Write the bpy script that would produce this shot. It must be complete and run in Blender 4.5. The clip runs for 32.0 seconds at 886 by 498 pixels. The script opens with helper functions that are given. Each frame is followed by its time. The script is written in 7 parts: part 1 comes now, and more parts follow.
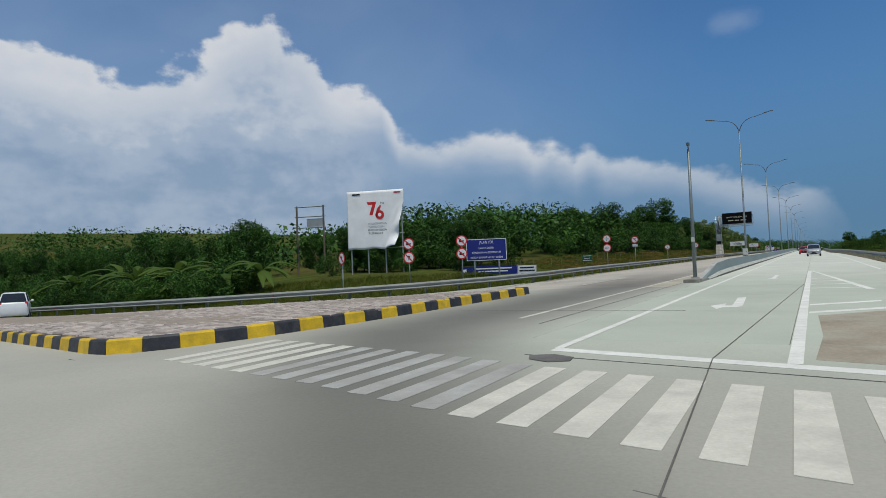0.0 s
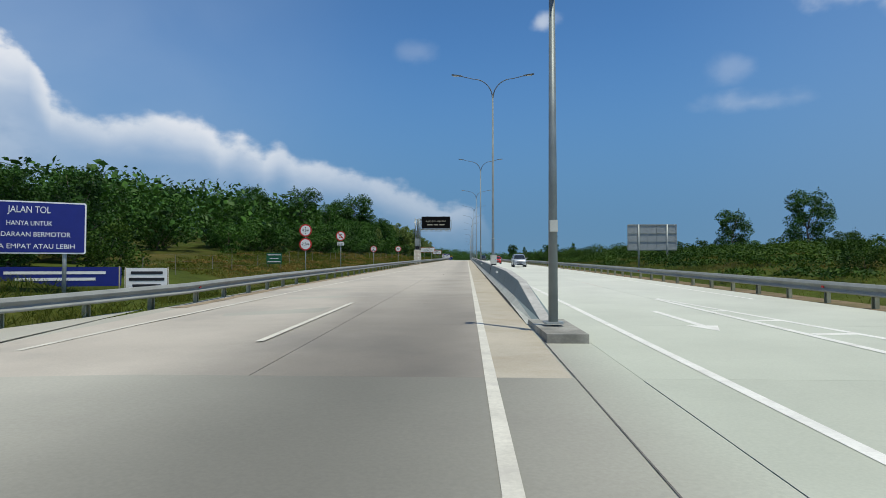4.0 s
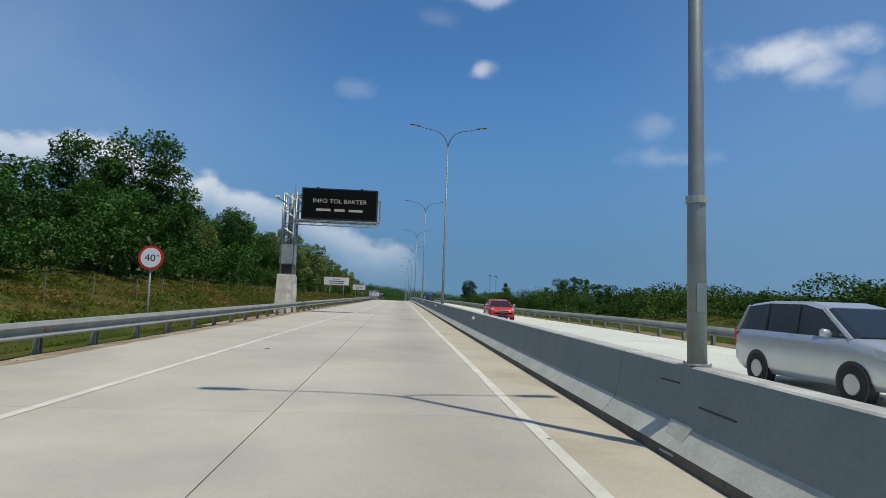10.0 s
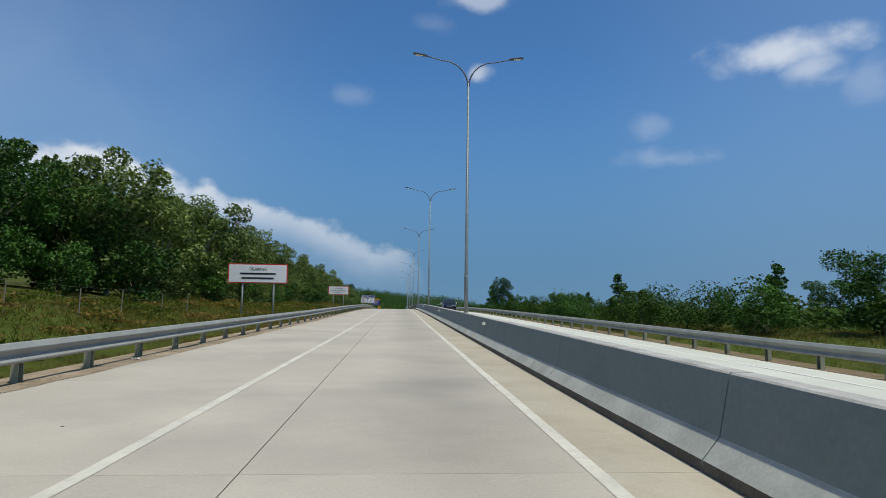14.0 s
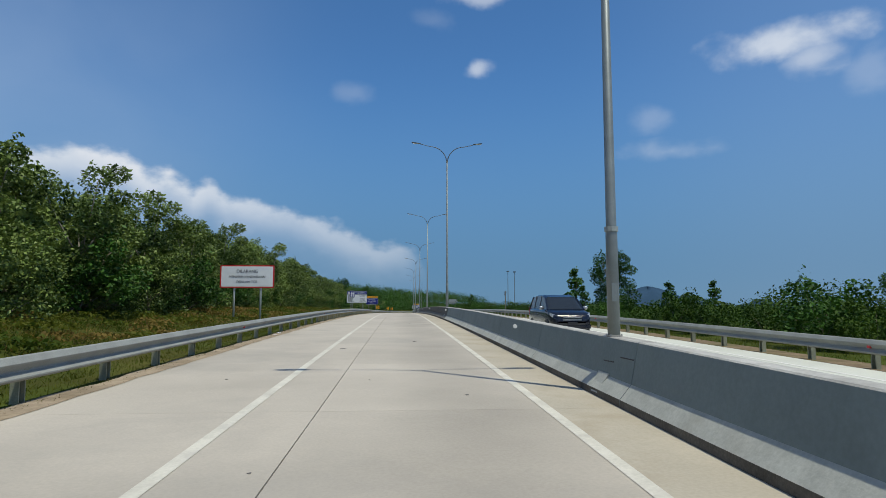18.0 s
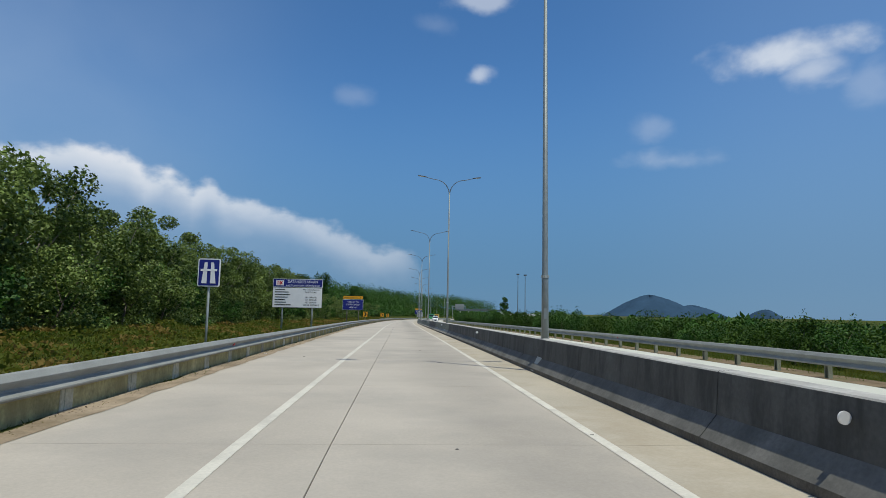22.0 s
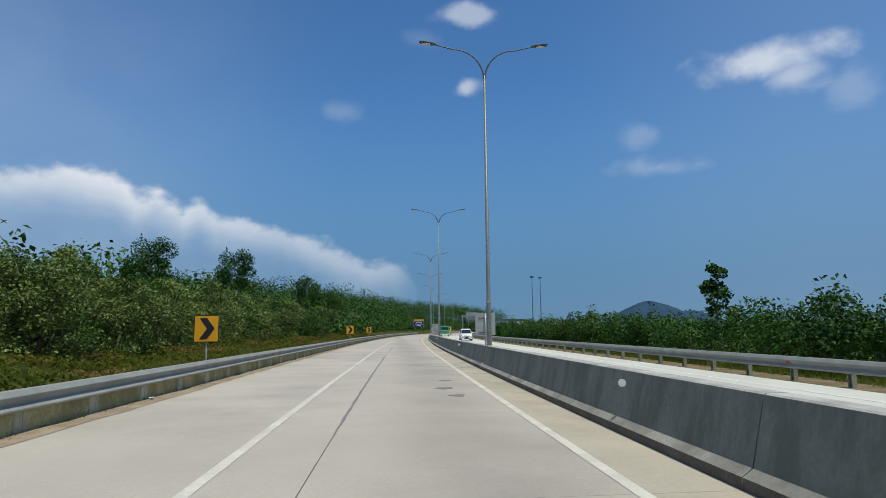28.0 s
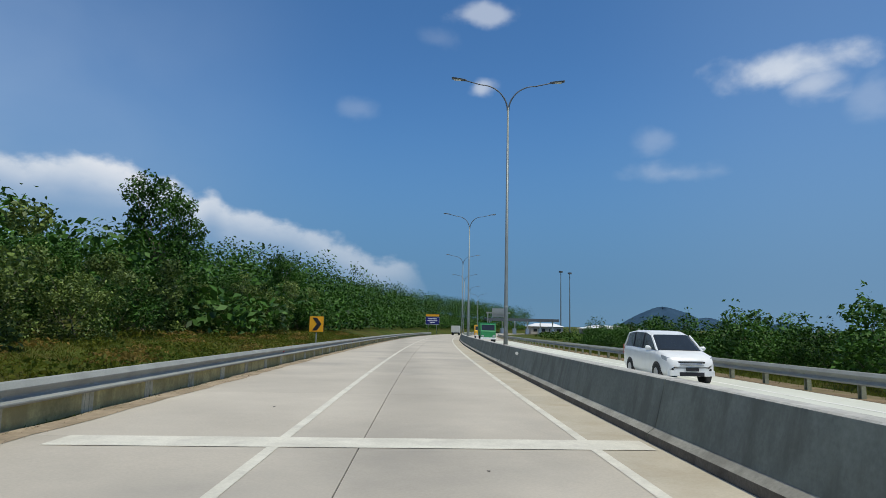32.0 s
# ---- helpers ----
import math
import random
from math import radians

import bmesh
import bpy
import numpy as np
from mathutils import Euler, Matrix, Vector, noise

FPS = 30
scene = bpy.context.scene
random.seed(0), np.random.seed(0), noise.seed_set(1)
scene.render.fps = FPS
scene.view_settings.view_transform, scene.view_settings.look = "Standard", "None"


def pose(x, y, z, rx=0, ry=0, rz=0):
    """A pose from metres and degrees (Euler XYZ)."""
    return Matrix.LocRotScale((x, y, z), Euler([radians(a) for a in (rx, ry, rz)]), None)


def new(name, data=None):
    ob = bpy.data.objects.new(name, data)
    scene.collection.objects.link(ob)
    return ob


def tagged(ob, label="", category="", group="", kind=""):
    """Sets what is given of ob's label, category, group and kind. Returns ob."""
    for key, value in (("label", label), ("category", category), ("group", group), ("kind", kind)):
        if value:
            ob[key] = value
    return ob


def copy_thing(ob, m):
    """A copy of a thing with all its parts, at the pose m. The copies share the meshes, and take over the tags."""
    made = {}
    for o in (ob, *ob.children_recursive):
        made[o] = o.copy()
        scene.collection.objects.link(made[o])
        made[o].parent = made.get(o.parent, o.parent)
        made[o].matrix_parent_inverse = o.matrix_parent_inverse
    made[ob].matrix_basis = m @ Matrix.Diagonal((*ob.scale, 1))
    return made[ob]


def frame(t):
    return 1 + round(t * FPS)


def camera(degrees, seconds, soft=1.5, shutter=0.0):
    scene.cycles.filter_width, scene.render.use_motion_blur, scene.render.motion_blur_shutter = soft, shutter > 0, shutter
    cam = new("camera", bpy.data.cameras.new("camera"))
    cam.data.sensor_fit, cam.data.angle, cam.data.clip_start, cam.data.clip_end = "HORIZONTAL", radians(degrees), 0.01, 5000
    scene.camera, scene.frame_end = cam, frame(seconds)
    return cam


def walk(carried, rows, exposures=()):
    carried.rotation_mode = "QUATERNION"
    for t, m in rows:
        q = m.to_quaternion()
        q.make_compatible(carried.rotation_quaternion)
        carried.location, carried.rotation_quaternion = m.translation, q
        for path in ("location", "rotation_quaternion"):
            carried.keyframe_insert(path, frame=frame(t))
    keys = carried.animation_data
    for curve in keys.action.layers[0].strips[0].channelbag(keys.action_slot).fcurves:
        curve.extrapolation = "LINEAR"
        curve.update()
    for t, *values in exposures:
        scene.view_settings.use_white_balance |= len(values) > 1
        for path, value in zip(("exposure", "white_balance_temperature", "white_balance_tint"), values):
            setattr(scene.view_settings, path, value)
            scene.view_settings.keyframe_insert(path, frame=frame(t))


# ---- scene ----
UNIT = 1.12  # metres to a unit of the plan
cam = camera(73.41, 32.0, soft=0.8)
# seconds, x, y, z, tilt, lean, turn
PATH = [
    (0.0, 5.753, 0.543, 1.360, 92.21, 2.25, 32.05),
    (0.5, 4.712, 1.966, 1.384, 91.78, 2.35, 27.28),
    (1.0, 3.725, 3.608, 1.413, 91.52, 1.21, 23.25),
    (1.5, 2.911, 5.317, 1.443, 91.64, 0.39, 19.72),
    (2.0, 2.183, 7.324, 1.478, 91.94, 0.11, 16.81),
    (2.5, 1.412, 9.697, 1.520, 91.91, 0.19, 13.33),
    (3.0, 0.728, 12.369, 1.566, 91.85, 0.31, 9.40),
    (3.5, 0.204, 15.347, 1.619, 91.74, 0.02, 5.26),
    (4.0, -0.302, 18.387, 1.672, 91.60, -0.05, 2.30),
    (4.5, -0.777, 21.859, 1.733, 91.42, -0.13, 0.91),
    (5.0, -1.141, 25.768, 1.801, 91.24, -0.21, 0.25),
    (5.5, -1.354, 30.117, 1.877, 91.12, -0.34, -0.54),
    (6.0, -1.530, 34.589, 1.955, 91.00, -0.41, -1.45),
    (6.5, -1.600, 39.258, 2.037, 90.98, -0.64, -2.83),
    (7.0, -1.603, 44.368, 2.126, 91.43, -0.45, -3.71),
    (7.5, -1.620, 49.937, 2.224, 91.82, -0.34, -4.63),
    (8.0, -1.658, 55.595, 2.323, 92.34, -0.78, -5.04),
    (8.5, -1.673, 61.164, 2.420, 93.34, -1.56, -4.97),
    (9.0, -1.605, 66.857, 2.520, 94.11, -2.10, -4.72),
    (9.5, -1.541, 72.565, 2.620, 94.83, -2.15, -4.52),
    (10.0, -1.526, 78.220, 2.719, 95.40, -2.00, -4.36),
    (10.5, -1.579, 83.811, 2.817, 95.55, -1.25, -4.22),
    (11.0, -1.634, 89.129, 2.910, 95.67, -0.93, -4.16),
    (11.5, -1.665, 94.299, 3.000, 95.66, -1.38, -4.03),
    (12.0, -1.686, 99.364, 3.089, 95.70, -1.61, -4.23),
    (12.5, -1.662, 104.426, 3.177, 95.75, -1.36, -4.44),
    (13.0, -1.642, 109.602, 3.268, 95.70, -0.99, -4.47),
    (13.5, -1.616, 114.875, 3.360, 95.77, -0.88, -4.43),
    (14.0, -1.600, 120.254, 3.454, 95.80, -0.85, -4.28),
    (14.5, -1.568, 125.695, 3.549, 95.84, -0.78, -4.26),
    (15.0, -1.561, 131.040, 3.642, 95.82, -0.57, -4.16),
    (15.5, -1.645, 136.413, 3.735, 95.74, -0.18, -4.07),
    (16.0, -1.741, 142.047, 3.833, 95.63, 0.21, -4.00),
    (16.5, -1.770, 148.179, 3.938, 95.56, 0.39, -3.95),
    (17.0, -1.749, 154.436, 4.045, 95.54, 0.68, -3.91),
    (17.5, -1.761, 161.096, 4.156, 95.49, 0.40, -3.91),
    (18.0, -1.792, 167.793, 4.266, 95.44, -0.00, -3.95),
    (18.5, -1.853, 174.450, 4.371, 95.27, -0.46, -4.15),
    (19.0, -1.901, 181.370, 4.472, 95.15, -0.81, -4.14),
    (19.5, -1.986, 188.221, 4.563, 95.19, -0.90, -4.10),
    (20.0, -2.103, 195.266, 4.640, 95.32, -0.97, -4.17),
    (20.5, -2.230, 202.386, 4.699, 95.46, -1.00, -4.23),
    (21.0, -2.330, 209.416, 4.732, 95.50, -0.97, -4.32),
    (21.5, -2.366, 216.520, 4.741, 95.59, -0.91, -4.23),
    (22.0, -2.371, 223.708, 4.725, 95.89, -1.11, -4.19),
    (22.5, -2.346, 230.952, 4.688, 96.13, -1.30, -4.10),
    (23.0, -2.311, 238.073, 4.637, 96.46, -1.08, -3.90),
    (23.5, -2.298, 245.257, 4.575, 96.50, -0.86, -3.88),
    (24.0, -2.282, 252.380, 4.506, 96.52, -0.76, -3.83),
    (24.5, -2.275, 259.395, 4.434, 96.62, -0.87, -3.63),
    (25.0, -2.222, 266.220, 4.361, 96.92, -0.54, -3.62),
    (25.5, -2.152, 272.883, 4.288, 97.00, -0.09, -3.59),
    (26.0, -2.081, 279.437, 4.216, 97.10, 0.34, -3.72),
    (26.5, -2.028, 285.898, 4.144, 97.43, 1.16, -3.95),
    (27.0, -2.022, 292.286, 4.072, 97.47, 1.45, -4.21),
    (27.5, -2.029, 298.596, 4.002, 97.30, 1.18, -4.53),
    (28.0, -2.037, 305.071, 3.929, 97.11, 0.55, -4.78),
    (28.5, -2.037, 311.952, 3.851, 97.08, -0.25, -4.84),
    (29.0, -2.068, 319.103, 3.771, 97.24, -1.16, -4.70),
    (29.5, -2.030, 326.282, 3.690, 97.30, -1.91, -4.67),
    (30.0, -1.844, 333.591, 3.607, 97.30, -2.31, -4.45),
    (30.5, -1.677, 340.868, 3.525, 97.36, -2.07, -4.22),
    (31.0, -1.489, 348.132, 3.443, 97.30, -1.83, -4.09),
    (31.5, -1.296, 355.427, 3.361, 97.18, -1.86, -4.04),
    (32.0, -1.098, 362.455, 3.282, 97.04, -1.34, -4.03),
]
walk(cam, [(r[0], pose(*[UNIT * q for q in r[1:4]], *r[4:])) for r in PATH], [(0.0, -0.42), (3.5, -0.15), (6.0, -0.10), (9.0, -0.15), (13.0, -0.15), (32.0, -0.15)])

# ---- world, sun, exposure ----
SUN_FROM = Vector((2.65, -2.70, 10.83)).normalized()
scene.view_settings.exposure = 0.0
sun_lamp = bpy.data.lights.new("sun", "SUN")
sun_lamp.energy, sun_lamp.angle, sun_lamp.color = 3.6, radians(0.55), (1.0, 0.965, 0.81)
sun_ob = new("sun", sun_lamp)
sun_ob.matrix_world = Matrix.Translation((0, 0, 80)) @ SUN_FROM.to_track_quat("Z", "Y").to_matrix().to_4x4()

world = bpy.data.worlds.new("sky")
scene.world = world
world.use_nodes = True
WN, WL = world.node_tree.nodes, world.node_tree.links
WN.clear()


def wnode(kind, **kw):
    n = WN.new(kind)
    for key, value in kw.items():
        if key == "op":
            n.operation = value
        elif key == "clamp":
            n.use_clamp = value
    return n


def wmath(op, a, b=None, c=None, clamp=False):
    n = wnode("ShaderNodeMath", op=op, clamp=clamp)
    for i, s in enumerate((a, b, c)):
        if s is None:
            continue
        if isinstance(s, (int, float)):
            n.inputs[i].default_value = s
        else:
            WL.new(s, n.inputs[i])
    return n.outputs[0]


def wramp(fac, stops, interpolation="EASE"):
    n = WN.new("ShaderNodeValToRGB")
    n.color_ramp.interpolation = interpolation
    els = n.color_ramp.elements
    while len(els) > 1:
        els.remove(els[0])
    for i, (p, c) in enumerate(stops):
        e = els[0] if i == 0 else els.new(p)
        e.position = p
        c = (c, c, c) if isinstance(c, (int, float)) else c
        e.color = (*c, 1)
    WL.new(fac, n.inputs[0])
    return n.outputs[0]


def wsmooth(x, lo, hi):
    n = WN.new("ShaderNodeMapRange")
    n.interpolation_type = "SMOOTHSTEP"
    WL.new(x, n.inputs[0])
    for i, s in ((1, lo), (2, hi)):
        if isinstance(s, (int, float)):
            n.inputs[i].default_value = s
        else:
            WL.new(s, n.inputs[i])
    return n.outputs[0]


def wnoise(vec, scale, detail, rough=0.55, distortion=0.0):
    n = WN.new("ShaderNodeTexNoise")
    n.inputs["Scale"].default_value = scale
    n.inputs["Detail"].default_value = detail
    n.inputs["Roughness"].default_value = rough
    n.inputs["Distortion"].default_value = distortion
    WL.new(vec, n.inputs["Vector"])
    return n.outputs["Fac"]


def wmix(fac, a, b):
    n = WN.new("ShaderNodeMix")
    n.data_type = "RGBA"
    WL.new(fac, n.inputs[0])
    for i, s in ((6, a), (7, b)):
        if isinstance(s, tuple):
            n.inputs[i].default_value = (*s, 1)
        else:
            WL.new(s, n.inputs[i])
    return n.outputs[2]


sky = WN.new("ShaderNodeTexSky")
sky.sky_type, sky.sun_disc = "NISHITA", False
sky.sun_elevation = math.asin(SUN_FROM.z)
sky.sun_rotation = math.atan2(SUN_FROM.x, SUN_FROM.y)
sky.altitude, sky.air_density, sky.dust_density, sky.ozone_density = 100, 1.0, 0.15, 4.0
SKY_STRENGTH = 0.112
way = WN.new("ShaderNodeTexCoord").outputs["Generated"]
sep = WN.new("ShaderNodeSeparateXYZ")
WL.new(way, sep.inputs[0])
elev = wmath("MULTIPLY", wmath("ARCSINE", sep.outputs[2]), 180 / math.pi)
azim = wmath("MULTIPLY", wmath("ARCTAN2", wmath("MULTIPLY", sep.outputs[0], -1.0), sep.outputs[1]), 180 / math.pi)
comb = WN.new("ShaderNodeCombineXYZ")
WL.new(wmath("MULTIPLY", azim, 0.1), comb.inputs[0])
WL.new(wmath("MULTIPLY", elev, 0.14), comb.inputs[1])
flat = comb.outputs[0]
big = wnoise(flat, 0.9, 4, 0.5, 0.3)
fine = wnoise(flat, 2.6, 5, 0.5, 0.15)
# the bank of cumulus: its upper edge over the bearing, 0 to 1 standing for -20 to 80 degrees to the left
bear = wmath("DIVIDE", wmath("ADD", azim, 20.0), 100.0)
EDGE = ((-20, 0), (-4, 0), (-1.6, 5.4), (0.6, 6.2), (2.4, 6.0), (5, 7.0), (8.2, 8.5), (10.4, 9.5), (14.3, 10.1), (16.3, 10.4), (17.7, 11.3), (19, 10.6), (21.3, 12.0), (22.9, 11.4), (24.4, 12.6), (28.7, 13.3), (32, 12.6), (36, 13.4), (37.4, 16.8), (40, 17.3), (42.6, 18.8), (45, 21.4), (48, 23.6), (51, 22.8), (54, 19.4), (58, 18.0), (62, 17.4), (66, 18.6), (72, 20.0), (80, 16.0))
edge = wmath("MULTIPLY", wramp(bear, [((a + 20) / 100, h / 30) for a, h in EDGE], "LINEAR"), 30.0)
curl = wnoise(flat, 6.5, 4, 0.55)
puff = wmath("ADD", wmath("MULTIPLY", wmath("SUBTRACT", big, 0.5), 2.2), wmath("MULTIPLY", wmath("SUBTRACT", fine, 0.5), 2.6))
heaps = wsmooth(azim, 33.0, 42.0)
puff = wmath("ADD", puff, wmath("MULTIPLY", wmath("SUBTRACT", curl, 0.5), wmath("ADD", wmath("MULTIPLY", heaps, 0.9), 1.3)))
puff = wmath("ADD", puff, wmath("MULTIPLY", wmath("MULTIPLY", wmath("SUBTRACT", fine, 0.5), heaps), 4.5))
depth = wmath("SUBTRACT", wmath("ADD", edge, puff), elev)
bank = wmath("MULTIPLY", wsmooth(depth, -0.35, 1.1), wmath("MULTIPLY", wsmooth(azim, -3.0, 1.0), wmath("ADD", wmath("MULTIPLY", wsmooth(azim, -2.0, 24.0), 0.5), 0.5)))


def patch(az, el, wide, tall, soft, strength):
    """A small lone cloud about a bearing and a height, in degrees."""
    dx = wmath("DIVIDE", wmath("SUBTRACT", azim, az), wide)
    dy = wmath("DIVIDE", wmath("SUBTRACT", elev, el), tall)
    r = wmath("SQRT", wmath("ADD", wmath("MULTIPLY", dx, dx), wmath("MULTIPLY", dy, dy)))
    r = wmath("ADD", r, wmath("MULTIPLY", wmath("SUBTRACT", fine, 0.5), 1.6))
    r = wmath("ADD", r, wmath("MULTIPLY", wmath("SUBTRACT", big, 0.5), 1.2))
    return wmath("MULTIPLY", wmath("SUBTRACT", 1.0, wsmooth(r, 1.0 - soft, 1.0)), strength)


lone = None
for spec in ((-34.4, 21.5, 6.6, 1.9, 0.9, 0.8), (-36.8, 20.0, 3.2, 2.0, 1.0, 0.55), (-40.8, 18.0, 2.4, 2.2, 1.0, 0.2), (-7.2, 22.2, 1.9, 1.2, 0.9, 0.6), (-7.4, 28.6, 4.4, 1.4, 0.8, 0.5),
             (-25.4, 13.8, 5.0, 1.3, 1.0, 0.28), (-23.6, 16.9, 2.6, 1.5, 1.0, 0.2), (4.7, 19.9, 2.4, 1.2, 1.0, 0.15), (-3.0, 26.5, 3.0, 1.2, 1.0, 0.10),
             (-60.0, 24.0, 9.0, 4.0, 0.6, 0.8), (-95.0, 18.0, 14.0, 6.0, 0.6, 0.8), (120.0, 16.0, 20.0, 6.0, 0.6, 0.8), (170.0, 20.0, 22.0, 7.0, 0.6, 0.8), (-140.0, 14.0, 18.0, 6.0, 0.6, 0.8)):
    one = patch(*spec)
    lone = one if lone is None else wmath("MAXIMUM", lone, one)
# lower reaches melt into the haze, less so under the towering heaps
melt = wmath("MULTIPLY", wsmooth(depth, 0.6, 4.6), wmath("SUBTRACT", 0.80, wmath("MULTIPLY", heaps, 0.62)))
bank = wmath("MULTIPLY", bank, wmath("SUBTRACT", 1.0, melt))
# sunlit tops over blue-grey bodies
body = wmath("MULTIPLY", wsmooth(depth, 0.2, 6.0), wmath("SUBTRACT", 0.62, wmath("MULTIPLY", heaps, 0.40)))
body = wmath("ADD", body, wmath("MULTIPLY", wmath("MULTIPLY", wsmooth(elev, 16.5, 9.0), heaps), 0.55))
body = wmath("ADD", body, wmath("MULTIPLY", wmath("SUBTRACT", 0.52, fine), 0.9))
body = wmath("ADD", body, wmath("MULTIPLY", wmath("SUBTRACT", 0.5, big), 1.1))
body = wmath("ADD", body, wmath("MULTIPLY", wmath("SUBTRACT", 0.5, curl), wmath("SUBTRACT", 0.5, wmath("MULTIPLY", heaps, 0.15))))
body = wmath("SUBTRACT", body, wmath("MULTIPLY", heaps, 0.16))
tone = wramp(wmath("ADD", body, 0.19, clamp=True), [(0.0, (0.86, 0.89, 0.94)), (0.25, (0.74, 0.80, 0.88)), (0.55, (0.52, 0.62, 0.76)), (1.0, (0.34, 0.46, 0.63))])
blue = WN.new("ShaderNodeMix")
blue.data_type, blue.blend_type = "RGBA", "MULTIPLY"
blue.inputs[0].default_value = 1.0
WL.new(sky.outputs[0], blue.inputs[6])
blue.inputs[7].default_value = (SKY_STRENGTH * 0.57, SKY_STRENGTH * 0.92, SKY_STRENGTH * 1.15, 1)
# humid haze low over the land
clear = wmix(wmath("MULTIPLY", wsmooth(elev, 23.0, 2.0), 0.88), blue.outputs[2], (0.108, 0.236, 0.425))
# thin high veil towards the clouds
veil = wmath("MULTIPLY", wmath("MULTIPLY", wsmooth(azim, 2.0, 45.0), wsmooth(elev, 60.0, 12.0)), wmath("ADD", wmath("MULTIPLY", big, 0.35), 0.12))
clear = wmix(veil, clear, (0.50, 0.62, 0.78))
# unseen veil added overhead to make shade less blue; paler sky to the right
clear = wmix(wmath("MULTIPLY", wsmooth(elev, 33.0, 62.0), 0.38), clear, (0.23, 0.28, 0.36))
clear = wmix(wmath("MULTIPLY", wmath("MULTIPLY", wsmooth(azim, -14.0, -40.0), wsmooth(elev, 60.0, 30.0)), 0.16), clear, (0.34, 0.47, 0.66))
mixed = wmix(wmath("MULTIPLY", bank, 0.92), clear, tone)
mixed = wmix(lone, mixed, (0.78, 0.84, 0.92))
back = WN.new("ShaderNodeBackground")
WL.new(mixed, back.inputs[0])
back.inputs[1].default_value = 1.0
WL.new(back.outputs[0], WN.new("ShaderNodeOutputWorld").inputs[0])


# ---- materials ----
def material(name, color, rough=0.8, metal=0.0, vary=0.25, scale=3.0, fine_scale=40.0, bump=0.15, stain=None, stain_scale=0.6, stain_amount=0.0, island=0.0, spec=0.4, random_tone=0.0, lane=(), blend=None, streak=None):
    """A procedural surface: a colour varied at two scales by place, an optional stain, fine relief."""
    m = bpy.data.materials.new(name)
    m.use_nodes = True
    nt = m.node_tree
    N, L = nt.nodes, nt.links
    bsdf = N["Principled BSDF"]
    bsdf.inputs["Roughness"].default_value = rough
    bsdf.inputs["Metallic"].default_value = metal
    bsdf.inputs["Specular IOR Level"].default_value = spec
    geo = N.new("ShaderNodeNewGeometry")

    def noise_at(sc, detail=5):
        n = N.new("ShaderNodeTexNoise")
        n.inputs["Scale"].default_value, n.inputs["Detail"].default_value, n.inputs["Roughness"].default_value = sc, detail, 0.6
        L.new(geo.outputs["Position"], n.inputs["Vector"])
        return n.outputs["Fac"]

    def mul(col, fac, lo, hi):
        r = N.new("ShaderNodeMapRange")
        L.new(fac, r.inputs[0])
        r.inputs[1].default_value, r.inputs[2].default_value, r.inputs[3].default_value, r.inputs[4].default_value = 0.3, 0.7, lo, hi
        x = N.new("ShaderNodeMix")
        x.data_type, x.blend_type = "RGBA", "MULTIPLY"
        x.inputs[0].default_value = 1.0
        L.new(col, x.inputs[6])
        L.new(r.outputs[0], x.inputs[7])
        return x.outputs[2]

    rgb = N.new("ShaderNodeRGB")
    rgb.outputs[0].default_value = (*color, 1)
    col = rgb.outputs[0]
    if blend:
        # another pour of concrete takes over between two places in x and in y
        other, x0, x1, y0, y1 = blend
        sp = N.new("ShaderNodeSeparateXYZ")
        L.new(geo.outputs["Position"], sp.inputs[0])
        facs = []
        for axis, lo, hi in ((0, x0, x1), (1, y0, y1)):
            r = N.new("ShaderNodeMapRange")
            r.interpolation_type = "SMOOTHSTEP"
            L.new(sp.outputs[axis], r.inputs[0])
            r.inputs[1].default_value, r.inputs[2].default_value = lo, hi
            facs.append(r.outputs[0])
        both = N.new("ShaderNodeMath")
        both.operation = "MULTIPLY"
        L.new(facs[0], both.inputs[0])
        L.new(facs[1], both.inputs[1])
        x = N.new("ShaderNodeMix")
        x.data_type = "RGBA"
        L.new(both.outputs[0], x.inputs[0])
        L.new(col, x.inputs[6])
        x.inputs[7].default_value = (*other, 1)
        col = x.outputs[2]
    col = mul(col, noise_at(scale), 1 - vary, 1 + vary)
    col = mul(col, noise_at(fine_scale, 3), 1 - vary * 0.6, 1 + vary * 0.6)
    if random_tone:
        info = N.new("ShaderNodeObjectInfo")
        r = N.new("ShaderNodeMapRange")
        L.new(info.outputs["Random"], r.inputs[0])
        r.inputs[3].default_value, r.inputs[4].default_value = 1 - random_tone, 1 + random_tone
        x = N.new("ShaderNodeMix")
        x.data_type, x.blend_type = "RGBA", "MULTIPLY"
        x.inputs[0].default_value = 1.0
        L.new(col, x.inputs[6])
        L.new(r.outputs[0], x.inputs[7])
        col = x.outputs[2]
    if island:
        r = N.new("ShaderNodeMapRange")
        L.new(geo.outputs["Random Per Island"], r.inputs[0])
        r.inputs[3].default_value, r.inputs[4].default_value = 1 - island, 1 + island
        x = N.new("ShaderNodeMix")
        x.data_type, x.blend_type = "RGBA", "MULTIPLY"
        x.inputs[0].default_value = 1.0
        L.new(col, x.inputs[6])
        L.new(r.outputs[0], x.inputs[7])
        col = x.outputs[2]
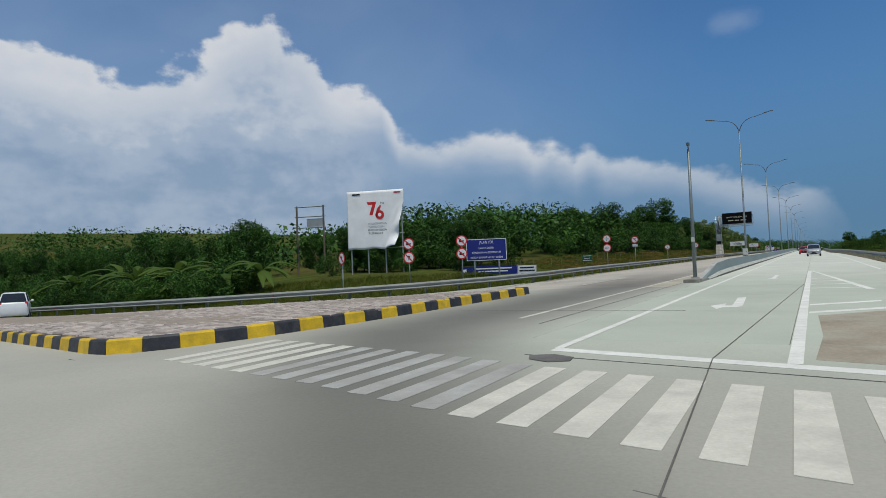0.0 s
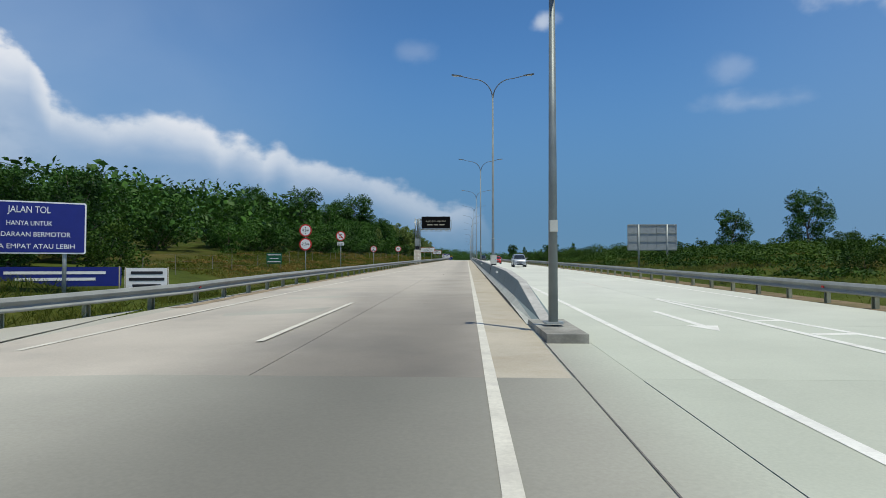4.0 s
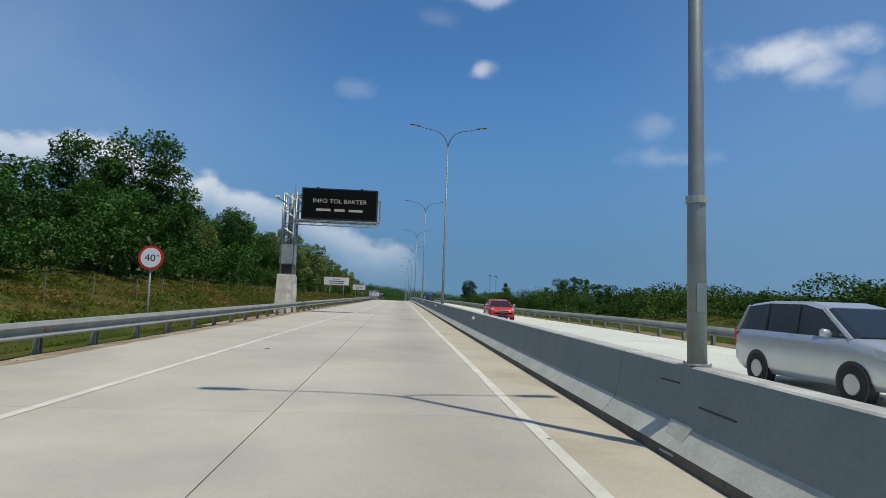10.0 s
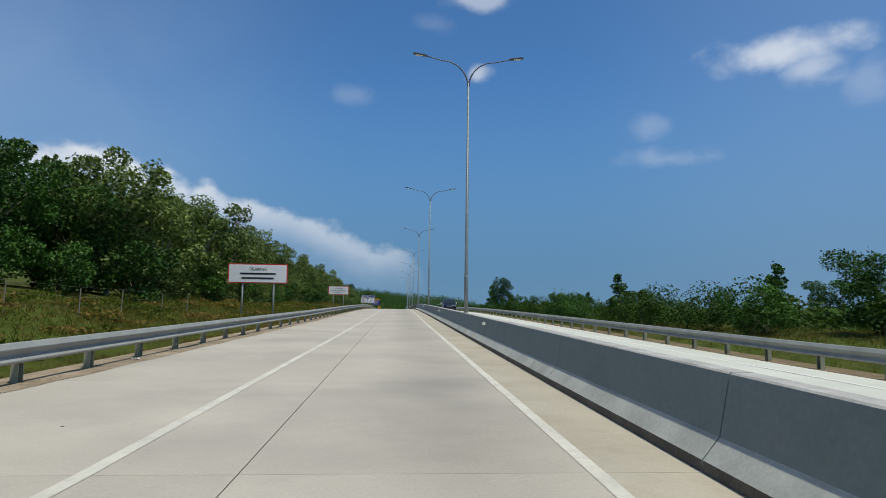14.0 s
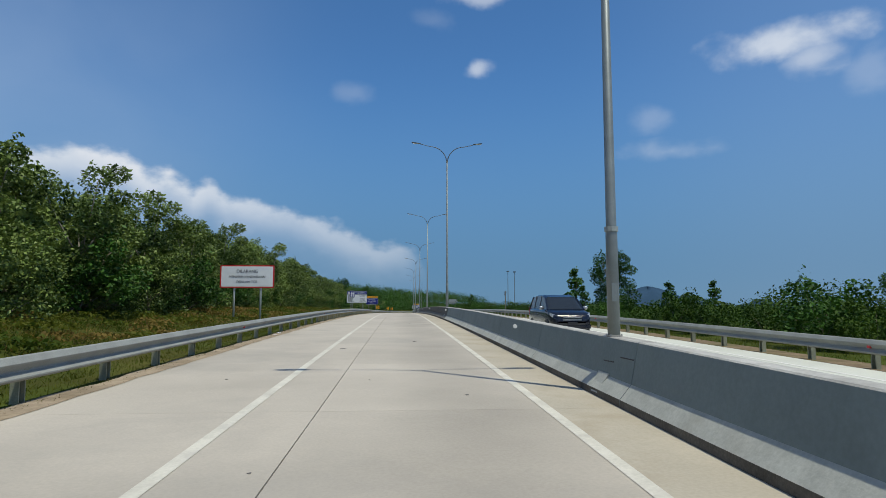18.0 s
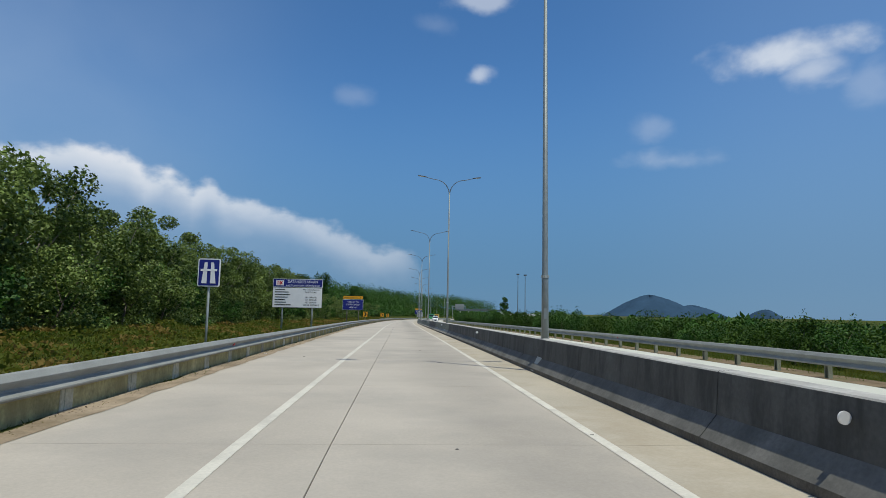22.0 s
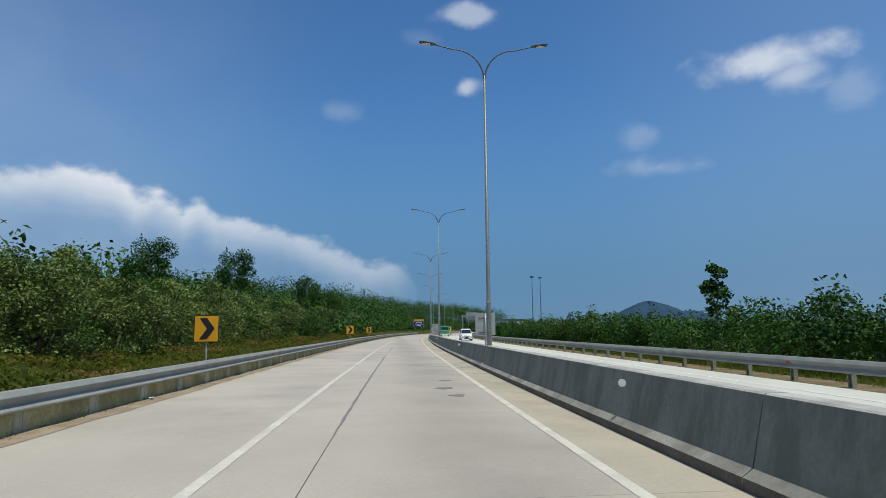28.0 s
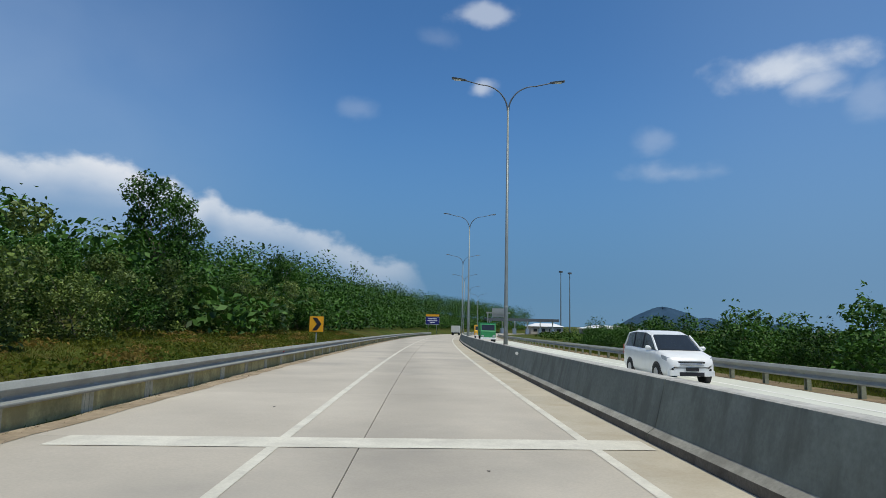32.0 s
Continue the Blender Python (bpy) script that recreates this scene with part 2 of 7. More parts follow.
    if stain:
        f = N.new("ShaderNodeMapRange")
        L.new(noise_at(stain_scale, 7), f.inputs[0])
        f.inputs[1].default_value, f.inputs[2].default_value = 0.60 - stain_amount * 0.35, 0.72
        f.inputs[4].default_value = min(1.0, 0.35 + stain_amount)
        x = N.new("ShaderNodeMix")
        x.data_type = "RGBA"
        L.new(f.outputs[0], x.inputs[0])
        L.new(col, x.inputs[6])
        x.inputs[7].default_value = (*stain, 1)
        col = x.outputs[2]
    if streak:
        # dark runs drawn out downwards
        sc = N.new("ShaderNodeVectorMath")
        sc.operation = "MULTIPLY"
        L.new(geo.outputs["Position"], sc.inputs[0])
        sc.inputs[1].default_value = (2.2, 2.2, 0.55)
        n = N.new("ShaderNodeTexNoise")
        n.inputs["Scale"].default_value, n.inputs["Detail"].default_value, n.inputs["Roughness"].default_value = 1.0, 6, 0.65
        L.new(sc.outputs[0], n.inputs["Vector"])
        f = N.new("ShaderNodeMapRange")
        L.new(n.outputs["Fac"], f.inputs[0])
        f.inputs[1].default_value, f.inputs[2].default_value, f.inputs[4].default_value = 0.46, 0.62, 0.8
        x = N.new("ShaderNodeMix")
        x.data_type = "RGBA"
        L.new(f.outputs[0], x.inputs[0])
        L.new(col, x.inputs[6])
        x.inputs[7].default_value = (*streak, 1)
        col = x.outputs[2]
    for mid, half, tone, turn_y, swing, fade in lane:
        # darker strip where wheels and dripping oil polish the lane; before turn_y it swings aside as the wheels
        # turn, and over the stretch fade it wears off
        sp = N.new("ShaderNodeSeparateXYZ")
        L.new(geo.outputs["Position"], sp.inputs[0])

        def calc(op, a, b, c=None):
            n = N.new("ShaderNodeMath")
            n.operation = op
            for k, q in enumerate((a, b, c)):
                if isinstance(q, (int, float)):
                    n.inputs[k].default_value = q
                elif q is not None:
                    L.new(q, n.inputs[k])
            return n.outputs[0]

        off = calc("MULTIPLY_ADD", noise_at(0.12), 1.4, sp.outputs[0])
        off = calc("SUBTRACT", off, mid + 0.7)
        if swing:
            before = calc("MAXIMUM", calc("SUBTRACT", turn_y, sp.outputs[1]), 0.0)
            off = calc("MULTIPLY_ADD", calc("POWER", before, 2.0), -swing, off)
        r = N.new("ShaderNodeMapRange")
        r.interpolation_type = "SMOOTHSTEP"
        L.new(calc("ABSOLUTE", off, 0.0), r.inputs[0])
        r.inputs[1].default_value, r.inputs[2].default_value, r.inputs[3].default_value, r.inputs[4].default_value = 0.1, half, tone, 1.0
        fac = r.outputs[0]
        if fade:
            r2 = N.new("ShaderNodeMapRange")
            r2.interpolation_type = "SMOOTHSTEP"
            L.new(sp.outputs[1], r2.inputs[0])
            r2.inputs[1].default_value, r2.inputs[2].default_value, r2.inputs[3].default_value, r2.inputs[4].default_value = fade[0], fade[1], 0.0, 1.0
            fac = calc("MAXIMUM", fac, calc("MULTIPLY_ADD", r2.outputs[0], 1 - tone, tone))
        x = N.new("ShaderNodeMix")
        x.data_type, x.blend_type = "RGBA", "MULTIPLY"
        x.inputs[0].default_value = 1.0
        L.new(col, x.inputs[6])
        L.new(fac, x.inputs[7])
        col = x.outputs[2]
    L.new(col, bsdf.inputs["Base Color"])
    if bump:
        b = N.new("ShaderNodeBump")
        b.inputs["Strength"].default_value, b.inputs["Distance"].default_value = bump, 0.02
        L.new(noise_at(fine_scale * 1.5, 4), b.inputs["Height"])
        L.new(b.outputs[0], bsdf.inputs["Normal"])
    return m


def leafy(name, dark, light, through_light=0.35, gloss=0.15):
    """Leaves: two greens mixed leaf by leaf, with some light passing through."""
    m = bpy.data.materials.new(name)
    m.use_nodes = True
    N, L = m.node_tree.nodes, m.node_tree.links
    N.clear()
    geo = N.new("ShaderNodeNewGeometry")
    n = N.new("ShaderNodeTexNoise")
    n.inputs["Scale"].default_value, n.inputs["Detail"].default_value = 0.25, 3
    L.new(geo.outputs["Position"], n.inputs["Vector"])
    s = N.new("ShaderNodeMath")
    s.operation = "MULTIPLY_ADD"
    L.new(geo.outputs["Random Per Island"], s.inputs[0])
    s.inputs[1].default_value = 0.75
    a = N.new("ShaderNodeMath")
    a.operation = "MULTIPLY_ADD"
    L.new(n.outputs["Fac"], a.inputs[0])
    a.inputs[1].default_value, a.inputs[2].default_value = 1.6, -0.65
    L.new(a.outputs[0], s.inputs[2])
    x = N.new("ShaderNodeMix")
    x.data_type = "RGBA"
    x.clamp_factor = True
    L.new(s.outputs[0], x.inputs[0])
    x.inputs[6].default_value, x.inputs[7].default_value = (*dark, 1), (*light, 1)
    d = N.new("ShaderNodeBsdfPrincipled")
    d.inputs["Roughness"].default_value, d.inputs["Specular IOR Level"].default_value = 0.6 - 0.5 * (gloss - 0.15), gloss
    L.new(x.outputs[2], d.inputs["Base Color"])
    t = N.new("ShaderNodeBsdfTranslucent")
    L.new(x.outputs[2], t.inputs[0])
    mx = N.new("ShaderNodeMixShader")
    mx.inputs[0].default_value = through_light
    L.new(d.outputs[0], mx.inputs[1])
    L.new(t.outputs[0], mx.inputs[2])
    L.new(mx.outputs[0], N.new("ShaderNodeOutputMaterial").inputs[0])
    return m


M = {
    "road": material("road_concrete", (0.47, 0.424, 0.358), 0.85, vary=0.10, scale=0.35, fine_scale=30, bump=0.1, stain=(0.30, 0.28, 0.25), stain_scale=0.22, stain_amount=0.25, random_tone=0.035, lane=[(-1.1, 1.5, 0.84, 0, 0, None), (-1.7, 4.0, 0.43, 14.5, 0.05, (24.0, 56.0))]),
    "pale_road": material("pale_road_concrete", (0.475, 0.495, 0.41), 0.85, blend=((0.59, 0.595, 0.52), 1.0, 1.6, 26.0, 52.0), vary=0.08, scale=0.35, fine_scale=30, bump=0.1, random_tone=0.03),
    "worn": material("worn_concrete", (0.22, 0.205, 0.185), 0.7, vary=0.16, scale=0.3, fine_scale=25, bump=0.08),
    "junction": material("junction_concrete", (0.41, 0.395, 0.335), 0.85, vary=0.10, scale=0.2, fine_scale=25, bump=0.1, stain=(0.34, 0.31, 0.28), stain_scale=0.15, stain_amount=0.15, lane=[(-1.7, 4.0, 0.43, 14.5, 0.05, None)], blend=((0.475, 0.495, 0.41), 0.4, 2.2, 6.0, 12.0)),
    "sealant": material("joint_sealant", (0.13, 0.12, 0.11), 0.8, vary=0.3, scale=2),
    "white_line": material("white_road_paint", (0.61, 0.585, 0.51), 0.95, spec=0.1, vary=0.12, scale=1.5, fine_scale=25, stain=(0.47, 0.44, 0.40), stain_scale=2.2, stain_amount=0.25),
    "fresh_line": material("fresh_road_paint", (0.74, 0.73, 0.68), 0.95, spec=0.1, vary=0.10, scale=1.5, fine_scale=25, stain=(0.52, 0.50, 0.46), stain_scale=2.2, stain_amount=0.2),
    "worn_line": material("worn_road_paint", (0.46, 0.45, 0.42), 0.7, vary=0.15, scale=1.5, fine_scale=25, stain=(0.31, 0.29, 0.26), stain_scale=1.3, stain_amount=0.8),
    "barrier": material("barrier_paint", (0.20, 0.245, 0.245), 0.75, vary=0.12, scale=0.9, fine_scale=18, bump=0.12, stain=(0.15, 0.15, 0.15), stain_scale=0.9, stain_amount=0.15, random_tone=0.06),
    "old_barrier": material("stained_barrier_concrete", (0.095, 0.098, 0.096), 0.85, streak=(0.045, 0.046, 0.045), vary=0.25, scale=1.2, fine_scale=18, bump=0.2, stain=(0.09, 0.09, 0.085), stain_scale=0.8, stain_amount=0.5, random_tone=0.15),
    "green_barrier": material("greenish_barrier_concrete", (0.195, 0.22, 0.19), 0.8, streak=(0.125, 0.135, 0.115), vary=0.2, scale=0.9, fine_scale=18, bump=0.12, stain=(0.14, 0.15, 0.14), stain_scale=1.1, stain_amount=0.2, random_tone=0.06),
    "foot": material("pale_foot_concrete", (0.45, 0.46, 0.42), 0.85, vary=0.16, scale=1.5, fine_scale=25, bump=0.2, stain=(0.30, 0.29, 0.25), stain_scale=1.3, stain_amount=0.2),
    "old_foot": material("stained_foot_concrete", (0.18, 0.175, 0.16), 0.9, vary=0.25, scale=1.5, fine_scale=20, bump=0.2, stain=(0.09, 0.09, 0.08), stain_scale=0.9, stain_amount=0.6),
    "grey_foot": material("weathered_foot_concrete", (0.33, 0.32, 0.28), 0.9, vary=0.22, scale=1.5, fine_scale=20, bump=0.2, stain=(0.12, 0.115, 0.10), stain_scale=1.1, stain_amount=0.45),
    # upright lip at the barrier's base, darker than the foot above it
    "lip": material("dark_lip_concrete", (0.12, 0.11, 0.095), 0.95, vary=0.3, scale=2.5, fine_scale=25, bump=0.3),
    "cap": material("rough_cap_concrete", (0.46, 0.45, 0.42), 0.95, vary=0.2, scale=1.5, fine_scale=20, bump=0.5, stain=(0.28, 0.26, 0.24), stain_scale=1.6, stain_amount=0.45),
    "galv": material("galvanised_steel", (0.34, 0.37, 0.36), 0.5, metal=0.35, vary=0.15, scale=4, fine_scale=60, bump=0.03),
    "rail_post": material("weathered_post_steel", (0.27, 0.285, 0.215), 0.85, metal=0.0, vary=0.2, scale=4, fine_scale=50, bump=0.05, random_tone=0.12),
    "rail": material("guardrail_steel", (0.275, 0.285, 0.27), 0.6, spec=0.15, metal=0.0, vary=0.14, scale=1.5, fine_scale=40, bump=0.04),
    "pole": material("lamp_pole_steel", (0.21, 0.24, 0.245), 0.5, metal=0.35, vary=0.12, scale=3, fine_scale=60, bump=0.03),
    "head": material("lamp_head_grey", (0.11, 0.125, 0.14), 0.5, vary=0.1),
    "lens": material("lamp_lens", (0.6, 0.62, 0.6), 0.25, vary=0.05),
    "yellow": material("kerb_yellow_paint", (0.70, 0.45, 0.02), 0.6, vary=0.15, scale=4, stain=(0.40, 0.27, 0.05), stain_scale=3, stain_amount=0.3, random_tone=0.08),
    "black": material("kerb_black_paint", (0.035, 0.037, 0.045), 0.6, vary=0.3, scale=4, stain=(0.10, 0.09, 0.08), stain_scale=3, stain_amount=0.3),
    "cobble": material("cobble_stone", (0.34, 0.29, 0.26), 0.9, vary=0.2, scale=3, fine_scale=30, bump=0.3, random_tone=0.25, island=0.3),
    "mortar": material("mortar_and_dust", (0.30, 0.25, 0.20), 0.95, vary=0.2, scale=2),
    "white": material("sign_white", (0.80, 0.81, 0.82), 0.45, vary=0.04),
    "red": material("sign_red", (0.60, 0.025, 0.03), 0.45, vary=0.06),
    "dark": material("sign_black", (0.02, 0.02, 0.025), 0.5, vary=0.1),
    "blue": material("sign_blue", (0.012, 0.022, 0.20), 0.4, vary=0.06),
    "sign_yellow": material("sign_yellow", (0.85, 0.40, 0.015), 0.45, vary=0.05),
    "green": material("sign_green", (0.015, 0.12, 0.06), 0.5, vary=0.15),
    "grey_back": material("sign_back_grey", (0.36, 0.38, 0.38), 0.5, metal=0.3, vary=0.1),
    "cabinet": material("cabinet_paint", (0.55, 0.56, 0.52), 0.5, vary=0.1, stain=(0.35, 0.33, 0.28), stain_scale=3, stain_amount=0.25),
    "plinth": material("stained_white_plinth", (0.80, 0.76, 0.66), 0.85, vary=0.15, scale=2, stain=(0.34, 0.21, 0.13), stain_scale=1.5, stain_amount=0.45, streak=(0.66, 0.58, 0.47)),
    "led": material("led_panel_black", (0.006, 0.006, 0.007), 0.9, vary=0.2, scale=8, spec=0.1),
    "bark": material("bark", (0.16, 0.13, 0.10), 0.9, vary=0.35, scale=3, fine_scale=25, bump=0.4),
    "pale_bark": material("rubber_tree_bark", (0.28, 0.25, 0.21), 0.9, vary=0.3, scale=3, fine_scale=25, bump=0.4),
    "post": material("concrete_post", (0.22, 0.21, 0.16), 0.9, vary=0.2),
    "hill": material("distant_hill", (0.038, 0.075, 0.125), 1.0, vary=0.12, scale=0.01, fine_scale=0.05, bump=0.0, spec=0.0),
    "roof": material("white_metal_roof", (0.75, 0.76, 0.77), 0.5, vary=0.05),
    "wall_far": material("far_wall", (0.45, 0.43, 0.40), 0.9, vary=0.1),
    "cloth": material("white_banner_cloth", (0.90, 0.90, 0.90), 0.7, vary=0.06, scale=1.2, fine_scale=20, bump=0.1),
    "reflector": material("white_reflector", (0.80, 0.80, 0.78), 0.3, vary=0.03),
    "glass": material("vehicle_glass", (0.02, 0.025, 0.03), 0.08, vary=0.1, spec=0.7),
    "tyre": material("tyre_rubber", (0.02, 0.02, 0.02), 0.8, vary=0.2),
    "rim": material("wheel_rim", (0.45, 0.45, 0.47), 0.35, metal=0.8, vary=0.1),
    "paint_silver": material("silver_car_paint", (0.50, 0.52, 0.55), 0.28, metal=0.5, vary=0.05),
    "paint_navy": material("dark_blue_car_paint", (0.006, 0.008, 0.018), 0.12, vary=0.1, spec=0.6),
    "paint_red": material("red_car_paint", (0.55, 0.03, 0.025), 0.25, vary=0.05, spec=0.6),
    "paint_white": material("white_car_paint", (0.78, 0.79, 0.80), 0.28, vary=0.04, spec=0.5),
    "paint_green": material("green_truck_paint", (0.03, 0.25, 0.09), 0.45, vary=0.1),
    "paint_amber": material("yellow_truck_paint", (0.75, 0.42, 0.03), 0.45, vary=0.1),
    "lamp_glass": material("headlight_glass", (0.42, 0.44, 0.47), 0.1, vary=0.03, spec=0.7),
    "leaf_dark": leafy("dark_tree_leaves", (0.008, 0.032, 0.005), (0.070, 0.172, 0.022), 0.14, 0.22),
    "leaf_rubber": leafy("rubber_tree_leaves", (0.016, 0.042, 0.007), (0.225, 0.310, 0.070), 0.2, 0.30),
    "leaf_bush": leafy("bush_leaves", (0.012, 0.044, 0.007), (0.068, 0.125, 0.014), 0.18, 0.15),
    "leaf_banana": leafy("banana_leaves", (0.040, 0.085, 0.015), (0.120, 0.190, 0.035), 0.4),
    "grass": leafy("grass_blades", (0.052, 0.092, 0.010), (0.150, 0.155, 0.022), 0.45),
    "dry": leafy("dry_grass_blades", (0.14, 0.105, 0.025), (0.29, 0.205, 0.055), 0.45),
}
# green and brown earth, mixed over metres
M["ground"] = material("grassy_earth", (0.056, 0.074, 0.012), 1.0, vary=0.4, scale=0.35, fine_scale=9, bump=0.5, stain=(0.12, 0.083, 0.030), stain_scale=0.11, stain_amount=0.35, spec=0.1)
M["dusty_road"] = material("dusty_road_concrete", (0.45, 0.405, 0.325), 0.95, vary=0.10, scale=0.5, fine_scale=26, bump=0.12, stain=(0.34, 0.28, 0.195), stain_scale=0.7, stain_amount=0.3, spec=0.2)
M["verge_block"] = material("pale_footing_concrete", (0.50, 0.48, 0.37), 0.95, vary=0.25, scale=2.0, fine_scale=18, bump=0.3, stain=(0.20, 0.18, 0.10), stain_scale=1.2, stain_amount=0.35, random_tone=0.2, spec=0.1)
M["aged_galv"] = material("aged_lattice_steel", (0.25, 0.28, 0.29), 0.38, metal=0.7, vary=0.25, scale=5, fine_scale=60, bump=0.03)
M["verge_wall"] = material("weathered_wall_concrete", (0.43, 0.385, 0.20), 0.95, vary=0.3, scale=1.4, fine_scale=16, bump=0.35, stain=(0.14, 0.14, 0.075), stain_scale=0.8, stain_amount=0.35, streak=(0.28, 0.245, 0.125), spec=0.1)
M["sand"] = material("sandy_verge_dirt", (0.33, 0.265, 0.19), 1.0, vary=0.25, scale=1.3, fine_scale=14, bump=0.5, stain=(0.17, 0.13, 0.075), stain_scale=0.9, stain_amount=0.35, spec=0.1)
M["soiled"] = material("soiled_concrete", (0.34, 0.29, 0.225), 0.95, vary=0.18, scale=0.8, fine_scale=18, bump=0.15, stain=(0.46, 0.46, 0.38), stain_scale=0.5, stain_amount=0.3, spec=0.15)
M["dirt"] = material("verge_dirt", (0.20, 0.15, 0.095), 1.0, vary=0.3, scale=1.2, fine_scale=12, bump=0.5, stain=(0.11, 0.12, 0.04), stain_scale=0.8, stain_amount=0.35, spec=0.1)


# ---- mesh helpers ----
class Shape:
    """Gathers vertices and faces of one part."""

    def __init__(self):
        self.v, self.f = [], []

    def add(self, verts, faces):
        n = len(self.v)
        self.v += [tuple(p) for p in verts]
        self.f += [tuple(n + i for i in f) for f in faces]
        return self

    def box(self, c, s, turn=0.0, chamfer=0.0):
        """A box about c with full sizes s; chamfer cuts its upright edges."""
        x, y, z = s[0] / 2, s[1] / 2, s[2] / 2
        k = min(chamfer, x * 0.9, y * 0.9)
        ring = [(-x + k, -y), (x - k, -y), (x, -y + k), (x, y - k), (x - k, y), (-x + k, y), (-x, y - k), (-x, -y + k)] if k else [(-x, -y), (x, -y), (x, y), (-x, y)]
        ca, sa = math.cos(turn), math.sin(turn)
        ring = [(a * ca - b * sa, a * sa + b * ca) for a, b in ring]
        n = len(ring)
        low = [(c[0] + a, c[1] + b, c[2] - z) for a, b in ring]
        top = [(c[0] + a, c[1] + b, c[2] + z) for a, b in ring]
        return self.add(low + top, [tuple(range(n - 1, -1, -1)), tuple(range(n, 2 * n))] + [(i, (i + 1) % n, n + (i + 1) % n, n + i) for i in range(n)])

    def tube(self, pts, radii, n=8, cap=True):
        """A round tube along pts."""
        pts = [Vector(p) for p in pts]
        if isinstance(radii, (int, float)):
            radii = [radii] * len(pts)
        rings, side = [], None
        for i, p in enumerate(pts):
            d = (pts[min(i + 1, len(pts) - 1)] - pts[max(i - 1, 0)]).normalized()
            if side is None:
                side = d.orthogonal().normalized()
            side = (side - d * side.dot(d)).normalized()
            up = d.cross(side)
            rings.append([p + (side * math.cos(a) + up * math.sin(a)) * radii[i] for a in (2 * math.pi * k / n for k in range(n))])
        verts = [q for r in rings for q in r]
        faces = [(i * n + k, i * n + (k + 1) % n, (i + 1) * n + (k + 1) % n, (i + 1) * n + k) for i in range(len(pts) - 1) for k in range(n)]
        if cap:
            faces += [tuple(range(n - 1, -1, -1)), tuple(range((len(pts) - 1) * n, len(pts) * n))]
        return self.add(verts, faces)

    def slab(self, ring, lo, hi):
        """An upright prism on a ring of (x, y), counter-clockwise."""
        n = len(ring)
        return self.add([(x, y, lo) for x, y in ring] + [(x, y, hi) for x, y in ring],
                        [tuple(range(n - 1, -1, -1)), tuple(range(n, 2 * n))] + [(i, (i + 1) % n, n + (i + 1) % n, n + i) for i in range(n)])

    def plate(self, ring, y0, y1):
        """A prism on a ring of (x, z), counter-clockwise as seen from -y, reaching from y0 (front) to y1."""
        n = len(ring)
        return self.add([(x, y0, z) for x, z in ring] + [(x, y1, z) for x, z in ring],
                        [tuple(range(n)), tuple(range(2 * n - 1, n - 1, -1))] + [(i, n + i, n + (i + 1) % n, (i + 1) % n) for i in range(n)])

    def sweep(self, rows, closed=False):
        """Joins rows of equally many points into a skin; closed: each row is a loop, and the ends are capped."""
        n = len(rows[0])
        faces = []
        for i in range(len(rows) - 1):
            for k in range(n if closed else n - 1):
                a, b = i * n + k, i * n + (k + 1) % n
                faces.append((a, b, b + n, a + n))
        if closed:
            faces += [tuple(range(n - 1, -1, -1)), tuple(range((len(rows) - 1) * n, len(rows) * n))]
        return self.add([p for r in rows for p in r], faces)

    def mesh(self, name, mat, smooth=False):
        me = bpy.data.meshes.new(name)
        me.from_pydata(self.v, [], self.f)
        me.materials.append(mat)
        if smooth:
            me.polygons.foreach_set("use_smooth", [True] * len(me.polygons))
        me.update()
        return me


def part(name, shape, mat, parent=None, label="", smooth=False):
    me = shape if isinstance(shape, bpy.types.Mesh) else shape.mesh(name, mat, smooth)
    ob = new(name, me)
    ob.parent = parent
    if label:
        tagged(ob, label)
    return ob


def thing(name, label, category, m=None, group="", kind=""):
    ob = new(name)
    ob.empty_display_size = 0.2
    tagged(ob, label, category, group, kind)
    if m is not None:
        ob.matrix_basis = m
    return ob


def mesh_arrays(name, verts, faces, mat):
    """A mesh from arrays: verts (n, 3) and quads (m, 4) or triangles (m, 3)."""
    me = bpy.data.meshes.new(name)
    me.vertices.add(len(verts))
    me.vertices.foreach_set("co", np.asarray(verts, np.float32).ravel())
    k = faces.shape[1]
    me.loops.add(faces.size)
    me.loops.foreach_set("vertex_index", np.asarray(faces, np.int32).ravel())
    me.polygons.add(len(faces))
    me.polygons.foreach_set("loop_start", np.arange(0, faces.size, k, dtype=np.int32))
    me.materials.append(mat)
    me.update(calc_edges=True)
    return me


def lettering(parent, text, size, x, z, y, mat, width=None, name="lettering", align="CENTER"):
    """Raised letters on the front (-y) of a sign, standing upright, centred on x with their foot at z."""
    cu = bpy.data.curves.new(name, "FONT")
    cu.body, cu.size, cu.extrude, cu.align_x = text, size, 0.003, align
    ob = bpy.data.objects.new(name, cu)
    me = bpy.data.meshes.new_from_object(ob)
    xs = [v.co.x for v in me.vertices]
    k = width / (max(xs) - min(xs)) if width else 1.0
    for v in me.vertices:
        v.co = (x + v.co.x * k, y - v.co.z, z + v.co.y)
    me.materials.clear()
    me.materials.append(mat)
    bpy.data.objects.remove(ob)
    return part(name, me, mat, parent)


# ---- the plan: a road along +y that crests and bends to the right ----
def profile(y):
    y = np.clip(np.asarray(y, float), -150.0, 900.0)
    return 0.0175 * y - (0.0175 + 0.01128) * 14.0 * np.logaddexp(0, (y - 209.2) / 14.0)


NODES = np.arange(-200.0, 1000.0, 5.0)
NODE_Z = profile(NODES)


def level(y):
    """Height of the carriageway at y."""
    return np.interp(y, NODES, NODE_Z)


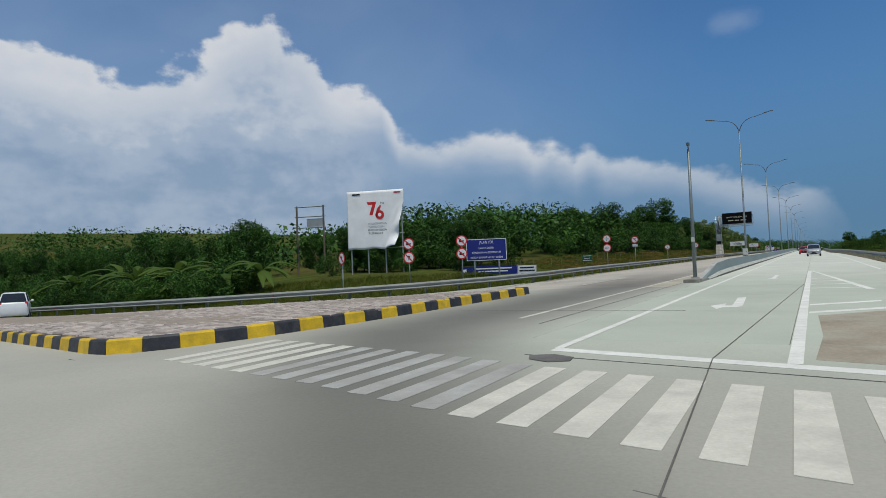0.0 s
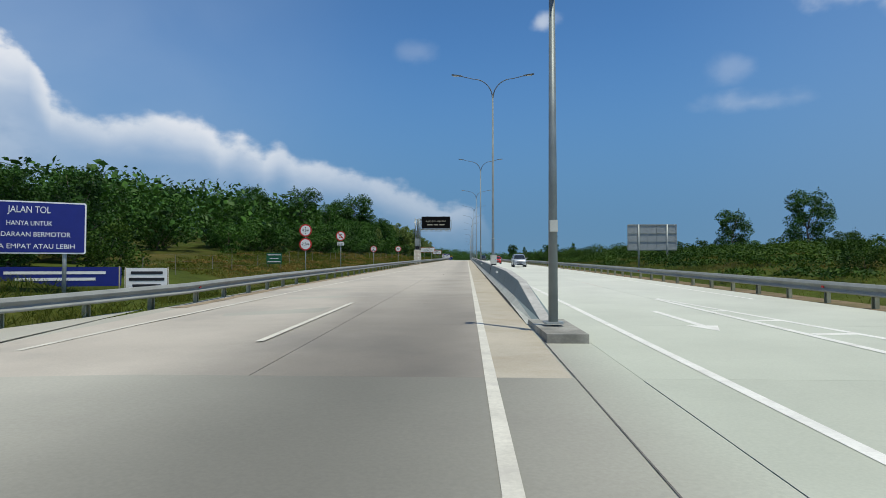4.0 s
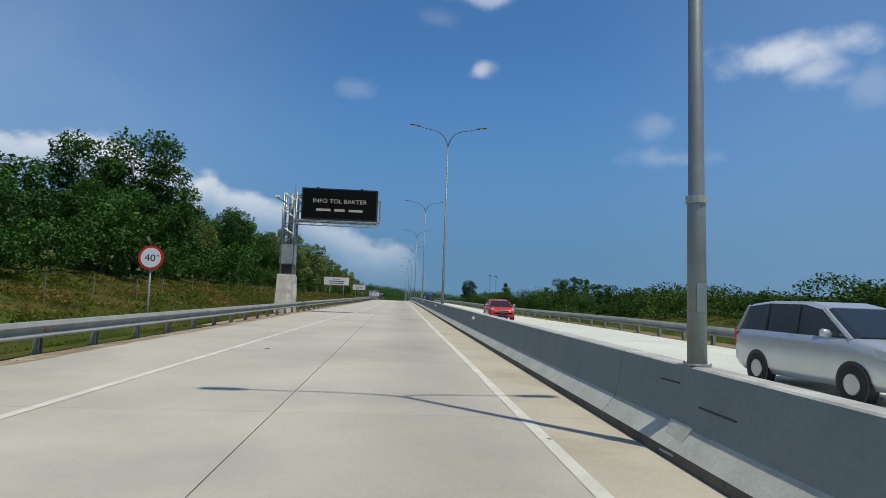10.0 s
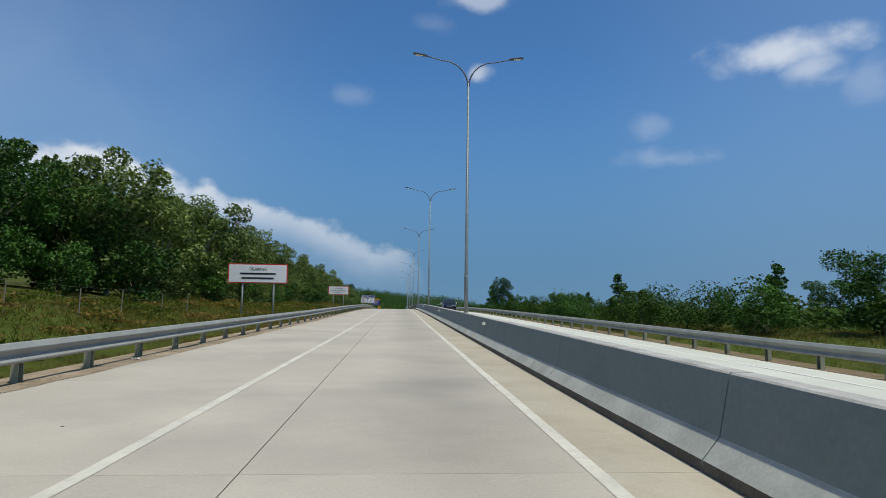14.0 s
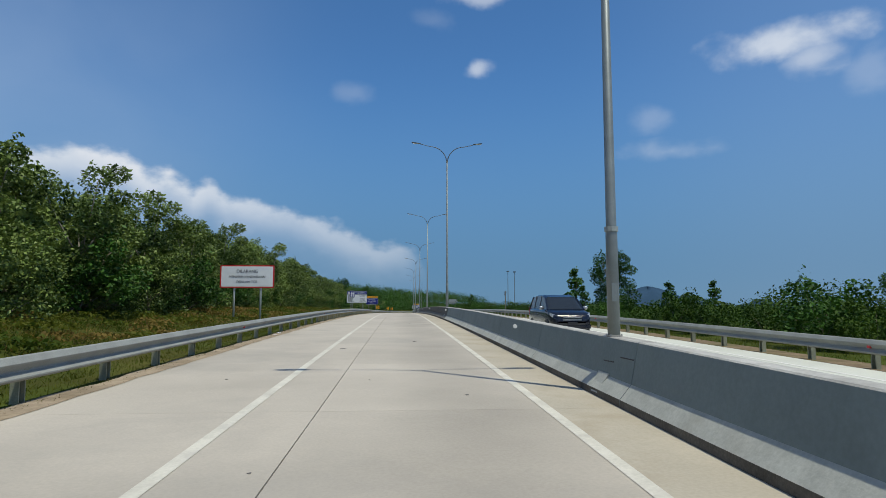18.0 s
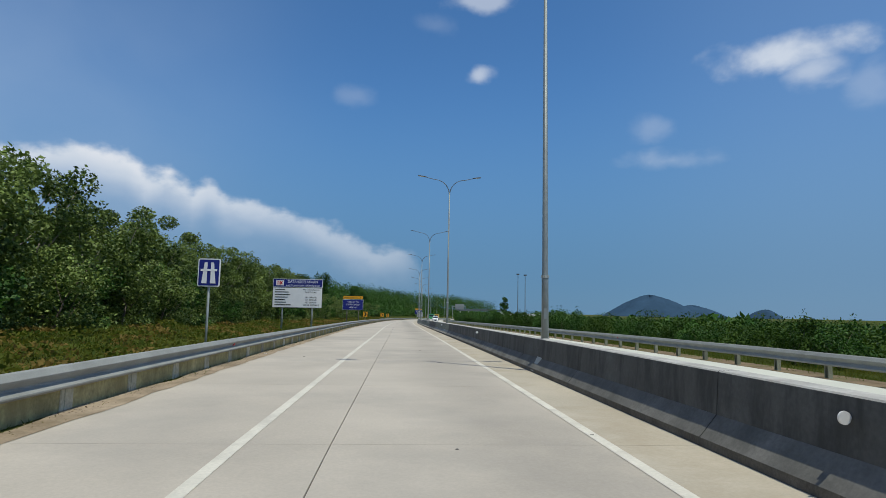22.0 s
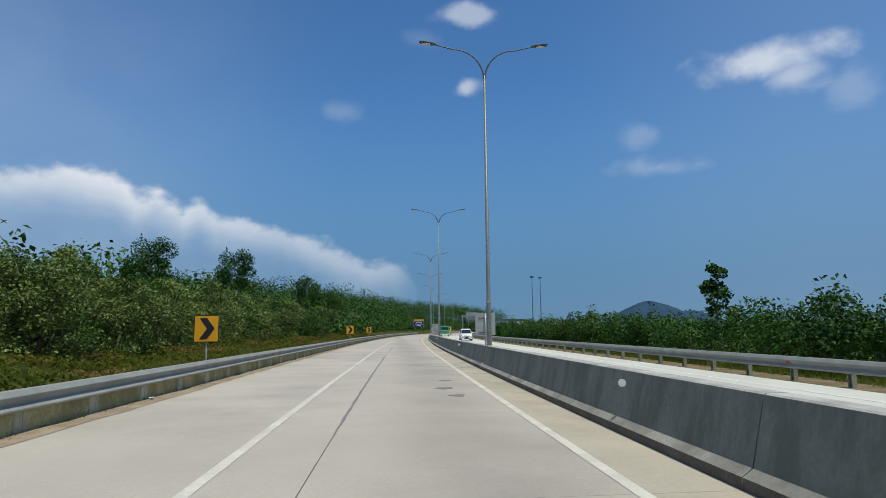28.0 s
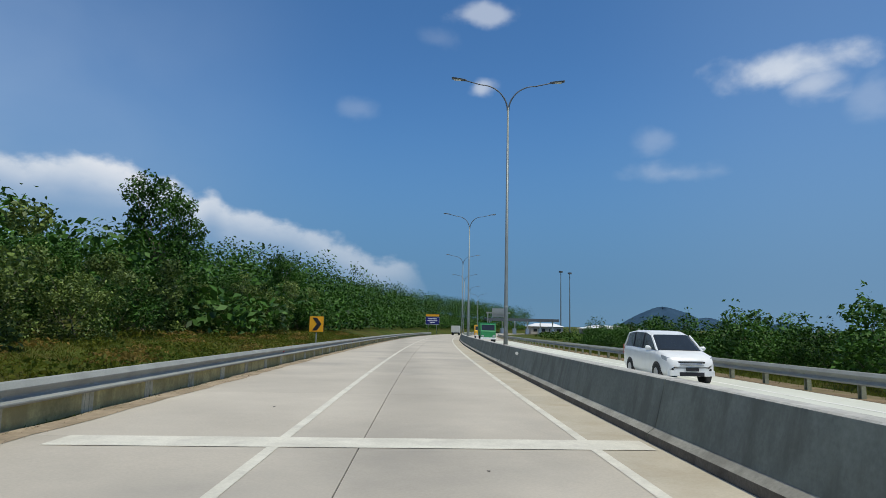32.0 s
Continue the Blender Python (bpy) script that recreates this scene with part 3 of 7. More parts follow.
def bend(y):
    """How far the road has bent to the right at y."""
    u = np.clip(np.asarray(y, float) - 305.0, 0.0, 420.0)
    return 2.6e-4 * u**2 + 3.7e-7 * u**3 + 9.0e-7 * np.clip(u - 111.0, 0.0, None) ** 3


def heading(y):
    return -math.atan((float(bend(y + 1)) - float(bend(y - 1))) / 2)


def dip(x, y):
    """The junction falls a little to the left, the far carriageway to its outer edge over a stretch."""
    u = np.clip((np.asarray(x, float) - bend(y) - 1.6) / 7.0, 0.0, 1.2)
    return -u * np.interp(y, [105, 135, 205, 240], [0.0, 0.17, 0.17, 0.03]) -0.025 * np.maximum(0.0, -np.asarray(x, float) - 4.0).clip(0, 40) * np.clip((42.0 - np.asarray(y, float)) / 14.0, 0.0, 1.0)


def left_rail(y):
    return np.interp(y, [30, 90, 118, 155, 215, 287, 320, 350], [-8.3, -8.1, -7.6, -6.7, -6.5, -7.5, -7.2, -7.1])


def right_rail(y):
    return np.interp(y, [20, 65, 90, 125, 157, 289], [10.2, 9.9, 9.5, 8.6, 8.3, 8.3])


RAIL_X, RAIL_Y = [-160, -80, -40, -22, -15.5, -11.8, -9.2, -8.4], [26, 22, 19.5, 20.5, 22.6, 26.0, 31.0, 38.0]


def land(x, y):
    """Height of the ground at x, y, with the banks beside the road."""
    x, y = np.asarray(x, float), np.asarray(y, float)
    u = x - bend(y)
    dl = np.where(y > 34, left_rail(y) + 0.3 - u, 1e3)
    dj = np.where(u < -8.4, (y - np.interp(x, RAIL_X, RAIL_Y)) * 0.85 - 0.3, -1.0)
    d_left = np.where(u < -6.0, np.minimum(dl, dj), -1.0)
    d_left = np.where((y > 60) & (u < -5.8), left_rail(y) + 0.3 - u, d_left)
    d_right = np.where(y > 26, u - (right_rail(y) - 0.3), -1.0)
    h = np.full(np.broadcast(x, y).shape, -0.14)
    bank = np.interp(d_left, [0, 0.5, 1.6, 5, 9, 16, 40, 120, 500], [-0.05, -0.06, -0.05, 0.55, 1.0, 1.4, 3.0, 7.0, 22.0])
    bank = bank * np.interp(y, [0, 45, 60, 130, 170, 290, 380, 480, 700], [1, 1, 1.7, 1.7, 0.9, 0.7, 0.9, 1.6, 2.4])
    bank = bank * (1 - 0.75 * np.clip((85.0 - y) / 40.0, 0, 1) * np.clip((d_left - 10.0) / 15.0, 0, 1))
    h = np.where(d_left > 0, bank, h)
    high = np.interp(y, [20, 60, 120, 160, 200], [0.9, 1.3, 1.0, 0.25, 0.0])
    rise = np.interp(d_right, [0, 0.6, 2.0, 5.0, 9.0, 40], [-0.06, -0.15, -0.1, 0.7, 1.1, 1.2]) * high
    rise = rise + np.interp(d_right, [0, 4, 20, 200], [-0.08, -0.25, -1.0, -4.0]) * np.interp(y, [100, 190], [0.15, 1.0])
    h = np.where(d_right > 0, rise, h)
    rough = 0.05 * np.sin(x * 1.3 + np.cos(y * 0.9) * 2) * np.sin(y * 1.1) + 0.14 * np.sin(x * 0.31 + 1.7) * np.sin(y * 0.27)
    h = h + np.where((d_left > 1.5) | (d_right > 1.5), rough * np.clip(np.maximum(d_left, d_right) / 8, 0, 1), 0)
    return level(y) + dip(x, y) + h


def spot(y, off, h=0.0, turn=0.0):
    """A pose on the road at y, off metres to the right of the right-hand edge line, turned with the road."""
    return pose(float(bend(y)) + off, y, float(level(y) + dip(bend(y) + off, y)) + h, 0, 0, math.degrees(heading(y)) + turn)


def on_land(x, y, turn=0.0, sink=0.03):
    return pose(x, y, float(land(x, y)) - sink, 0, 0, turn)


# ---- ground ----
gx = np.unique(np.concatenate([np.arange(-40, 44, 1.0), np.arange(-140, -40, 6.0), np.arange(44, 160, 6.0), np.array([-3000, -1800, -1000, -600, -400, -280, -200, 200, 280, 400, 600, 1000, 1800, 3000.0])]))
gy = np.unique(np.concatenate([np.arange(-20, 440, 2.0), np.arange(440, 720, 8.0), np.array([-1500, -800, -400, -200, -120, -80, -50, -35, 760, 820, 900, 1000, 1300, 1800, 2600, 3600, 4600.0])]))
GX, GY = np.meshgrid(gx, gy)
GXB = GX + bend(GY) * np.clip(1 - np.abs(GX) / 200, 0, 1)
GZ = land(GXB, GY)
nx = len(gx)
base = (np.arange(len(gy) - 1)[:, None] * nx + np.arange(nx - 1)[None, :]).ravel()
ground = new("ground", mesh_arrays("ground", np.stack([GXB, GY, GZ], -1).reshape(-1, 3), np.stack([base, base + 1, base + nx + 1, base + nx], -1), M["ground"]))
tagged(ground, "rough verge of green and dry brown grass on reddish earth", "ground", kind="structure")


def ribbon(name, ys, left, right, h, mat, label, category, kind="structure", parent=None, thick=0.0):
    """A strip along the road between two offsets (numbers or functions of y), h above the carriageway."""
    fl = left if callable(left) else (lambda y: left)
    fr = right if callable(right) else (lambda y: right)
    s = Shape()
    rows = []
    for y in ys:
        b, z = float(bend(y)), float(level(y))
        a, c = b + float(fl(y)), b + float(fr(y))
        z0, z1 = z + h + float(dip(a, y)), z + h + float(dip(c, y))
        rows.append([(a, y, z0), (c, y, z1)] if not thick else [(a, y, z0 - thick), (c, y, z1 - thick), (c, y, z1), (a, y, z0)])
    s.sweep(rows, closed=bool(thick))
    ob = part(name, s, mat, parent)
    if parent is None:
        tagged(ob, label, category, kind=kind)
    return ob


def steps(a, b, d=5.0):
    """Places from a to b that hold every node of the road's profile between them."""
    inner = np.arange(math.ceil(a / d + 1e-6) * d, b - 1e-6, d)
    return [a, *inner.tolist(), b]


# base course under the slabs, seen in the joints
ribbon("road_base_left", steps(25, 700), lambda y: left_rail(y) + 0.35, 0.9, -0.015, M["sealant"], "dark joint filler under concrete slabs", "road")
ribbon("road_base_right", steps(10.2, 700), 1.5, lambda y: right_rail(y) - 0.35, -0.015, M["sealant"], "dark joint filler under concrete slabs", "road")

ribbon("shoulder_apron", steps(21.5, 47, 2.5), lambda y: float(left_rail(y)) - 0.2, -3.0, -0.006, M["junction"], "pale concrete apron where the slip road joins", "road")
ribbon("median_apron", steps(24.9, 31), 0.8, 1.62, -0.004, M["junction"], "pale concrete apron under the median nose", "road")

# the junction's one concrete sheet
jx = sorted([1.59, 1.6, 10.2, 10.21, -160, -110, -80, -60, -50, -40, -34, -28, -24, -20, -17, -14.5, -12.5, -11, -9.8, -8.8, -7.6, -6, -4, -2, 0, 1.2, 3, 5, 7, 9, 12, 15, 20, 40, 80])
s = Shape()
rows = []
for x in jx:
    if x < -8.6:
        top = float(np.interp(x, RAIL_X, RAIL_Y)) - 0.75
    elif 1.6 <= x <= 10.2:
        top = 10.0
    elif x < 1.6:
        top = 25.0
    else:
        top = 25.0 - min(12.0, (x - 10.2) * 2.2)
    rows.append([(x, y, float(level(y)) + float(dip(x, y))) for y in [-80, -50, -30, -15, -5, 0, *[float(q) for q in np.linspace(5, top, 5)]]])
s.sweep(rows)
s.f = [f[::-1] for f in s.f]
junction = part("road_junction", s, M["junction"])
tagged(junction, "wide pale concrete junction of the toll road", "road", kind="structure")


# ---- slabs of the two carriageways ----
def slabs(parent, y0, y1, left, right, mat, gap=0.011):
    y = y0
    while y < y1 - 0.1:
        e = min(y + 5.0, y1)
        b0, b1 = float(bend(y)), float(bend(e))
        fl0, fl1 = (float(left(y)), float(left(e))) if callable(left) else (left, left)
        fr0, fr1 = (float(right(y)), float(right(e))) if callable(right) else (right, right)
        z0, z1 = float(level(y)), float(level(e))
        k = gap / 2
        c = [(b0 + fl0 + k, y + 0.003, z0), (b0 + fr0 - k, y + 0.003, z0), (b1 + fr1 - k, e - 0.003, z1), (b1 + fl1 + k, e - 0.003, z1)]
        sh = Shape()
        sh.add([(p[0], p[1], p[2] - 0.2 + float(dip(p[0], p[1]))) for p in c] + [(p[0], p[1], p[2] + float(dip(p[0], p[1]))) for p in c],
               [(4, 5, 6, 7), (0, 1, 5, 4), (1, 2, 6, 5), (2, 3, 7, 6), (3, 0, 4, 7)])
        part("slab", sh, mat, parent)
        y = e
road_left = thing("road_left", "beige concrete carriageway of long slabs with a narrow sealed joint", "road", kind="structure")
road_right = thing("road_right", "pale sunlit concrete carriageway of the opposite direction", "road", kind="structure")

# ---- markings ----
def mid_joint(y):
    return np.interp(y, [48, 104, 124, 152, 172, 200, 228, 260, 287, 331, 353], [-2.74, -2.87, -2.78, -2.78, -2.75, -2.88, -3.03, -2.95, -2.95, -2.73, -2.70])


LIFT = 0.005


def line(y0, y1, off, width, mat="white_line", label="white painted road line", d=5.0):
    f = off if callable(off) else (lambda y: off)
    return ribbon("road_line", steps(y0, y1, d), lambda y: f(y) - width / 2, lambda y: f(y) + width / 2, LIFT, M[mat], label, "road marking")


def left_line(y):
    return np.interp(y, [30, 50, 84, 104, 124, 140, 152, 172, 200, 228, 258, 287, 331, 353], [-7.0, -6.4, -5.35, -4.83, -3.92, -3.72, -3.63, -3.60, -3.74, -3.95, -3.88, -3.95, -3.65, -3.66])


def edge_line(y):
    return np.interp(y, [48, 104, 124, 152, 172, 200, 228, 258, 285, 331, 353], [-0.04, -0.06, 0.0, -0.07, -0.02, -0.14, -0.14, -0.06, -0.06, 0.04, 0.03])


line(13, 560, edge_line, 0.13, label="solid white edge line beside the median barrier")
line(27, 560, left_line, 0.13, label="solid white edge line along the shoulder")
for a in (27.6,):
    line(a, a + 5.0 + 2.6 * (a < 30), -3.55, 0.12, label="short white lane dash")
line(9.0, 380, 2.45, 0.14, "fresh_line", label="solid white edge line of the opposite carriageway")
line(8.45, 37.0, 5.5, 0.16, "fresh_line", label="solid white line between turning lanes")
line(37.0, 560, lambda y: float(right_rail(y)) - 1.6, 0.13, "fresh_line", label="solid white edge line along the far shoulder")
for a in (44.0, 56.0, 68.0, 80.0):
    line(a, a + 5.0, lambda y: 2.45 + (float(right_rail(y)) - 4.05) / 2, 0.12, label="short white lane dash")
# wide rumble bars across the ramp
for a, half in ((340.85, 0.2), (369.72, 0.3)):
    ribbon("rumble_bar", [a - half, a + half], lambda y: left_line(y) - 2.5, 0.75, LIFT + 0.002, M["white_line"], "wide white bar painted across the lane", "road marking")


def flat_mark(name, ring, mat, label, h=LIFT):
    """A flat painted shape on the junction or carriageway from a ring of (x, y), counter-clockwise."""
    s = Shape()
    n = len(ring)
    s.add([(x, y, float(level(y)) + float(dip(x, y)) + h) for x, y in ring] + [(x, y, float(level(y)) + float(dip(x, y)) + h - 0.004) for x, y in ring],
          [tuple(range(n))] + [(i, n + i, n + (i + 1) % n, (i + 1) % n) for i in range(n)])
    ob = part(name, s, M[mat])
    return tagged(ob, label, "road marking", kind="structure")


for i in range(21):
    x = -3.37 + 0.52 * i if i < 12 else 2.84 + 0.536 * (i - 12)
    y = 7.55 - 0.168 * (x + 3.35) - 0.22 * min(1.0, max(0.0, (x - 0.5) / 2.3))
    faded = -0.8 < x < 2.4
    flat_mark("crossing_stripe", [(x + 0.06, y - 1.22), (x + 0.35, y - 1.25), (x + 0.29, y + 1.17), (x, y + 1.2)], "worn_line" if faded else "white_line",
              "worn white zebra crossing stripe" if faded else "white zebra crossing stripe")
flat_mark("stop_line", [(2.42, 8.72), (9.0, 7.5), (9.0, 7.78), (2.42, 9.0)], "fresh_line", "white stop line across the opposite lanes")
# turning arrow in the opposite lanes
flat_mark("turn_arrow", [(3.55, 16.15), (3.80, 15.3), (3.86, 15.75), (4.12, 15.75), (4.26, 16.1), (4.10, 18.85), (3.90, 18.75), (4.02, 16.25), (3.86, 16.3), (3.82, 16.85)], "fresh_line", "white turning arrow painted on the lane")
flat_mark("turn_arrow", [(3.9, 30.0), (4.2, 29.2), (4.5, 30.0), (4.28, 30.0), (4.28, 33.0), (4.12, 33.0), (4.12, 30.0)], "fresh_line", "white straight arrow painted on the lane")
# hatched wedge
flat_mark("wedge_line", [(5.58, 36.9), (7.0, 21.6), (7.2, 21.7), (5.62, 37.5)], "fresh_line", "white slanting line of a hatched wedge")
for k in range(7):
    y = 35.0 - 2.1 * k
    w = (37.0 - y) * 0.092
    flat_mark("wedge_hatch", [(5.6, y), (5.6 + w, y + 0.35 * w * 0.3), (5.6 + w, y + 0.22 + 0.1 * w), (5.6, y + 0.22)], "fresh_line", "white hatch bar inside a painted wedge")
for y in (14.4, 16.2):
    flat_mark("wedge_hatch", [(5.6, y), (7.0, y + 1.1), (7.0, y + 1.45), (5.6, y + 0.35)], "fresh_line", "white slanting bar painted before the wedge")
flat_mark("dirt_patch", [(5.7, 8.8), (6.8, 8.55), (10.0, 8.0), (10.15, 11.0), (10.1, 14.6), (9.2, 16.6), (8.2, 16.0), (7.2, 15.3), (6.4, 14.6), (5.75, 14.0), (5.8, 11.0)], "soiled", "brown soiled stretch of concrete beside the wedge", 0.003)
# joints cut in the junction sheet
for ring in ([(5.0, 3.3), (5.014, 3.3), (4.62, 8.6), (4.606, 8.6)], [(4.606, 8.6), (4.62, 8.6), (5.40, 25), (5.386, 25)], [(-5.6, 6.0), (7.2, 3.55), (7.2, 3.565), (-5.6, 6.015)],
             [(2.2, 8.3), (9, 7.2), (9, 7.215), (2.2, 8.315)], [(0.86, 12), (0.874, 12), (0.904, 28), (0.89, 28)], [(-2.6, 14.76), (3.2, 14.93), (3.2, 14.945), (-2.6, 14.775)]):
    flat_mark("road_joint", ring, "sealant", "thin dark joint between concrete slabs", 0.0075)
flat_mark("stain", [(2.30, 8.25), (2.42, 7.95), (2.75, 7.8), (3.0, 7.95), (2.95, 8.25), (2.6, 8.42)], "sealant", "dark patched manhole stain", 0.009)
# dirt washed along the shoulder
ribbon("verge_strip", steps(34, 560, 0.625), lambda y: left_rail(y) + 0.10 + 0.10 * math.sin(y * 0.7) * math.sin(y * 1.9), lambda y: left_rail(y) + 0.47 + 0.05 * abs(math.sin(y * 0.9) * math.sin(y * 0.37)) + 0.06 * abs(math.sin(y * 3.1 + math.sin(y))), 0.006, M["sand"], "strip of sandy dirt beside the slabs", "ground")
for a, b, mat in ((34, 100, "ground"), (100, 170, "sand"), (170, 560, "ground")):
    ribbon("verge_bed", steps(a, b, 2.5), lambda y: left_rail(y) - 0.5, lambda y: left_rail(y) + 0.42, -0.012, M[mat], "low weeds and bare earth under the guardrail", "ground")
ribbon("verge_strip", steps(26, 560, 2.5), lambda y: right_rail(y) - 0.42 + 0.06 * math.sin(y * 1.1), lambda y: right_rail(y) + 0.9, -0.02, M["dirt"], "strip of sandy dirt beside the slabs", "ground")

# low weathered wall that backs the rail posts on the upper stretch
verge_wall = ribbon("verge_wall", steps(203, 440), lambda y: left_rail(y) - 0.12, lambda y: left_rail(y) + 0.035, 0.34, M["verge_wall"], "low brown weathered concrete wall behind the guardrail posts", "wall", thick=0.6)
block_me = Shape().box((0, 0, 0.10), (0.07, 0.30, 0.42), chamfer=0.012).mesh("post_footing", M["verge_block"])
for k in range(116):
    y = 204.0 + 2.0 * k
    part("post_footing", block_me, None, verge_wall).matrix_basis = spot(y, float(left_rail(y)) + 0.02)

# ---- median barrier ----
HALF = [(0.0, 0.0), (0.0, 0.095), (0.15, 0.275), (0.252, 0.775), (0.27, 0.79)]  # inwards, up


STEPPED = [(0.0, 0.0), (0.0, 0.09), (0.195, 0.325), (0.225, 0.775), (0.24, 0.79)]  # the dark stretch
STEEP = [(0.0, 0.0), (0.0, 0.105), (0.10, 0.175), (0.245, 0.775), (0.27, 0.79)]  # the later pour with a small foot


def barrier_row(y, tall=1.0, outline=HALF):
    b, z = float(bend(y)), float(level(y))
    lo, hi = 0.86, 1.59
    left = [(b + lo + i, y, z + h * tall) for i, h in outline]
    right = [(b + hi - i, y, z + h * tall) for i, h in reversed(outline)]
    return left + right


median = thing("median_barrier", "grey concrete median barrier with flared foot, stained further on", "barrier", kind="structure")
y = 30.0
seg = 0
while y < 560:
    e = y + 5.0
    s = Shape()
    tall = [min(1.0, 0.12 + (q - 30.0) / 7.0) for q in (y, e)] if y < 37 else (1.0, 1.0)
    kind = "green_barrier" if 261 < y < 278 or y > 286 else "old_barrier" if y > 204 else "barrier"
    outline = STEEP if y > 286 else STEPPED if y > 204 else HALF
    s.sweep([barrier_row(y + 0.008, tall[0], outline), barrier_row(e - 0.008, tall[1], outline)], closed=True)
    s.f = [f[::-1] for f in s.f]
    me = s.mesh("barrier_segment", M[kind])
    # lip, foot and cap each take a tone of their own
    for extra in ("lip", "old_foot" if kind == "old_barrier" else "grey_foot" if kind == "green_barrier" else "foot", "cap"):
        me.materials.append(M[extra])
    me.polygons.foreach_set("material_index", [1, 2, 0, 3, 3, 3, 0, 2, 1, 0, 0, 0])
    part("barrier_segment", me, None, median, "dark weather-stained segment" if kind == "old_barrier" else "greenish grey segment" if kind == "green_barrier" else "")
    y, seg = e, seg + 1
s = Shape()
s.slab([(0.93, 27.6), (1.57, 27.6), (1.60, 30.2), (0.90, 30.2)], float(level(28)) - 0.1, float(level(28)) + 0.13)
nose = part("median_nose", s, M["grey_foot"])
tagged(nose, "low pale concrete nose at the end of the median", "kerb", kind="structure")

# reflector discs on the barrier's face
disc = thing("barrier_reflector", "round white reflector disc on the barrier face", "reflector", group="reflectors on the barrier")
ring = [(0.052 * math.cos(a), 0.052 * math.sin(a)) for a in (2 * math.pi * k / 16 for k in range(16))]
part("disc", Shape().plate(ring, -0.03, -0.015), M["reflector"], disc)
part("bracket", Shape().box((0.05, 0.005, 0), (0.09, 0.04, 0.03)), M["galv"], disc)
spots = [44.6, 71.0, 98.0, 118.0, 138.4, 158.7, 182.5, 205.9, 228.1, 249.5, 271.0, 293.3, 313.0, 335.0, 357.4, 382.0]
for i, y in enumerate(spots):
    m = spot(y, 0.86 + 0.150, 0.62, 0)
    if i == 0:
        disc.matrix_basis = m
    else:
        copy_thing(disc, m)

# ---- street lamps ----
lamp = thing("street_lamp", "tall grey steel double-arm street lamp on the median", "street lamp", group="lamps along the median")
part("pole", Shape().tube([(0, 0, 0), (0, 0, 1.5), (0, 0, 1.54), (0, 0, 9.88)], [0.088, 0.082, 0.074, 0.042], 12), M["pole"], lamp, smooth=True)
part("base_plate", Shape().box((0, 0, 0.012), (0.19, 0.22, 0.016), chamfer=0.03), M["cap"], lamp)
for a, b in ((-1, -1), (-1, 1), (1, -1), (1, 1)):
    part("bolt", Shape().tube([(a * 0.078, b * 0.092, 0.012), (a * 0.078, b * 0.092, 0.032)], 0.009, 6), M["galv"], lamp)
part("collar", Shape().tube([(0, 0, 1.49), (0, 0, 1.56)], 0.096, 12), M["galv"], lamp)
part("service_door", Shape().box((0.0, -0.082, 0.62), (0.09, 0.014, 0.26)), M["pole"], lamp)
for side in (-1, 1):
    pts = []
    for k in range(13):
        a = k / 12 * math.pi / 2
        pts.append((side * (0.02 + 1.12 * (1 - math.cos(a))), 0, 9.74 + 1.12 * math.sin(a)))
    pts += [(side * 1.55, 0, 10.96), (side * 1.86, 0, 11.04)]
    part("arm", Shape().tube(pts, [0.034] * 5 + [0.028] * 5 + [0.024] * 5, 8), M["head"], lamp, smooth=True)
    h = Shape()
    ring0 = [(-0.06, -0.02), (0.06, -0.02), (0.07, 0.02), (0.04, 0.05), (-0.04, 0.05), (-0.07, 0.02)]
    rows = []
    for q, w in ((0.0, 0.6), (0.15, 1.5), (0.5, 1.7), (0.68, 1.2)):
        rows.append([(side * (1.78 + q * 0.92), a * w, 11.03 + 0.09 * q / 0.7 + b * 0.8) for a, b in ring0])
    h.sweep(rows, closed=True)
    head = part("lamp_head", h, M["head"], lamp)
    part("lens", Shape().box((side * 2.14, 0, 11.055), (0.30, 0.14, 0.02)), M["lens"], head)
LAMPS = [52.9, 83.5, 114.6, 145.0, 176.1, 207.3, 238.2, 268.2, 297.4, 325.9, 356.5, 386.4, 416.0, 446.0, 476.0, 506.0, 536.0]
for i, y in enumerate(LAMPS):
    m = spot(y, 1.21, 0.79)
    if i == 0:
        lamp.matrix_basis = m
    else:
        copy_thing(lamp, m)
# mortar patches and cable slots in the barrier under each lamp
for i, y in enumerate(LAMPS[:12]):
    r = random.Random(40 + i)
    notch = Shape()
    foot = STEEP if y > 286 else STEPPED if y > 204 else HALF
    (x0, h0), (x1, h1) = foot[1], foot[2]
    notch.add([(x0 - 0.010, -0.16, h0 - 0.05), (x0 - 0.010, 0.10, h0 - 0.05), (x1 - 0.006, 0.20, h1 + 0.03), (x1 - 0.006, -0.22, h1 + 0.03), (0.2, -0.16, h0 - 0.05), (0.2, 0.10, h0 - 0.05), (0.2, 0.20, h1 + 0.03), (0.2, -0.22, h1 + 0.03)],
              [(0, 3, 2, 1), (0, 1, 5, 4), (1, 2, 6, 5), (2, 3, 7, 6), (3, 0, 4, 7)])
    ob = part("foot_break", notch, M["foot"], median, "rough pale mortar fill in the barrier foot")
    ob.matrix_basis = spot(y - 0.1, 0.86)
    for k in range(r.randint(1, 3)):
        ln = r.uniform(0.3, 0.6)
        ob = part("cable_slot", Shape().box((0, 0, 0), (0.012, ln, 0.016)), M["dark"], median, "short dark slot in the barrier face")
        h = r.uniform(0.42, 0.62)
        ob.matrix_basis = spot(y + r.uniform(-1.0, 0.4), 0.86 + 0.096 + 0.204 * h, h) @ Matrix.Rotation(r.uniform(-0.03, 0.03), 4, "X")
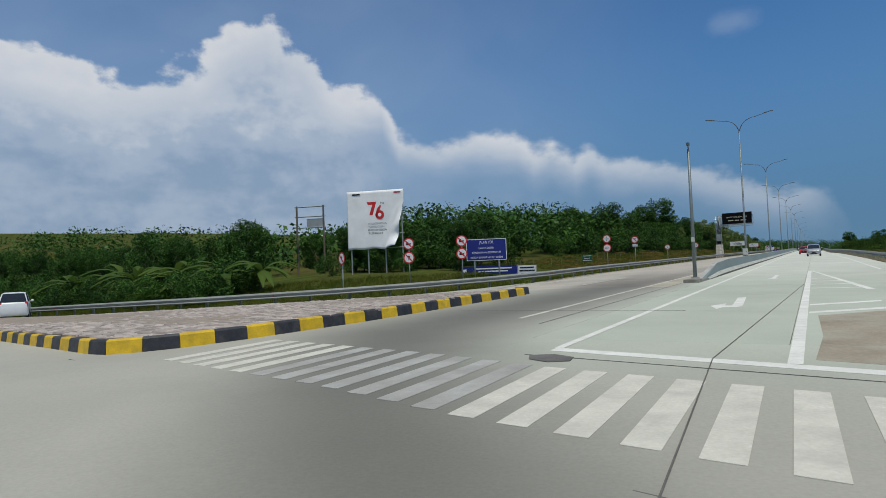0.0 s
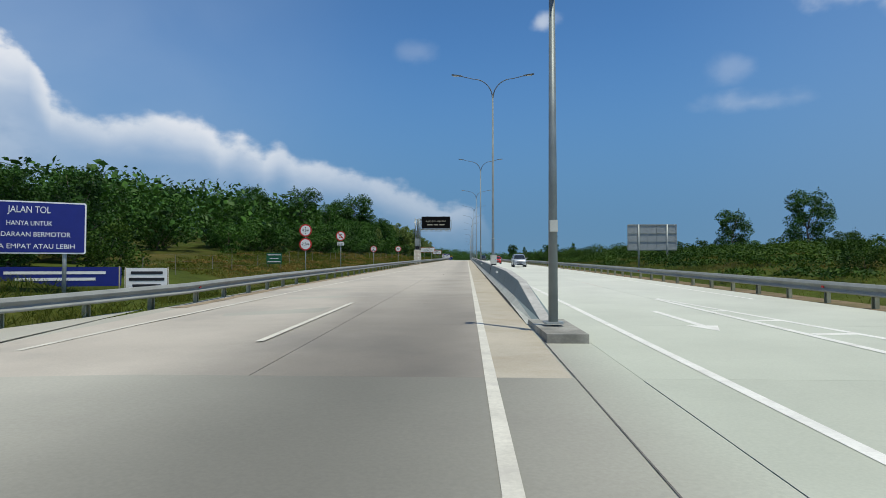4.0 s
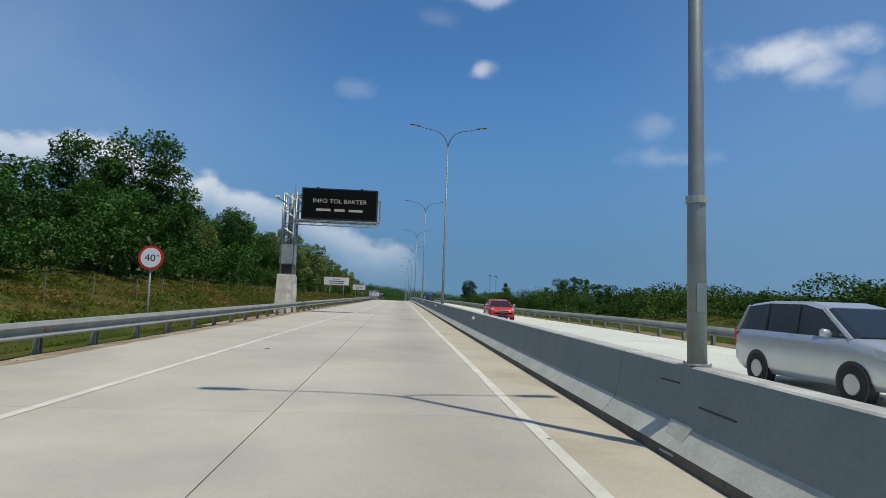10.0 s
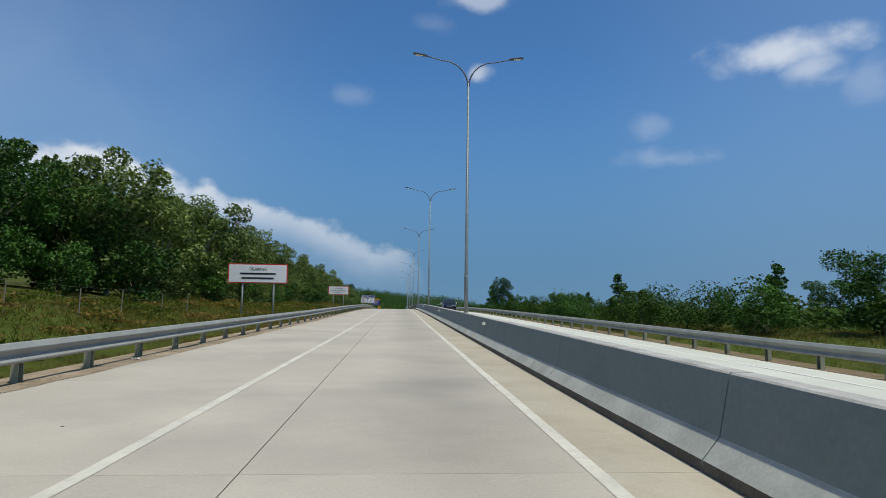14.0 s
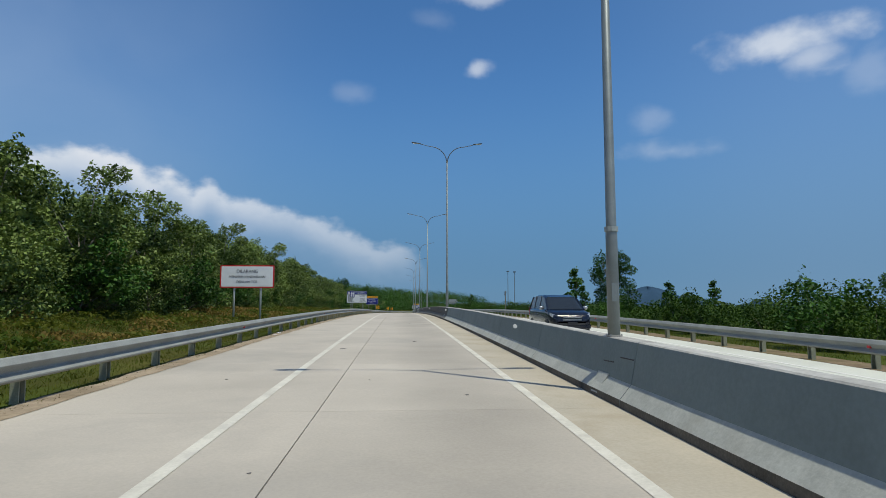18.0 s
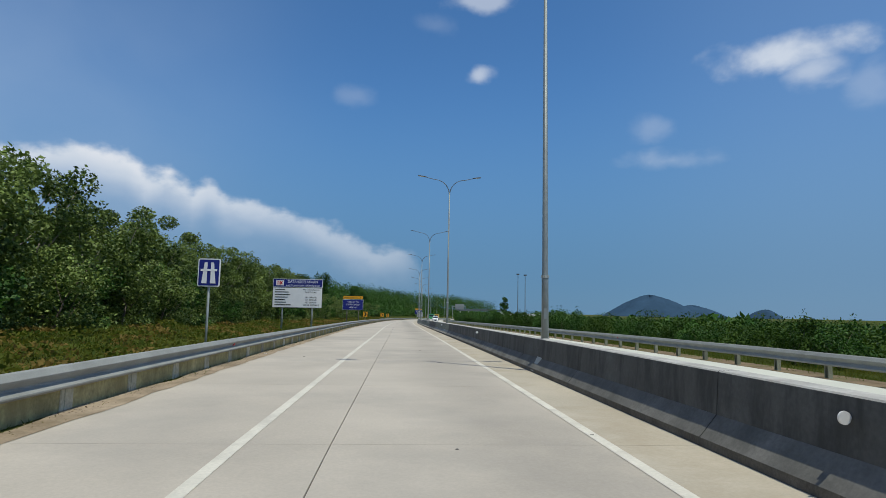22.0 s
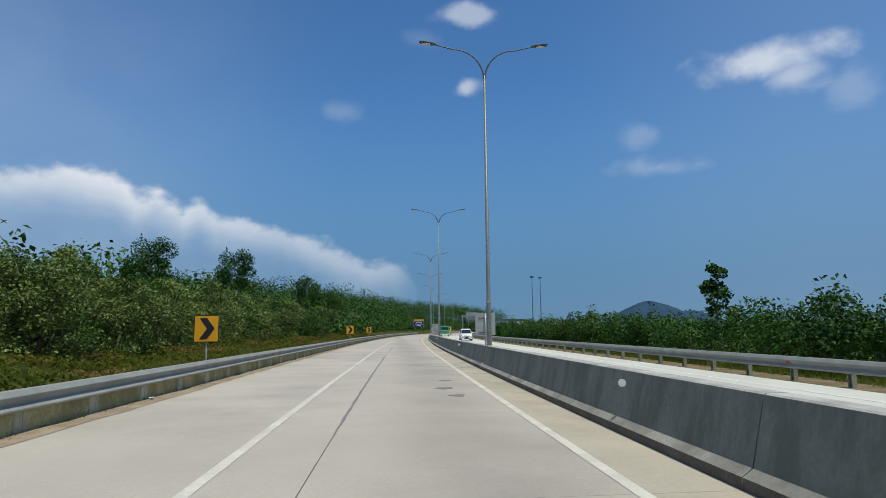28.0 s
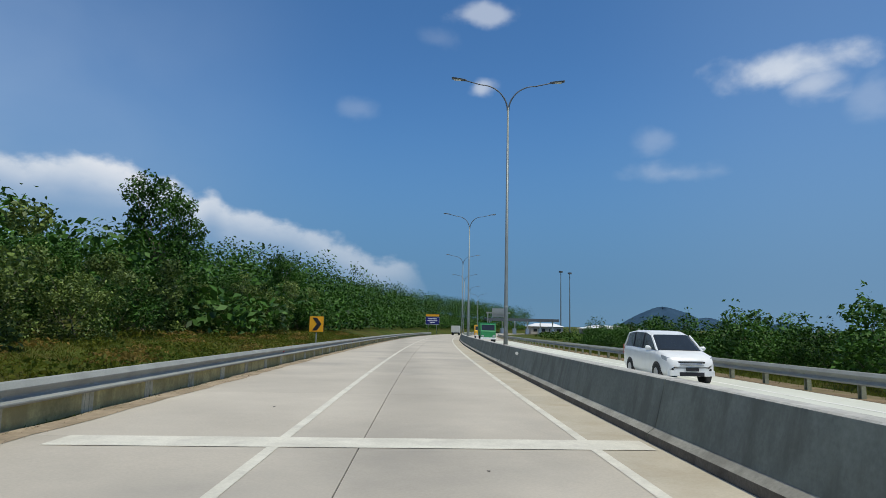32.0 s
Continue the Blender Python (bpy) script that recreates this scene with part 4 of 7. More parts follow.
# camera mast at the nose
mast = thing("camera_mast", "grey steel mast with a small camera on top", "mast", spot(28.9, 1.21, 0.16))
part("pole", Shape().tube([(0, 0, 0), (0, 0, 5.75)], [0.085, 0.055], 12), M["pole"], mast, smooth=True)
part("base_plate", Shape().box((0, 0, 0.015), (0.34, 0.34, 0.03), chamfer=0.03), M["galv"], mast)
part("bracket", Shape().tube([(0, 0, 5.7), (0.02, -0.12, 5.86), (0.02, -0.2, 5.88)], 0.025, 8), M["head"], mast)
part("camera_housing", Shape().box((0.02, -0.16, 5.95), (0.12, 0.26, 0.12), chamfer=0.03), M["head"], mast)
part("junction_box", Shape().box((0, -0.09, 1.7), (0.13, 0.1, 0.2)), M["cabinet"], mast)
# cabinet on the barrier beside the first lamp
cab = thing("control_cabinet", "small weathered white control cabinet beside a lamp post", "cabinet", spot(52.15, 1.21, 0.79))
part("body", Shape().box((0, 0, 0.30), (0.34, 0.30, 0.48), chamfer=0.01), M["cabinet"], cab)
part("door", Shape().box((0, -0.158, 0.30), (0.30, 0.014, 0.42)), M["cabinet"], cab)
part("roof", Shape().box((0, 0, 0.555), (0.39, 0.35, 0.025)), M["cabinet"], cab)
part("lock", Shape().box((0.11, -0.172, 0.32), (0.02, 0.014, 0.05)), M["dark"], cab)
part("foot_frame", Shape().box((0, 0, 0.03), (0.30, 0.26, 0.06)), M["dark"], cab)
part("conduit", Shape().tube([(-0.1, -0.12, 0.03), (-0.14, -0.29, -0.02), (-0.2, -0.33, -0.25), (-0.24, -0.33, -0.5)], 0.012, 6), M["dark"], cab)


# ---- guard rails ----
WAVE = [(0.05, 0.0), (0.088, 0.03), (0.088, 0.048), (0.01, 0.105), (0.0, 0.125), (0.072, 0.20), (0.082, 0.222), (0.03, 0.295), (0.0, 0.31)]


def guardrail(pts, side, label, top=0.64, post_gap=2.0, red_every=9):
    """A two-wave steel rail on posts along pts of (x, y, ground z); side +1: its face looks to the right of its run."""
    th = thing("guardrail", label, "guardrail", kind="structure")
    P = [Vector(p) for p in pts]
    rows = []
    for i, p in enumerate(P):
        d = (P[min(i + 1, len(P) - 1)] - P[max(i - 1, 0)])
        n = Vector((d.y, -d.x, 0)).normalized() * side
        rows.append([tuple(p + n * (0.10 + a) + Vector((0, 0, top - 0.31 + h))) for a, h in WAVE] + [tuple(p + n * (0.092 + a) + Vector((0, 0, top - 0.31 + h))) for a, h in reversed(WAVE)])
    s = Shape()
    s.sweep(rows, closed=True)
    if side > 0:
        s.f = [f[::-1] for f in s.f]
    part("rail", s, M["rail"], th)
    post = Shape()
    post.sweep([[(a, b, z) for a, b in ((-0.055, -0.07), (0.055, -0.07), (0.055, -0.05), (-0.035, -0.05), (-0.035, 0.05), (0.055, 0.05), (0.055, 0.07), (-0.055, 0.07))] for z in (-0.5, top - 0.02)], closed=True)
    post_me = post.mesh("post", M["rail_post"])
    block = Shape().box((0.055, 0, top - 0.16), (0.10, 0.12, 0.24)).mesh("spacer", M["rail_post"])
    tag = Shape().box((0.125, 0, top - 0.155), (0.05, 0.09, 0.07)).mesh("red_reflector", M["red"])
    run, nextp, count = 0.0, 0.5, 0
    for i in range(len(P) - 1):
        d = P[i + 1] - P[i]
        ln = d.length
        while nextp <= run + ln:
            q = P[i] + d * ((nextp - run) / ln)
            n = Vector((d.y, -d.x, 0)).normalized() * side
            m = Matrix.Translation(q) @ Matrix.Rotation(math.atan2(n.y, n.x), 4, "Z")
            ob = part("post", post_me, None, th)
            ob.matrix_basis = m
            part("spacer", block, None, ob)
            if count % red_every == 4:
                part("red_reflector", tag, None, ob)
            nextp += post_gap
            count += 1
        run += ln
    return th


pts = [(x, y, float(level(y) + dip(x, y)) - 0.03) for x, y in zip(RAIL_X[1:-1], RAIL_Y[1:-1])]
fine_pts = []
for a, b in zip(pts, pts[1:]):
    for k in range(6):
        q = k / 6
        fine_pts.append(tuple(a[i] + (b[i] - a[i]) * q for i in range(3)))
fine_pts += [(float(bend(y) + left_rail(y)) - 0.1 * (y < 40), y, float(level(y)) + float(dip(-8.4, y)) - 0.03) for y in np.arange(35.0, 180.0, 2.5)]
guardrail(fine_pts, 1, "galvanised steel guardrail along the verge and slip road")
guardrail([(float(bend(y) + left_rail(y)), y, float(level(y)) - 0.03) for y in np.arange(177.5, 500.0, 2.5)], 1, "galvanised steel guardrail along the grassy verge")
guardrail([(float(bend(y) + right_rail(y)), y, float(level(y) + dip(bend(y) + right_rail(y), y)) - 0.03) for y in np.arange(27.5, 260.0, 2.5)], -1, "galvanised steel guardrail beyond the opposite carriageway")
guardrail([(float(bend(y) + right_rail(y)), y, float(level(y) + dip(bend(y) + right_rail(y), y)) - 0.03) for y in np.arange(257.5, 500.0, 2.5)], -1, "galvanised steel guardrail beyond the opposite carriageway")


# ---- signs ----
def circle(r, n=32, cx=0.0, cz=0.0):
    return [(cx + r * math.cos(a), cz + r * math.sin(a)) for a in (2 * math.pi * k / n for k in range(n))]


def rounded(w, h, r=0.05, cx=0.0, cz=0.0):
    out = []
    for sx, sz, a0 in ((1, -1, -90), (1, 1, 0), (-1, 1, 90), (-1, -1, 180)):
        for k in range(4):
            a = radians(a0 + 30 * k)
            out.append((cx + sx * (w / 2 - r) + r * math.cos(a), cz + sz * (h / 2 - r) + r * math.sin(a)))
    return out


def board(parent, name, w, h, cz, face, border=None, rim=0.04, cx=0.0, r=0.05, y=-0.06):
    b = part(name, Shape().plate(rounded(w, h, r, cx, cz), y, y + 0.03), M[border or face], parent)
    part("face", Shape().plate(rounded(w - 2 * rim, h - 2 * rim, max(0.01, r - rim / 2), cx, cz), y - 0.006, y - 0.002), M[face], b)
    return b


def posts(parent, xs, top, r=0.045, mat="galv", low=-0.6):
    for x in xs:
        part("post", Shape().tube([(x, r - 0.028, low), (x, r - 0.028, top)], r, 10), M[mat], parent, smooth=True)


def round_sign(y, x, zc, label, marks, r=0.31, turn=0.0, plate=None, post_r=0.03):
    """A red-ringed disc on a post; marks: list of (kind, zc) discs, top first."""
    z0 = float(land(x, y))
    th = thing("road_sign", label, "road sign", pose(x, y, z0, 0, 0, turn))
    rel = [(k, float(level(y)) + c - z0) for k, c in marks]
    posts(th, (0,), rel[0][1] + r * 0.6, post_r)
    for kind, c in rel:
        d = part("disc", Shape().plate(circle(r, 32, 0, c), -0.05, -0.035), M["red"], th, "white disc with a red ring")
        part("face", Shape().plate(circle(r * 0.80, 32, 0, c), -0.056, -0.052), M["white"], d)
        if kind in ("4,2m", "2,5m"):
            lettering(d, kind, 0.2 * r / 0.31, 0, c - 0.06, -0.058, M["dark"], r * 1.05)
            if kind == "4,2m":
                for up in (1, -1):
                    part("arrow", Shape().plate([(-0.05, c + up * 0.14), (0.05, c + up * 0.14), (0, c + up * 0.2)][::up], -0.060, -0.056), M["dark"], d)
            else:
                for up in (1, -1):
                    part("arrow", Shape().plate([(up * 0.18, c - 0.05), (up * 0.23, c), (up * 0.18, c + 0.05)][::up], -0.060, -0.056), M["dark"], d)
        elif kind in ("40", "S"):
            lettering(d, kind, 0.30 if kind == "40" else 0.42, -0.02 if kind == "40" else 0, c - (0.10 if kind == "40" else 0.15), -0.058, M["dark"], r * (0.85 if kind == "40" else 0.62))
            if kind == "40":
                lettering(d, "km", 0.08, r * 0.60, c + 0.05, -0.058, M["dark"])
        elif kind == "10 T":
            lettering(d, kind, 0.17, 0, c + 0.06, -0.058, M["dark"], r * 0.85)
            part("arrow", Shape().plate([(-0.02, c + 0.03), (-0.02, c - 0.03), (-0.06, c - 0.03), (0.0, c - 0.09), (0.06, c - 0.03), (0.02, c - 0.03), (0.02, c + 0.03)], -0.060, -0.056), M["dark"], d)
            part("axle", Shape().box((0, -0.059, c - 0.14), (0.26, 0.004, 0.03)), M["dark"], d)
            for sx in (-1, 1):
                part("axle_wheel", Shape().box((sx * 0.13, -0.059, c - 0.14), (0.05, 0.005, 0.10)), M["dark"], d)
        elif kind == "figure":
            part("symbol", Shape().plate([(-0.05, c - 0.16), (0.0, c - 0.04), (0.07, c - 0.16), (0.05, c + 0.03), (0.09, c), (0.03, c + 0.12), (-0.06, c + 0.11), (-0.09, c - 0.02), (-0.04, c + 0.02)], -0.060, -0.056), M["dark"], d)
        elif kind == "cart":
            part("symbol", Shape().plate([(-0.15, c - 0.08), (0.13, c - 0.08), (0.15, c + 0.04), (0.02, c + 0.02), (-0.04, c + 0.12), (-0.14, c + 0.05)], -0.060, -0.056), M["dark"], d)
        if kind in ("S", "figure", "cart"):
            k = r * 0.74
            q = 0.035 / 1.414
            part("slash", Shape().plate([(-0.7 * k - q, c + 0.7 * k - q), (0.7 * k - q, c - 0.7 * k - q), (0.7 * k + q, c - 0.7 * k + q), (-0.7 * k + q, c + 0.7 * k + q)], -0.066, -0.061), M["red"], d)
    if plate:
        zc = float(level(y)) + plate - z0
        p = board(th, "plate", 0.5, 0.26, zc, "white", "white", 0.015, r=0.02, y=-0.05)
        lettering(p, "Sepanjang", 0.11, 0, zc + 0.015, -0.058, M["dark"], 0.40)
        lettering(p, "Jalan Tol", 0.11, 0, zc - 0.10, -0.058, M["dark"], 0.34)
    return th


round_sign(24.7, -15.7, 0, "narrow round sign forbidding pedestrians on a thin post", [("figure", 1.85)], turn=-22, r=0.34)
round_sign(28.5, -14.0, 0, "post with two round red-ringed prohibition signs", [("cart", 2.55), ("figure", 1.75)], turn=14, r=0.34)
round_sign(31.2, -12.05, 0, "post with two round signs forbidding carts and bicycles", [("cart", 2.62), ("cart", 1.86)], turn=18, r=0.34)
round_sign(52.4, -9.62, 0, "post with height and width limit signs", [("4,2m", 2.78), ("2,5m", 1.98)], r=0.36)
round_sign(62.3, -9.69, 0, "round no stopping sign above a small white plate", [("S", 2.78)], r=0.36, plate=2.20)
round_sign(78.3, -9.74, 0, "round axle load limit sign reading 10 T", [("10 T", 1.98)], r=0.33)
round_sign(98.1, -9.54, 0, "round speed limit sign reading 40 km", [("40", 2.2)], r=0.40)


def panel_sign(y, x0, x1, top, low, label, turn=0.0):
    xc = (x0 + x1) / 2
    z0 = float(land(xc, y))
    th = thing("road_sign", label, "road sign", pose(xc, y, z0, 0, 0, turn))
    return th, x1 - x0, float(level(y)) + top - z0, float(level(y)) + low - z0


# toll road notice, turned towards the slip road
z0 = float(land(-11.3, 32.7))
th = thing("road_sign", "dark blue toll road notice board on two grey posts", "road sign", pose(-11.3, 32.9, z0, 0, 0, 30))
lift = float(level(32.7)) - z0
board(th, "panel", 2.45, 1.32, lift + 2.05, "blue", "white", 0.035)
posts(th, (-0.75, 0.75), lift + 2.6, 0.05)
for txt, zz, sz, w in (("JALAN TOL", 2.42, 0.24, 0.9), ("HANYA UNTUK", 2.10, 0.17, 0.95), ("KENDARAAN BERMOTOR", 1.82, 0.17, 1.75), ("RODA EMPAT ATAU LEBIH", 1.52, 0.17, 1.95)):
    lettering(th, txt, sz, 0, lift + zz, -0.07, M["white"], w)

th, w, top, low = panel_sign(153.0, -10.77, -7.62, 3.08, 2.04, "white notice board with a red border on two posts")
board(th, "panel", w, top - low, (top + low) / 2, "white", "red", 0.05)
posts(th, (-0.8, 0.85), top - 0.15, 0.05)
lettering(th, "DILARANG", 0.24, 0, top - 0.36, -0.07, M["dark"], 0.9)
for zz, ww in ((0.58, 1.9), (0.82, 1.7)):
    part("text_bar", Shape().box((0, -0.072, top - zz + 0.05), (ww, 0.006, 0.09)), M["dark"], th)
th, w, top, low = panel_sign(197.2, -10.55, -7.98, 2.91, 1.81, "white notice board with a red border on two posts")
board(th, "panel", w, top - low, (top + low) / 2, "white", "red", 0.06)
posts(th, (-0.62, 0.64), top - 0.15, 0.05)
for txt, zz, sz, ww in (("DILARANG", 0.38, 0.24, 1.0), ("MENARIK KENDARAAN", 0.62, 0.17, 1.72), ("DIJALAN TOL", 0.86, 0.17, 1.0)):
    lettering(th, txt, sz, 0, top - zz, -0.07, M["dark"], ww)

z0 = float(land(-7.83, 241.2))
th = thing("road_sign", "small blue motorway sign with a white road symbol", "road sign", pose(-7.83, 241.2, z0))
lift = float(level(241.2)) - z0
board(th, "panel", 0.62, 0.80, lift + 2.41, "blue", "white", 0.03)
posts(th, (0,), lift + 2.7, 0.035)
for sx in (-1, 1):
    part("road_symbol", Shape().plate([(sx * 0.05, lift + 2.10), (sx * 0.20, lift + 2.10), (sx * 0.13, lift + 2.70), (sx * 0.05, lift + 2.70)][::sx], -0.072, -0.067), M["white"], th)
part("bridge_symbol", Shape().box((0, -0.074, lift + 2.48), (0.46, 0.006, 0.06)), M["white"], th)

th, w, top, low = panel_sign(262.0, -10.36, -7.26, 3.46, 1.66, "accident statistics board with blue head and white field")
cut = top - 0.53
board(th, "head_panel", w, 0.52, top - 0.26, "blue", "white", 0.025, r=0.03)
board(th, "field_panel", w, cut - low, (cut + low) / 2 - 0.01, "white", "dark", 0.02, r=0.03)
posts(th, (-0.93, 0.93), top - 0.2, 0.055)
flag = part("emblem", Shape().box((-1.12, -0.072, top - 0.26), (0.48, 0.006, 0.32)), M["white"], th)
for cx, ww, tilt in ((-1.24, 0.05, 0.0), (-1.12, 0.05, 0.0), (-1.03, 0.05, 0.6), (-1.03, 0.05, -0.6)):
    stripe = part("emblem_stripe", Shape().box((0, 0, 0), (ww, 0.005, 0.24)), M["red"], flag)
    stripe.matrix_basis = Matrix.Translation((cx, -0.078, top - 0.26)) @ Matrix.Rotation(tilt, 4, "Y")
lettering(th, "DATA KECELAKAAN", 0.24, 0.30, top - 0.25, -0.07, M["white"], 1.85)
lettering(th, "RUAS TOL BAKAUHENI  TERBANGGI BESAR", 0.15, 0.30, top - 0.46, -0.07, M["white"], 2.1)
for k, (bar, words) in enumerate(((0.62, "MEI  TAHUN 2021"), (0.85, "0037 KALI"), (0.95, ""), (0.8, "003 ORANG"), (0.62, "014 ORANG"), (0.72, "020 ORANG"), (1.0, "ORANG ANTISIPASI"))):
    zz = cut - 0.18 - 0.16 * k
    part("text_bar", Shape().box((-1.40 + bar / 2, -0.072, zz + 0.04), (bar, 0.006, 0.05)), M["dark"], th)
    if words:
        lettering(th, words, 0.125, 0.85, zz, -0.07, M["dark"], 1.0 if len(words) > 10 else 0.72)

th, w, top, low = panel_sign(304.5, -9.92, -7.25, 3.84, 1.95, "blue toll gate sign under a yellow slow-down strip")
board(th, "warning_strip", w, 0.42, top - 0.21, "sign_yellow", "dark", 0.03, r=0.04)
board(th, "panel", w + 0.06, top - 0.50 - low, (top - 0.50 + low) / 2, "blue", "white", 0.035)
posts(th, (-0.78, 0.78), top - 0.25, 0.07, "post")
lettering(th, "KURANGI KECEPATAN", 0.25, 0, top - 0.30, -0.07, M["dark"], 2.35)
for txt, zz, sz, ww in (("GERBANG TOL", 0.90, 0.24, 1.55), ("KOTA BARU", 1.27, 0.29, 1.7), ("400 m", 1.64, 0.27, 0.95)):
    lettering(th, txt, sz, 0, top - zz, -0.07, M["white"], ww)

# chevrons round the bend
for y, x in ((325.1, -8.05), (367.8, -6.45), (395.0, -5.6)):
    z0 = float(land(x, y))
    lift = float(level(y)) - z0
    th = thing("chevron_sign", "yellow bend marker with a black chevron on a thin post", "road sign", pose(x, y, z0), "chevrons on the bend")
    board(th, "panel", 0.78, 0.86, lift + 1.47, "sign_yellow", "dark", 0.02, r=0.03)
    posts(th, (0,), lift + 1.7, 0.03)
    c = lift + 1.47
    part("chevron", Shape().plate([(-0.22, c - 0.34), (0.02, c - 0.34), (0.26, c), (0.02, c + 0.34), (-0.22, c + 0.34), (0.02, c)], -0.074, -0.067), M["dark"], th)
# far blue sign with a yellow strip
y, x = 520.0, float(bend(520)) - 9.5
z0 = float(land(x, y))
lift = float(level(y)) - z0
th = thing("road_sign", "distant blue sign under a yellow strip", "road sign", pose(x, y, z0))
board(th, "warning_strip", 3.6, 0.6, lift + 4.9, "sign_yellow", "dark", 0.04)
board(th, "panel", 3.6, 2.0, lift + 3.5, "blue", "white", 0.05)
posts(th, (-1.1, 1.1), lift + 4.6, 0.07)
for zz, ww in ((4.0, 2.2), (3.5, 2.6), (3.0, 1.4)):
    part("text_bar", Shape().box((0, -0.074, lift + zz), (ww, 0.006, 0.2)), M["white"], th)

# backs of signs that face the other way
for y, off in ((327.0, 1.24), (364.6, 1.24)):
    th = thing("road_sign", "grey back of a square sign on the median", "road sign", spot(y, off, 0.79), "sign backs on the median")
    posts(th, (0,), 1.12, 0.03, low=0.0)
    p = part("panel", Shape().plate(rounded(0.74, 0.82, 0.02, 0, 0.76), 0.0 + 0.03, 0.045), M["grey_back"], th)
    part("rib", Shape().box((0, 0.02, 0.98), (0.50, 0.02, 0.035)), M["head"], p)
    part("rib", Shape().box((0, 0.02, 0.46), (0.50, 0.02, 0.035)), M["head"], p)
z0 = float(land(14.2, 65.45))
lift = float(level(65.45)) - z0
th = thing("road_sign", "large sign board seen from behind with a steel grid frame", "road sign", pose(14.2, 65.45, z0))
part("panel", Shape().plate(rounded(3.82, 2.05, 0.05, 0, lift + 2.75), 0.06, 0.09), M["grey_back"], th)
for k in range(6):
    part("rib", Shape().box((-1.85 + 0.74 * k, 0.045, lift + 2.75), (0.04, 0.03, 2.03)), M["galv"], th)
for k in range(4):
    part("rib", Shape().box((0, 0.03, lift + 1.80 + 0.64 * k), (3.78, 0.03, 0.04)), M["galv"], th)
posts(th, (-1.05, 1.15), lift + 3.76, 0.075)

# ---- variable message sign on its lattice column ----
z0 = float(land(-8.62, 115.3))
vms = thing("message_sign", "black electronic message board on a steel lattice column", "message sign", pose(-8.35, 115.3, z0))
lift = float(level(115.3)) - z0
s = Shape()
s.sweep([[(-w, -w, z), (w, -w, z), (w, w, z), (-w, w, z)] for w, z in ((0.60, -0.5), (0.57, lift), (0.505, lift + 2.18), (0.49, lift + 2.21))], closed=True)
part("plinth", s, M["plinth"], vms, "stained white concrete plinth")
part("base_plate", Shape().box((0, 0, lift + 2.235), (0.95, 0.92, 0.05)), M["galv"], vms)
for a in (-0.38, 0.38):
    for b in (-0.36, 0.36):
        part("leg", Shape().tube([(a, b, lift + 2.25), (a, b, lift + 7.34)], 0.065, 10), M["aged_galv"], vms, smooth=True)
part("skirt", Shape().box((0, 0, lift + 3.47), (0.88, 0.82, 1.20)), M["galv"], vms, "galvanised sheet casing")
part("cabinet", Shape().box((0, -0.1, lift + 2.55), (0.56, 0.55, 0.56)), M["dark"], vms)
part("cable_pipe", Shape().tube([(0.02, 0.06, lift + 4.1), (0.02, 0.06, lift + 7.25)], 0.15, 14), M["pole"], vms, "grey pipe inside the column", smooth=True)
for k in range(6):
    z = lift + 4.10 + 0.53 * k
    for b in (-0.36, 0.36):
        part("brace", Shape().tube([(-0.38, b, z), (0.38, b, z + 0.51)] if k % 2 == 0 else [(0.38, b, z), (-0.38, b, z + 0.51)], 0.03, 6), M["aged_galv"], vms)
    part("brace", Shape().tube([(-0.38, -0.36, z), (-0.38, 0.36, z + 0.5)], 0.03, 6), M["aged_galv"], vms)
    part("brace", Shape().tube([(0.38, -0.36, z), (0.38, 0.36, z + 0.5)], 0.03, 6), M["aged_galv"], vms)
case = part("display", Shape().box((3.00, -0.12, lift + 6.68), (4.67, 0.42, 1.94), chamfer=0.03), M["dark"], vms, "black display casing")
part("screen", Shape().box((3.00, -0.337, lift + 6.68), (4.49, 0.012, 1.78)), M["led"], case)
M["led_text"] = bpy.data.materials.new("led_text")
M["led_text"].use_nodes = True
bs = M["led_text"].node_tree.nodes["Principled BSDF"]
bs.inputs["Base Color"].default_value = (0.3, 0.29, 0.24, 1)
bs.inputs["Emission Color"].default_value, bs.inputs["Emission Strength"].default_value = (1.0, 0.95, 0.75, 1), 0.10
lettering(case, "INFO TOL BAKTER", 0.36, 3.00, lift + 6.74, -0.346, M["led_text"], 3.3)
for x, ww in ((2.03, 0.95), (3.00, 0.72), (4.00, 0.95)):
    part("number_bar", Shape().box((x, -0.347, lift + 6.30), (ww * 0.9, 0.006, 0.15)), M["led_text"], case)
for z in (lift + 5.58, lift + 7.1):
    part("beam", Shape().tube([(0.2, 0.22, z), (5.45, 0.22, z)], 0.05, 8), M["aged_galv"], vms)
walkway = part("walkway", Shape().tube([(0.3, -0.42, lift + 5.60), (5.45, -0.42, lift + 5.60)], 0.045, 8), M["aged_galv"], vms, "open steel maintenance walkway under the display")
part("edge_bar", Shape().tube([(0.4, -1.02, lift + 5.24), (5.43, -1.02, lift + 5.24)], 0.035, 8), M["aged_galv"], walkway)
for k in range(7):
    x = 0.5 + 0.81 * k
    part("cross_bar", Shape().tube([(x, -0.42, lift + 5.60), (x + 0.06, -1.02, lift + 5.24)], 0.03, 6), M["aged_galv"], walkway)
    if k < 6:
        part("lattice_bar", Shape().tube([(x + 0.06, -1.0, lift + 5.26), (x + 0.76, -0.44, lift + 5.58)], 0.022, 6), M["aged_galv"], walkway, "slanting lattice bar")
part("side_rail", Shape().tube([(5.49, -0.1, lift + 5.60), (5.49, -0.1, lift + 7.05)], 0.045, 8), M["galv"], vms)
